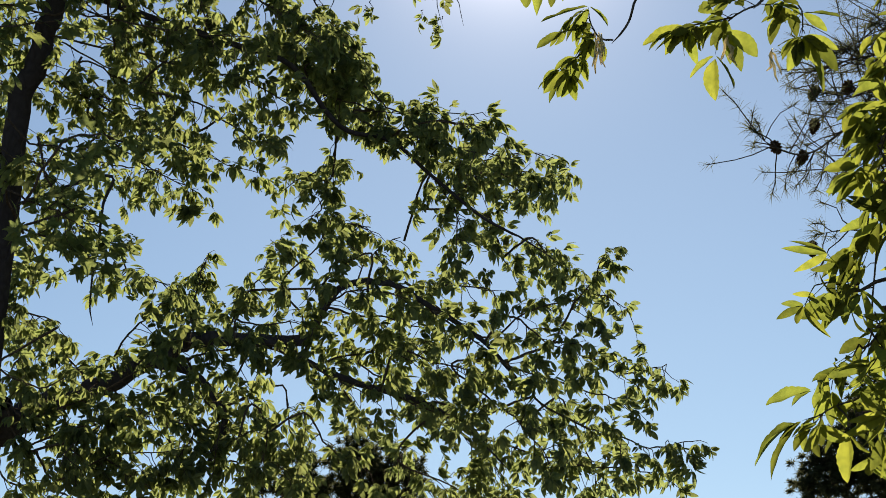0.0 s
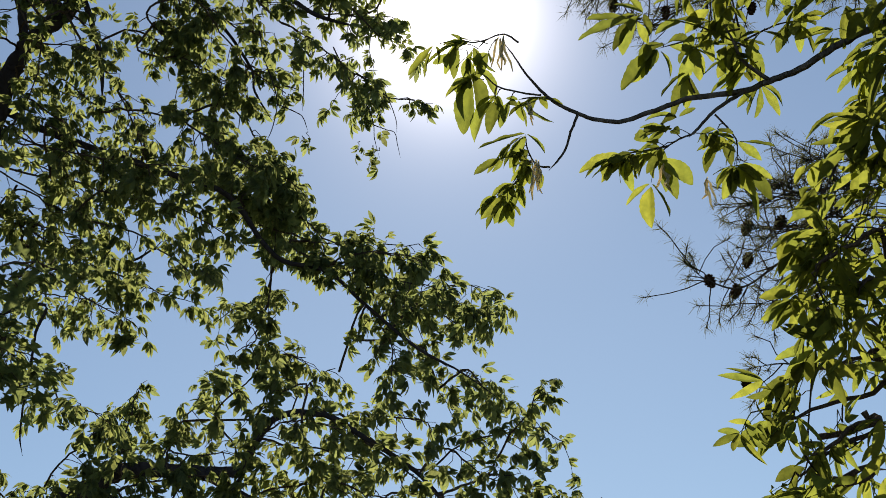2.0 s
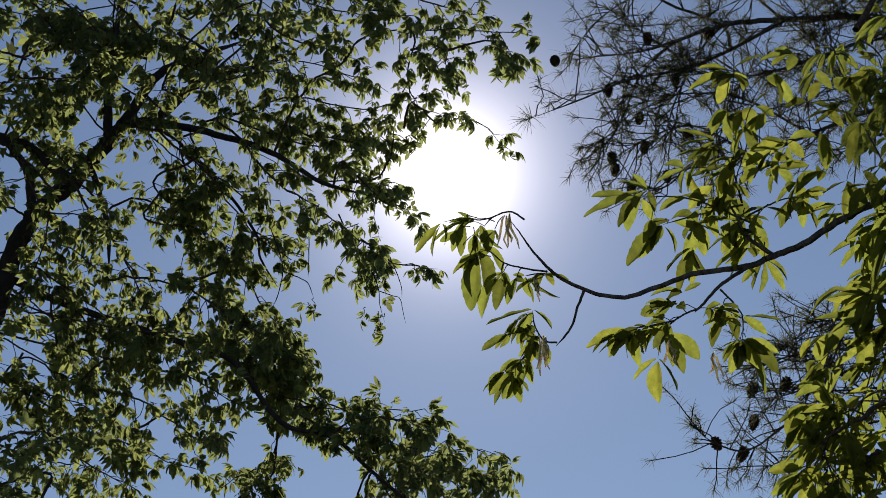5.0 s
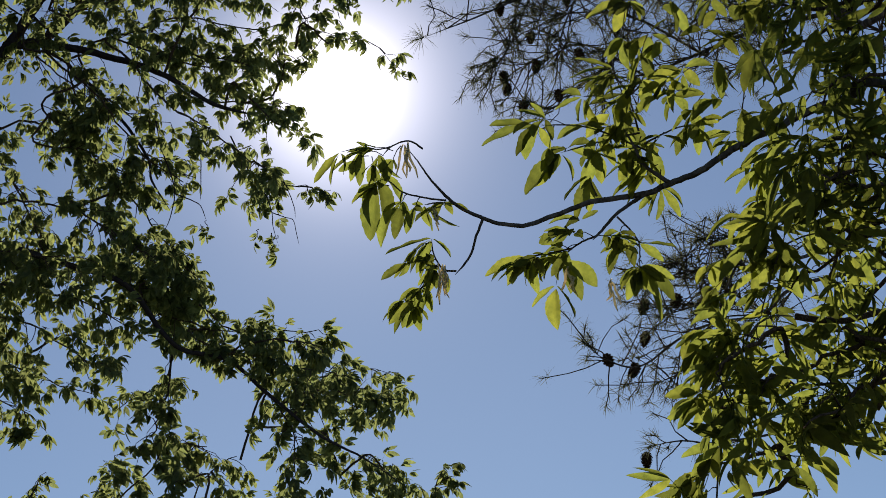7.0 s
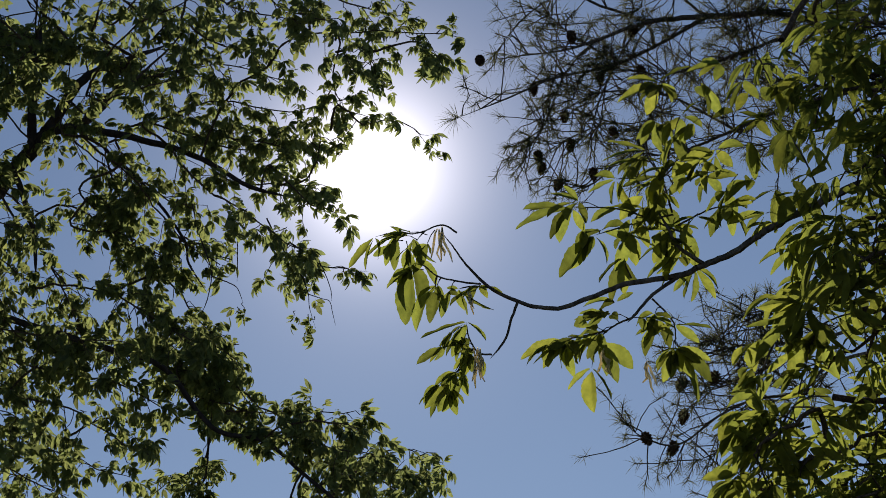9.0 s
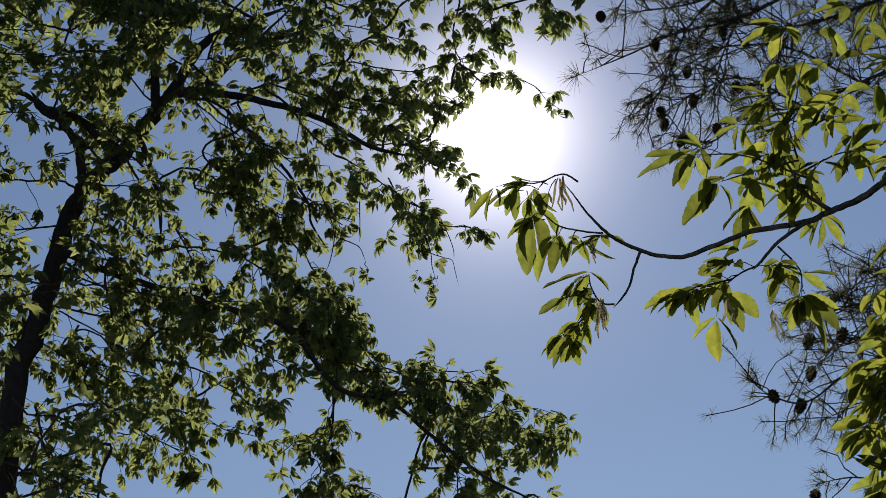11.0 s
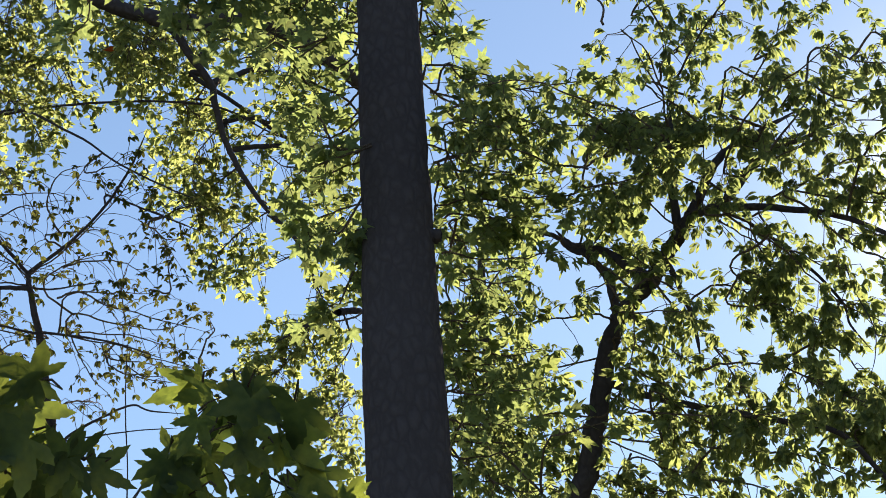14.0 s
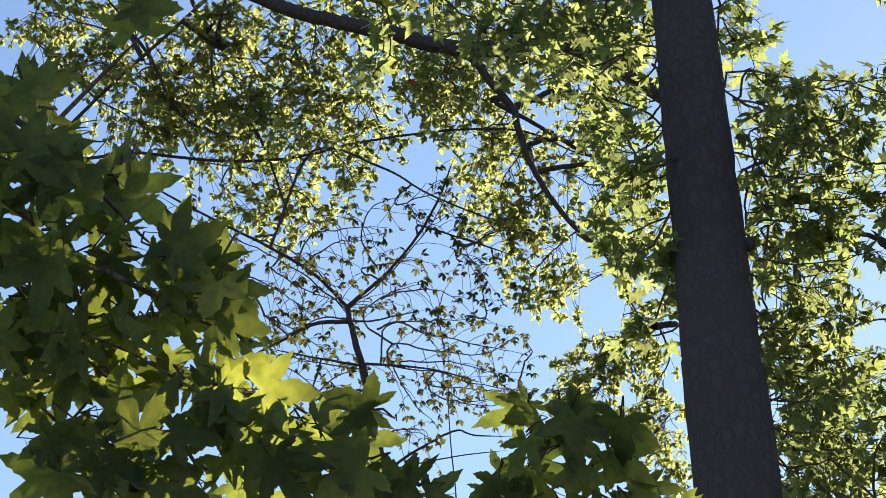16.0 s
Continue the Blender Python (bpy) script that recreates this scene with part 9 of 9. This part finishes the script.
hickory.tassels(5, 0.075, [(0.494, 3.382, 3.251), (0.533, 3.403, 3.196), (0.529, 3.424, 3.152)])
hickory.tassels(5, 0.056, [(0.161, 3.381, 3.316), (0.076, 3.373, 3.338), (0.027, 3.358, 3.367)])
hickory.tassels(5, 0.056, [(0.096, 3.325, 3.426), (0.041, 3.338, 3.403), (0.006, 3.336, 3.408)])
hickory.tassels(5, 0.056, [(0.144, 3.441, 3.195), (0.128, 3.429, 3.223), (0.126, 3.415, 3.251)])
hickory.tassels(4, 0.056, [(0.144, 3.442, 3.193), (0.094, 3.458, 3.162), (0.076, 3.465, 3.148)])
hickory.tassels(3, 0.075, [(0.834, 3.317, 3.248), (0.739, 3.351, 3.223)])
hickory.tassels(3, 0.075, [(0.860, 3.355, 3.156), (0.801, 3.379, 3.135)])
hickory.tassels(5, 0.075, [(0.787, 3.426, 3.038), (0.682, 3.446, 3.042), (0.657, 3.466, 3.005)])
hickory.tassels(6, 0.075, [(0.772, 3.453, 2.980), (0.686, 3.475, 2.971), (0.625, 3.518, 2.888)])
hickory.tassels(4, 0.075, [(0.513, 3.235, 3.516), (0.565, 3.247, 3.481), (0.652, 3.227, 3.487), (0.716, 3.214, 3.487)])
hickory.limb(0.0026, 0.0012, [(0.701, 3.631, 2.533), (0.614, 3.655, 2.501), (0.550, 3.668, 2.488), (0.517, 3.676, 2.473), (0.484, 3.683, 2.466)], "twig", 5)
hickory.limb(0.0026, 0.0012, [(0.721, 3.409, 3.142), (0.686, 3.444, 3.078), (0.671, 3.482, 2.996), (0.650, 3.519, 2.912), (0.624, 3.574, 2.771), (0.587, 3.606, 2.692)], "twig", 5)
hickory.limb(0.0026, 0.0012, [(0.684, 3.530, 2.867), (0.659, 3.551, 2.819), (0.634, 3.599, 2.687), (0.623, 3.626, 2.605), (0.577, 3.646, 2.557), (0.510, 3.665, 2.521)], "twig", 5)
hickory.limb(0.0026, 0.0012, [(0.550, 3.668, 2.488), (0.569, 3.671, 2.463), (0.567, 3.677, 2.442)], "twig", 5)
hickory.fan((0.664, 3.416, 3.150), (0.637, 3.431, 3.117), (0.681, 3.434, 3.119), (0.707, 3.459, 3.143))
hickory.fan((0.671, 3.482, 2.996), (0.601, 3.513, 2.941), (0.639, 3.506, 2.953), (0.700, 3.509, 2.939))
hickory.fan((0.644, 3.520, 2.913), (0.569, 3.518, 2.860), (0.610, 3.546, 2.862), (0.657, 3.543, 2.881))
hickory.fan((0.659, 3.551, 2.819), (0.587, 3.593, 2.825), (0.587, 3.541, 2.760), (0.633, 3.557, 2.756), (0.680, 3.523, 2.761))
hickory.fan((0.624, 3.574, 2.771), (0.534, 3.629, 2.748), (0.558, 3.628, 2.699), (0.594, 3.552, 2.704))
hickory.fan((0.587, 3.606, 2.692), (0.494, 3.675, 2.674), (0.536, 3.675, 2.651), (0.577, 3.638, 2.644), (0.619, 3.626, 2.648))
hickory.fan((0.623, 3.626, 2.605), (0.561, 3.607, 2.579), (0.580, 3.597, 2.550), (0.643, 3.635, 2.570))
hickory.fan((0.577, 3.646, 2.557), (0.504, 3.617, 2.536), (0.548, 3.630, 2.512), (0.624, 3.626, 2.503))
hickory.fan((0.510, 3.665, 2.521), (0.406, 3.631, 2.512), (0.465, 3.673, 2.499), (0.532, 3.658, 2.516))
hickory.fan((0.484, 3.683, 2.466), (0.379, 3.739, 2.425), (0.396, 3.715, 2.375), (0.436, 3.708, 2.444), (0.477, 3.696, 2.411))
hickory.fan((0.522, 3.676, 2.473), (0.472, 3.709, 2.433), (0.456, 3.685, 2.451), (0.509, 3.669, 2.410))
hickory.fan((0.567, 3.677, 2.442), (0.519, 3.738, 2.430), (0.556, 3.747, 2.362), (0.600, 3.716, 2.400), (0.626, 3.697, 2.407), (0.536, 3.655, 2.472))
hickory.fan((0.629, 3.671, 2.425), (0.629, 3.661, 2.344), (0.600, 3.668, 2.360), (0.658, 3.638, 2.350))
hickory.tassels(5, 0.07, [(0.701, 3.631, 2.533), (0.614, 3.655, 2.501), (0.550, 3.668, 2.488), (0.517, 3.676, 2.473), (0.484, 3.683, 2.466)])
hickory.tassels(9, 0.07, [(0.721, 3.409, 3.142), (0.686, 3.444, 3.078), (0.671, 3.482, 2.996), (0.650, 3.519, 2.912), (0.624, 3.574, 2.771), (0.587, 3.606, 2.692)])
hickory.tassels(8, 0.07, [(0.684, 3.530, 2.867), (0.659, 3.551, 2.819), (0.634, 3.599, 2.687), (0.623, 3.626, 2.605), (0.577, 3.646, 2.557), (0.510, 3.665, 2.521)])
hickory.done()

# ---------------------------------------------------------------- pine with cones
pine = Pine("pine_tree", (5.2, 10.6, 0), "tall pine with bare grey twigs, thin needle tufts and dark cones", [], 0.1, (NEEDLE, NEEDLE), BARK_GREY, BARK_TWIG, 10, pieces=0)
pine.limb(0.16, 0.06, [(5.2, 10.6, -0.05), (5.15, 10.6, 4), (5.1, 10.6, 9), (5.0, 10.6, 13)], "trunk", 14)
pine.bough(0.03, [(5.12, 10.60, 7.12), (3.19, 9.02, 7.04), (2.76, 9.07, 7.04), (2.42, 8.82, 7.44), (1.83, 8.80, 7.52), (1.49, 8.81, 7.52), (1.23, 8.84, 7.46), (1.01, 8.86, 7.42), (0.74, 8.85, 7.40)], 16)
pine.bough(0.014, [(1.83, 8.80, 7.52), (1.87, 9.00, 7.65), (1.37, 9.06, 7.44), (0.97, 9.04, 7.36), (0.71, 9.04, 7.26), (0.38, 9.03, 7.14)], 16)
pine.bough(0.012, [(1.56, 9.04, 7.52), (1.53, 9.04, 7.68), (1.27, 8.92, 7.74), (1.08, 8.82, 7.77), (0.84, 8.82, 7.64), (0.63, 8.85, 7.41)], 8)
pine.bough(0.018, [(2.72, 9.04, 7.09), (2.79, 9.08, 7.16), (2.27, 9.10, 7.08), (1.94, 9.13, 6.98), (1.61, 9.15, 6.88), (1.29, 9.12, 6.86)], 24)
pine.bough(0.012, [(1.98, 9.13, 6.99), (1.98, 9.32, 7.09), (1.60, 9.12, 7.23), (1.27, 9.02, 7.23), (1.01, 8.97, 7.16)], 21)
pine.bough(0.01, [(1.69, 9.15, 6.90), (1.66, 9.42, 7.03), (1.34, 9.23, 7.14), (1.07, 9.17, 7.06), (0.83, 9.15, 6.89)], 18)
pine.bough(0.014, [(2.42, 8.82, 7.44), (2.45, 8.95, 7.52), (1.98, 8.97, 7.36), (1.59, 8.95, 7.27), (1.27, 8.86, 7.28)], 24)
pine.bough(0.009, [(1.37, 9.06, 7.44), (1.38, 9.18, 7.51), (1.12, 8.94, 7.54), (0.93, 8.70, 7.59)], 16)
pine.bough(0.009, [(1.28, 9.09, 7.52), (1.27, 9.11, 7.64), (1.05, 9.12, 7.44), (0.88, 9.16, 7.11), (0.67, 9.15, 6.91)], 16)
pine.bough(0.008, [(1.50, 9.32, 7.09), (1.34, 9.46, 7.05), (1.11, 9.32, 6.81), (0.97, 9.19, 6.79)], 10)
pine.bough(0.01, [(1.87, 9.00, 7.65), (1.64, 8.76, 7.70), (1.37, 8.58, 7.68)], 13)
pine.bough(0.007, [(1.05, 9.12, 7.44), (1.00, 9.24, 7.49), (0.90, 9.17, 7.22), (0.78, 9.09, 7.00)], 10)
pine.bough(0.012, [(2.27, 9.10, 7.08), (2.30, 9.22, 7.15), (2.06, 8.96, 7.27), (1.89, 8.68, 7.39)], 18)
pine.bough(0.009, [(1.60, 9.12, 7.23), (1.63, 9.19, 7.42), (1.49, 9.17, 7.13), (1.35, 9.14, 6.79)], 16)
pine.bough(0.016, [(3.19, 9.02, 7.04), (3.21, 8.85, 7.30), (2.71, 8.78, 7.38), (2.20, 8.79, 7.32), (1.82, 8.80, 7.23)], 24)
pine.bough(0.016, [(3.19, 9.02, 7.04), (3.18, 9.11, 6.88), (2.63, 8.96, 7.10), (2.19, 8.91, 7.14), (1.77, 8.92, 7.05)], 24)
pine.bough(0.01, [(2.45, 8.95, 7.52), (2.24, 8.70, 7.60), (1.97, 8.53, 7.58)], 16)
pine.bough(0.01, [(2.78, 8.79, 7.37), (2.75, 8.90, 7.46), (2.53, 8.69, 7.48), (2.32, 8.51, 7.49)], 16)
pine.bough(0.008, [(1.53, 9.04, 7.68), (1.38, 9.05, 7.51), (1.21, 9.08, 7.21), (1.11, 9.09, 6.93)], 16)
pine.bough(0.012, [(3.18, 9.11, 6.88), (3.16, 9.24, 6.66), (2.66, 9.09, 6.84), (2.31, 9.02, 6.88), (2.02, 9.03, 6.77)], 21)
pine.bough(0.014, [(3.16, 9.24, 6.66), (3.09, 9.62, 5.95), (2.38, 9.73, 5.79), (2.18, 9.78, 5.66), (1.89, 9.79, 5.63), (1.69, 9.81, 5.56), (1.46, 9.84, 5.43), (1.27, 9.81, 5.48), (1.16, 9.76, 5.57)], 21)
pine.bough(0.012, [(3.10, 9.56, 6.06), (2.29, 9.63, 5.89), (1.97, 9.61, 5.89), (1.75, 9.60, 5.87), (1.52, 9.60, 5.82)], 21)
pine.bough(0.009, [(2.20, 9.77, 5.68), (2.22, 9.95, 5.73), (1.95, 9.74, 5.84), (1.66, 9.54, 5.92)], 16)
pine.bough(0.008, [(1.93, 9.79, 5.63), (1.93, 10.01, 5.72), (1.71, 9.90, 5.42), (1.53, 9.81, 5.31)], 10)
pine.bough(0.009, [(2.29, 9.63, 5.89), (2.34, 9.81, 5.98), (2.10, 9.61, 6.05), (1.82, 9.47, 6.00)], 16)
pine.bough(0.009, [(2.38, 9.73, 5.79), (2.41, 9.85, 5.85), (2.09, 9.80, 5.51), (1.83, 9.75, 5.32)], 16)
pine.bough(0.008, [(2.02, 9.79, 5.81), (2.03, 9.87, 6.00), (1.85, 9.80, 5.78), (1.57, 9.67, 5.64)], 16)
pine.bough(0.01, [(1.93, 9.77, 5.39), (2.31, 10.16, 5.14), (1.88, 10.12, 5.05), (1.67, 10.07, 5.06), (1.48, 10.03, 5.03)], 5)
pine.bough(0.01, [(2.34, 9.81, 5.98), (2.36, 9.81, 6.00), (1.93, 9.81, 5.79), (1.74, 9.79, 5.76), (1.52, 9.75, 5.75)], 5)
pine.bough(0.009, [(2.36, 9.81, 6.00), (2.36, 9.78, 6.05), (1.91, 9.68, 6.01), (1.68, 9.64, 5.94)], 4)
pine.bough(0.014, [(3.21, 8.85, 7.30), (3.29, 8.73, 7.45), (2.80, 8.70, 7.55), (2.37, 8.65, 7.64), (1.90, 8.57, 7.74)], 12)
pine.bough(0.014, [(3.21, 8.85, 7.30), (3.28, 8.83, 7.29), (2.67, 8.82, 7.42), (2.24, 8.78, 7.51), (1.89, 8.81, 7.49), (1.58, 8.81, 7.48)], 14)
pine.bough(0.01, [(2.86, 8.70, 7.54), (2.88, 8.77, 7.59), (2.61, 8.75, 7.49), (2.33, 8.74, 7.33)], 9)
pine.bough(0.009, [(2.42, 8.66, 7.62), (2.41, 8.81, 7.75), (2.16, 8.80, 7.57), (1.94, 8.79, 7.40)], 14)
pine.bough(0.009, [(1.96, 8.58, 7.72), (1.96, 8.81, 7.91), (1.71, 8.80, 7.73), (1.43, 8.77, 7.58)], 12)
pine.bough(0.009, [(2.72, 8.87, 7.46), (2.70, 8.91, 7.48), (2.49, 8.73, 7.56), (2.29, 8.54, 7.64)], 8)
pine.cone((1.30, 9.97, 5.55), 0.1)
pine.cone((1.46, 9.97, 5.49), 0.1)
pine.cone((1.54, 9.83, 5.81), 0.1)
pine.cone((1.53, 9.90, 5.65), 0.1)
pine.cone((1.47, 10.14, 5.02), 0.1)
pine.cone((1.72, 9.80, 5.81), 0.1)
pine.cone((0.57, 9.02, 7.52), 0.085)
pine.cone((0.85, 9.29, 7.04), 0.085)
pine.cone((0.86, 9.10, 7.37), 0.085)
pine.cone((1.15, 9.33, 6.92), 0.085)
pine.cone((1.09, 8.93, 7.58), 0.085)
pine.cone((0.96, 9.37, 6.89), 0.085)
pine.cone((1.44, 8.90, 7.55), 0.085)
pine.cone((1.27, 9.21, 7.10), 0.085)
pine.cone((1.02, 9.17, 7.21), 0.085)
pine.cone((0.87, 9.32, 6.98), 0.085)
pine.cone((1.45, 9.02, 7.37), 0.085)
pine.cone((1.62, 9.28, 6.88), 0.085)
pine.cone((1.23, 9.05, 7.37), 0.085)
pine.cone((1.04, 9.25, 7.07), 0.085)
pine.done()

# ---------------------------------------------------------------- slender dark stem and far pines
slender_tree = Tree("slender_tree", (-3.12, 9.57, 0), "slender dark stem half hidden behind spring leaves", FAN, 0.075, LEAF_SPRING, BARK_DARK, BARK_TWIG, 21, pieces=200)
# openings in its crown
slender_tree.clear((-1.35, 5.92, 6.17), (-2.24, 9.83, 9.16), 0.07)
slender_tree.clear((-1.32, 6.07, 5.98), (-2.20, 10.07, 8.85), 0.08)
slender_tree.clear((-1.17, 6.12, 5.96), (-1.94, 10.15, 8.81), 0.07)
slender_tree.clear((-1.13, 6.24, 5.78), (-1.87, 10.36, 8.52), 0.08)
slender_tree.clear((-1.06, 6.34, 5.66), (-1.76, 10.51, 8.32), 0.08)
slender_tree.clear((-1.41, 5.83, 6.27), (-2.34, 9.67, 9.34), 0.07)
slender_tree.clear((-2.07, 6.15, 5.55), (-3.43, 10.21, 8.14), 0.06)
slender_tree.clear((-1.86, 6.29, 5.43), (-3.08, 10.44, 7.95), 0.08)
slender_tree.clear((-1.19, 6.44, 5.45), (-1.98, 10.68, 7.98), 0.07)
slender_tree.clear((-1.13, 6.59, 5.21), (-1.88, 10.93, 7.57), 0.10)
slender_tree.clear((-1.14, 6.68, 5.03), (-1.90, 11.08, 7.28), 0.06)
slender_tree.clear((-1.77, 6.63, 4.87), (-2.94, 10.99, 7.01), 0.06)
slender_tree.clear((-1.33, 6.78, 4.75), (-2.22, 11.25, 6.81), 0.06)
slender_tree.clear((-0.91, 6.44, 5.53), (-1.52, 10.68, 8.10), 0.08)
slender_tree.clear((-0.73, 6.12, 6.04), (-1.22, 10.16, 8.96), 0.08)
slender_tree.clear((-1.66, 5.99, 5.97), (-2.76, 9.94, 8.84), 0.06)
slender_tree.clear((-0.87, 6.22, 5.88), (-1.44, 10.31, 8.69), 0.07)
slender_tree.clear((-1.20, 5.99, 6.12), (-2.00, 9.94, 9.08), 0.06)
slender_tree.clear((-1.87, 6.62, 4.83), (-3.10, 10.97, 6.95), 0.07)
slender_tree.clear((-1.76, 6.54, 5.05), (-2.92, 10.85, 7.30), 0.07)
slender_tree.clear((-1.69, 6.47, 5.20), (-2.81, 10.74, 7.56), 0.07)
slender_tree.clear((-1.60, 6.42, 5.33), (-2.66, 10.66, 7.77), 0.07)
slender_tree.clear((-1.48, 6.39, 5.43), (-2.46, 10.60, 7.94), 0.07)
slender_tree.clear((-1.36, 6.36, 5.53), (-2.26, 10.54, 8.11), 0.07)
slender_tree.limb(0.06, 0.02, [(-3.12, 9.57, -0.05), (-3.08, 9.57, 2.40), (-3.12, 9.57, 6.03), (-3.18, 9.49, 6.33), (-3.21, 9.43, 6.60), (-3.22, 9.34, 6.93), (-3.20, 9.25, 7.26), (-3.13, 9.15, 7.65)], "trunk", 10)
slender_tree.spray(0.25, 0.05, [(-3.17, 9.50, 6.30), (-3.12, 9.25, 6.29), (-3.36, 9.58, 6.63), (-3.65, 9.89, 6.91)], bare=0.20)
slender_tree.spray(0.25, 0.05, [(-3.15, 9.29, 6.33), (-3.11, 9.15, 6.46), (-3.05, 9.40, 6.70), (-2.96, 9.68, 6.84)], bare=0.22)
slender_tree.spray(0.25, 0.05, [(-3.22, 9.33, 6.97), (-3.26, 9.46, 7.00), (-3.33, 9.27, 7.04), (-3.37, 9.11, 7.08)], bare=0.28)
slender_tree.spray(0.25, 0.05, [(-3.37, 9.11, 7.08), (-3.10, 8.95, 7.08), (-2.91, 8.81, 7.11), (-2.76, 8.76, 7.07)], bare=0.44)
slender_tree.spray(0.25, 0.05, [(-2.85, 8.79, 7.10), (-2.94, 8.58, 7.10), (-2.99, 8.49, 7.17), (-3.08, 8.46, 7.14)], bare=0.50)
slender_tree.spray(0.25, 0.05, [(-3.12, 9.25, 6.29), (-3.07, 9.25, 6.11), (-2.86, 9.03, 6.07), (-2.68, 8.87, 6.00)], bare=0.25)
slender_tree.spray(0.25, 0.05, [(-3.04, 9.23, 6.10), (-3.05, 9.27, 5.94), (-3.09, 8.93, 5.91), (-3.17, 8.60, 5.77)], bare=0.19)
slender_tree.done()
far_pine = Pine("pine_tree", (4.74, 25.10, 0), "distant dark green pine with dense needle tufts", [], 0.1, (NEEDLE, NEEDLE), BARK_GREY, BARK_TWIG, 31, pieces=0)
far_pine.limb(0.2, 0.06, [(4.74, 25.10, -0.05), (4.74, 25.10, 4.12), (4.74, 25.10, 8.24)], "trunk", 12)
far_pine.bough(0.03, [(4.82, 24.90, 7.38), (4.22, 24.84, 7.33), (3.60, 24.78, 7.13), (3.20, 24.76, 6.85)], 34, 1.3, 3.5)
far_pine.bough(0.03, [(4.84, 24.82, 7.67), (4.38, 24.62, 7.68), (3.98, 24.46, 7.63)], 34, 1.3, 3.5)
far_pine.bough(0.03, [(4.78, 25.00, 6.96), (4.03, 24.88, 6.90), (3.33, 24.79, 6.62)], 34, 1.3, 3.5)
far_pine.bough(0.03, [(4.76, 25.06, 6.67), (4.14, 24.99, 6.54), (3.24, 24.84, 6.42)], 34, 1.3, 3.5)
far_pine.bough(0.03, [(4.81, 24.93, 7.24), (3.90, 24.76, 7.18), (3.44, 24.68, 7.04)], 34, 1.3, 3.5)
far_pine.bough(0.03, [(4.86, 24.79, 7.81), (4.22, 24.67, 7.52), (3.75, 24.56, 7.37)], 34, 1.3, 3.5)
far_pine.bough(0.03, [(4.77, 25.03, 6.81), (3.72, 24.88, 6.77), (3.18, 24.82, 6.57)], 34, 1.3, 3.5)
far_pine.bough(0.03, [(4.73, 25.13, 6.39), (4.15, 24.85, 6.74), (3.71, 24.68, 6.88)], 34, 1.3, 3.5)
far_pine.done()
far_pine = Pine("pine_tree", (-3.24, 27.33, 0), "distant dark green pine with dense needle tufts", [], 0.1, (NEEDLE, NEEDLE), BARK_GREY, BARK_TWIG, 32, pieces=0)
far_pine.limb(0.2, 0.06, [(-3.24, 27.33, -0.05), (-3.24, 27.33, 3.53), (-3.24, 27.33, 7.05)], "trunk", 12)
far_pine.bough(0.03, [(-3.23, 27.30, 6.98), (-2.96, 26.58, 7.55), (-2.67, 26.14, 7.84)], 34, 1.3, 3.5)
far_pine.bough(0.03, [(-3.23, 27.30, 6.98), (-3.45, 26.55, 7.49), (-3.86, 26.07, 7.49)], 34, 1.3, 3.5)
far_pine.bough(0.03, [(-3.22, 27.27, 7.13), (-2.48, 26.52, 7.51), (-2.13, 26.27, 7.51)], 34, 1.3, 3.5)
far_pine.bough(0.03, [(-3.23, 27.28, 7.05), (-3.62, 26.59, 7.35), (-4.02, 26.08, 7.34)], 34, 1.3, 3.5)
far_pine.bough(0.03, [(-3.15, 27.31, 6.97), (-2.66, 26.71, 7.31), (-2.15, 26.33, 7.20)], 34, 1.3, 3.5)
far_pine.bough(0.03, [(-3.23, 27.28, 7.05), (-3.03, 26.45, 7.61), (-2.83, 26.14, 7.77)], 34, 1.3, 3.5)
far_pine.bough(0.03, [(-3.23, 27.28, 7.05), (-2.81, 26.64, 7.47), (-2.37, 26.23, 7.60)], 34, 1.3, 3.5)
far_pine.done()
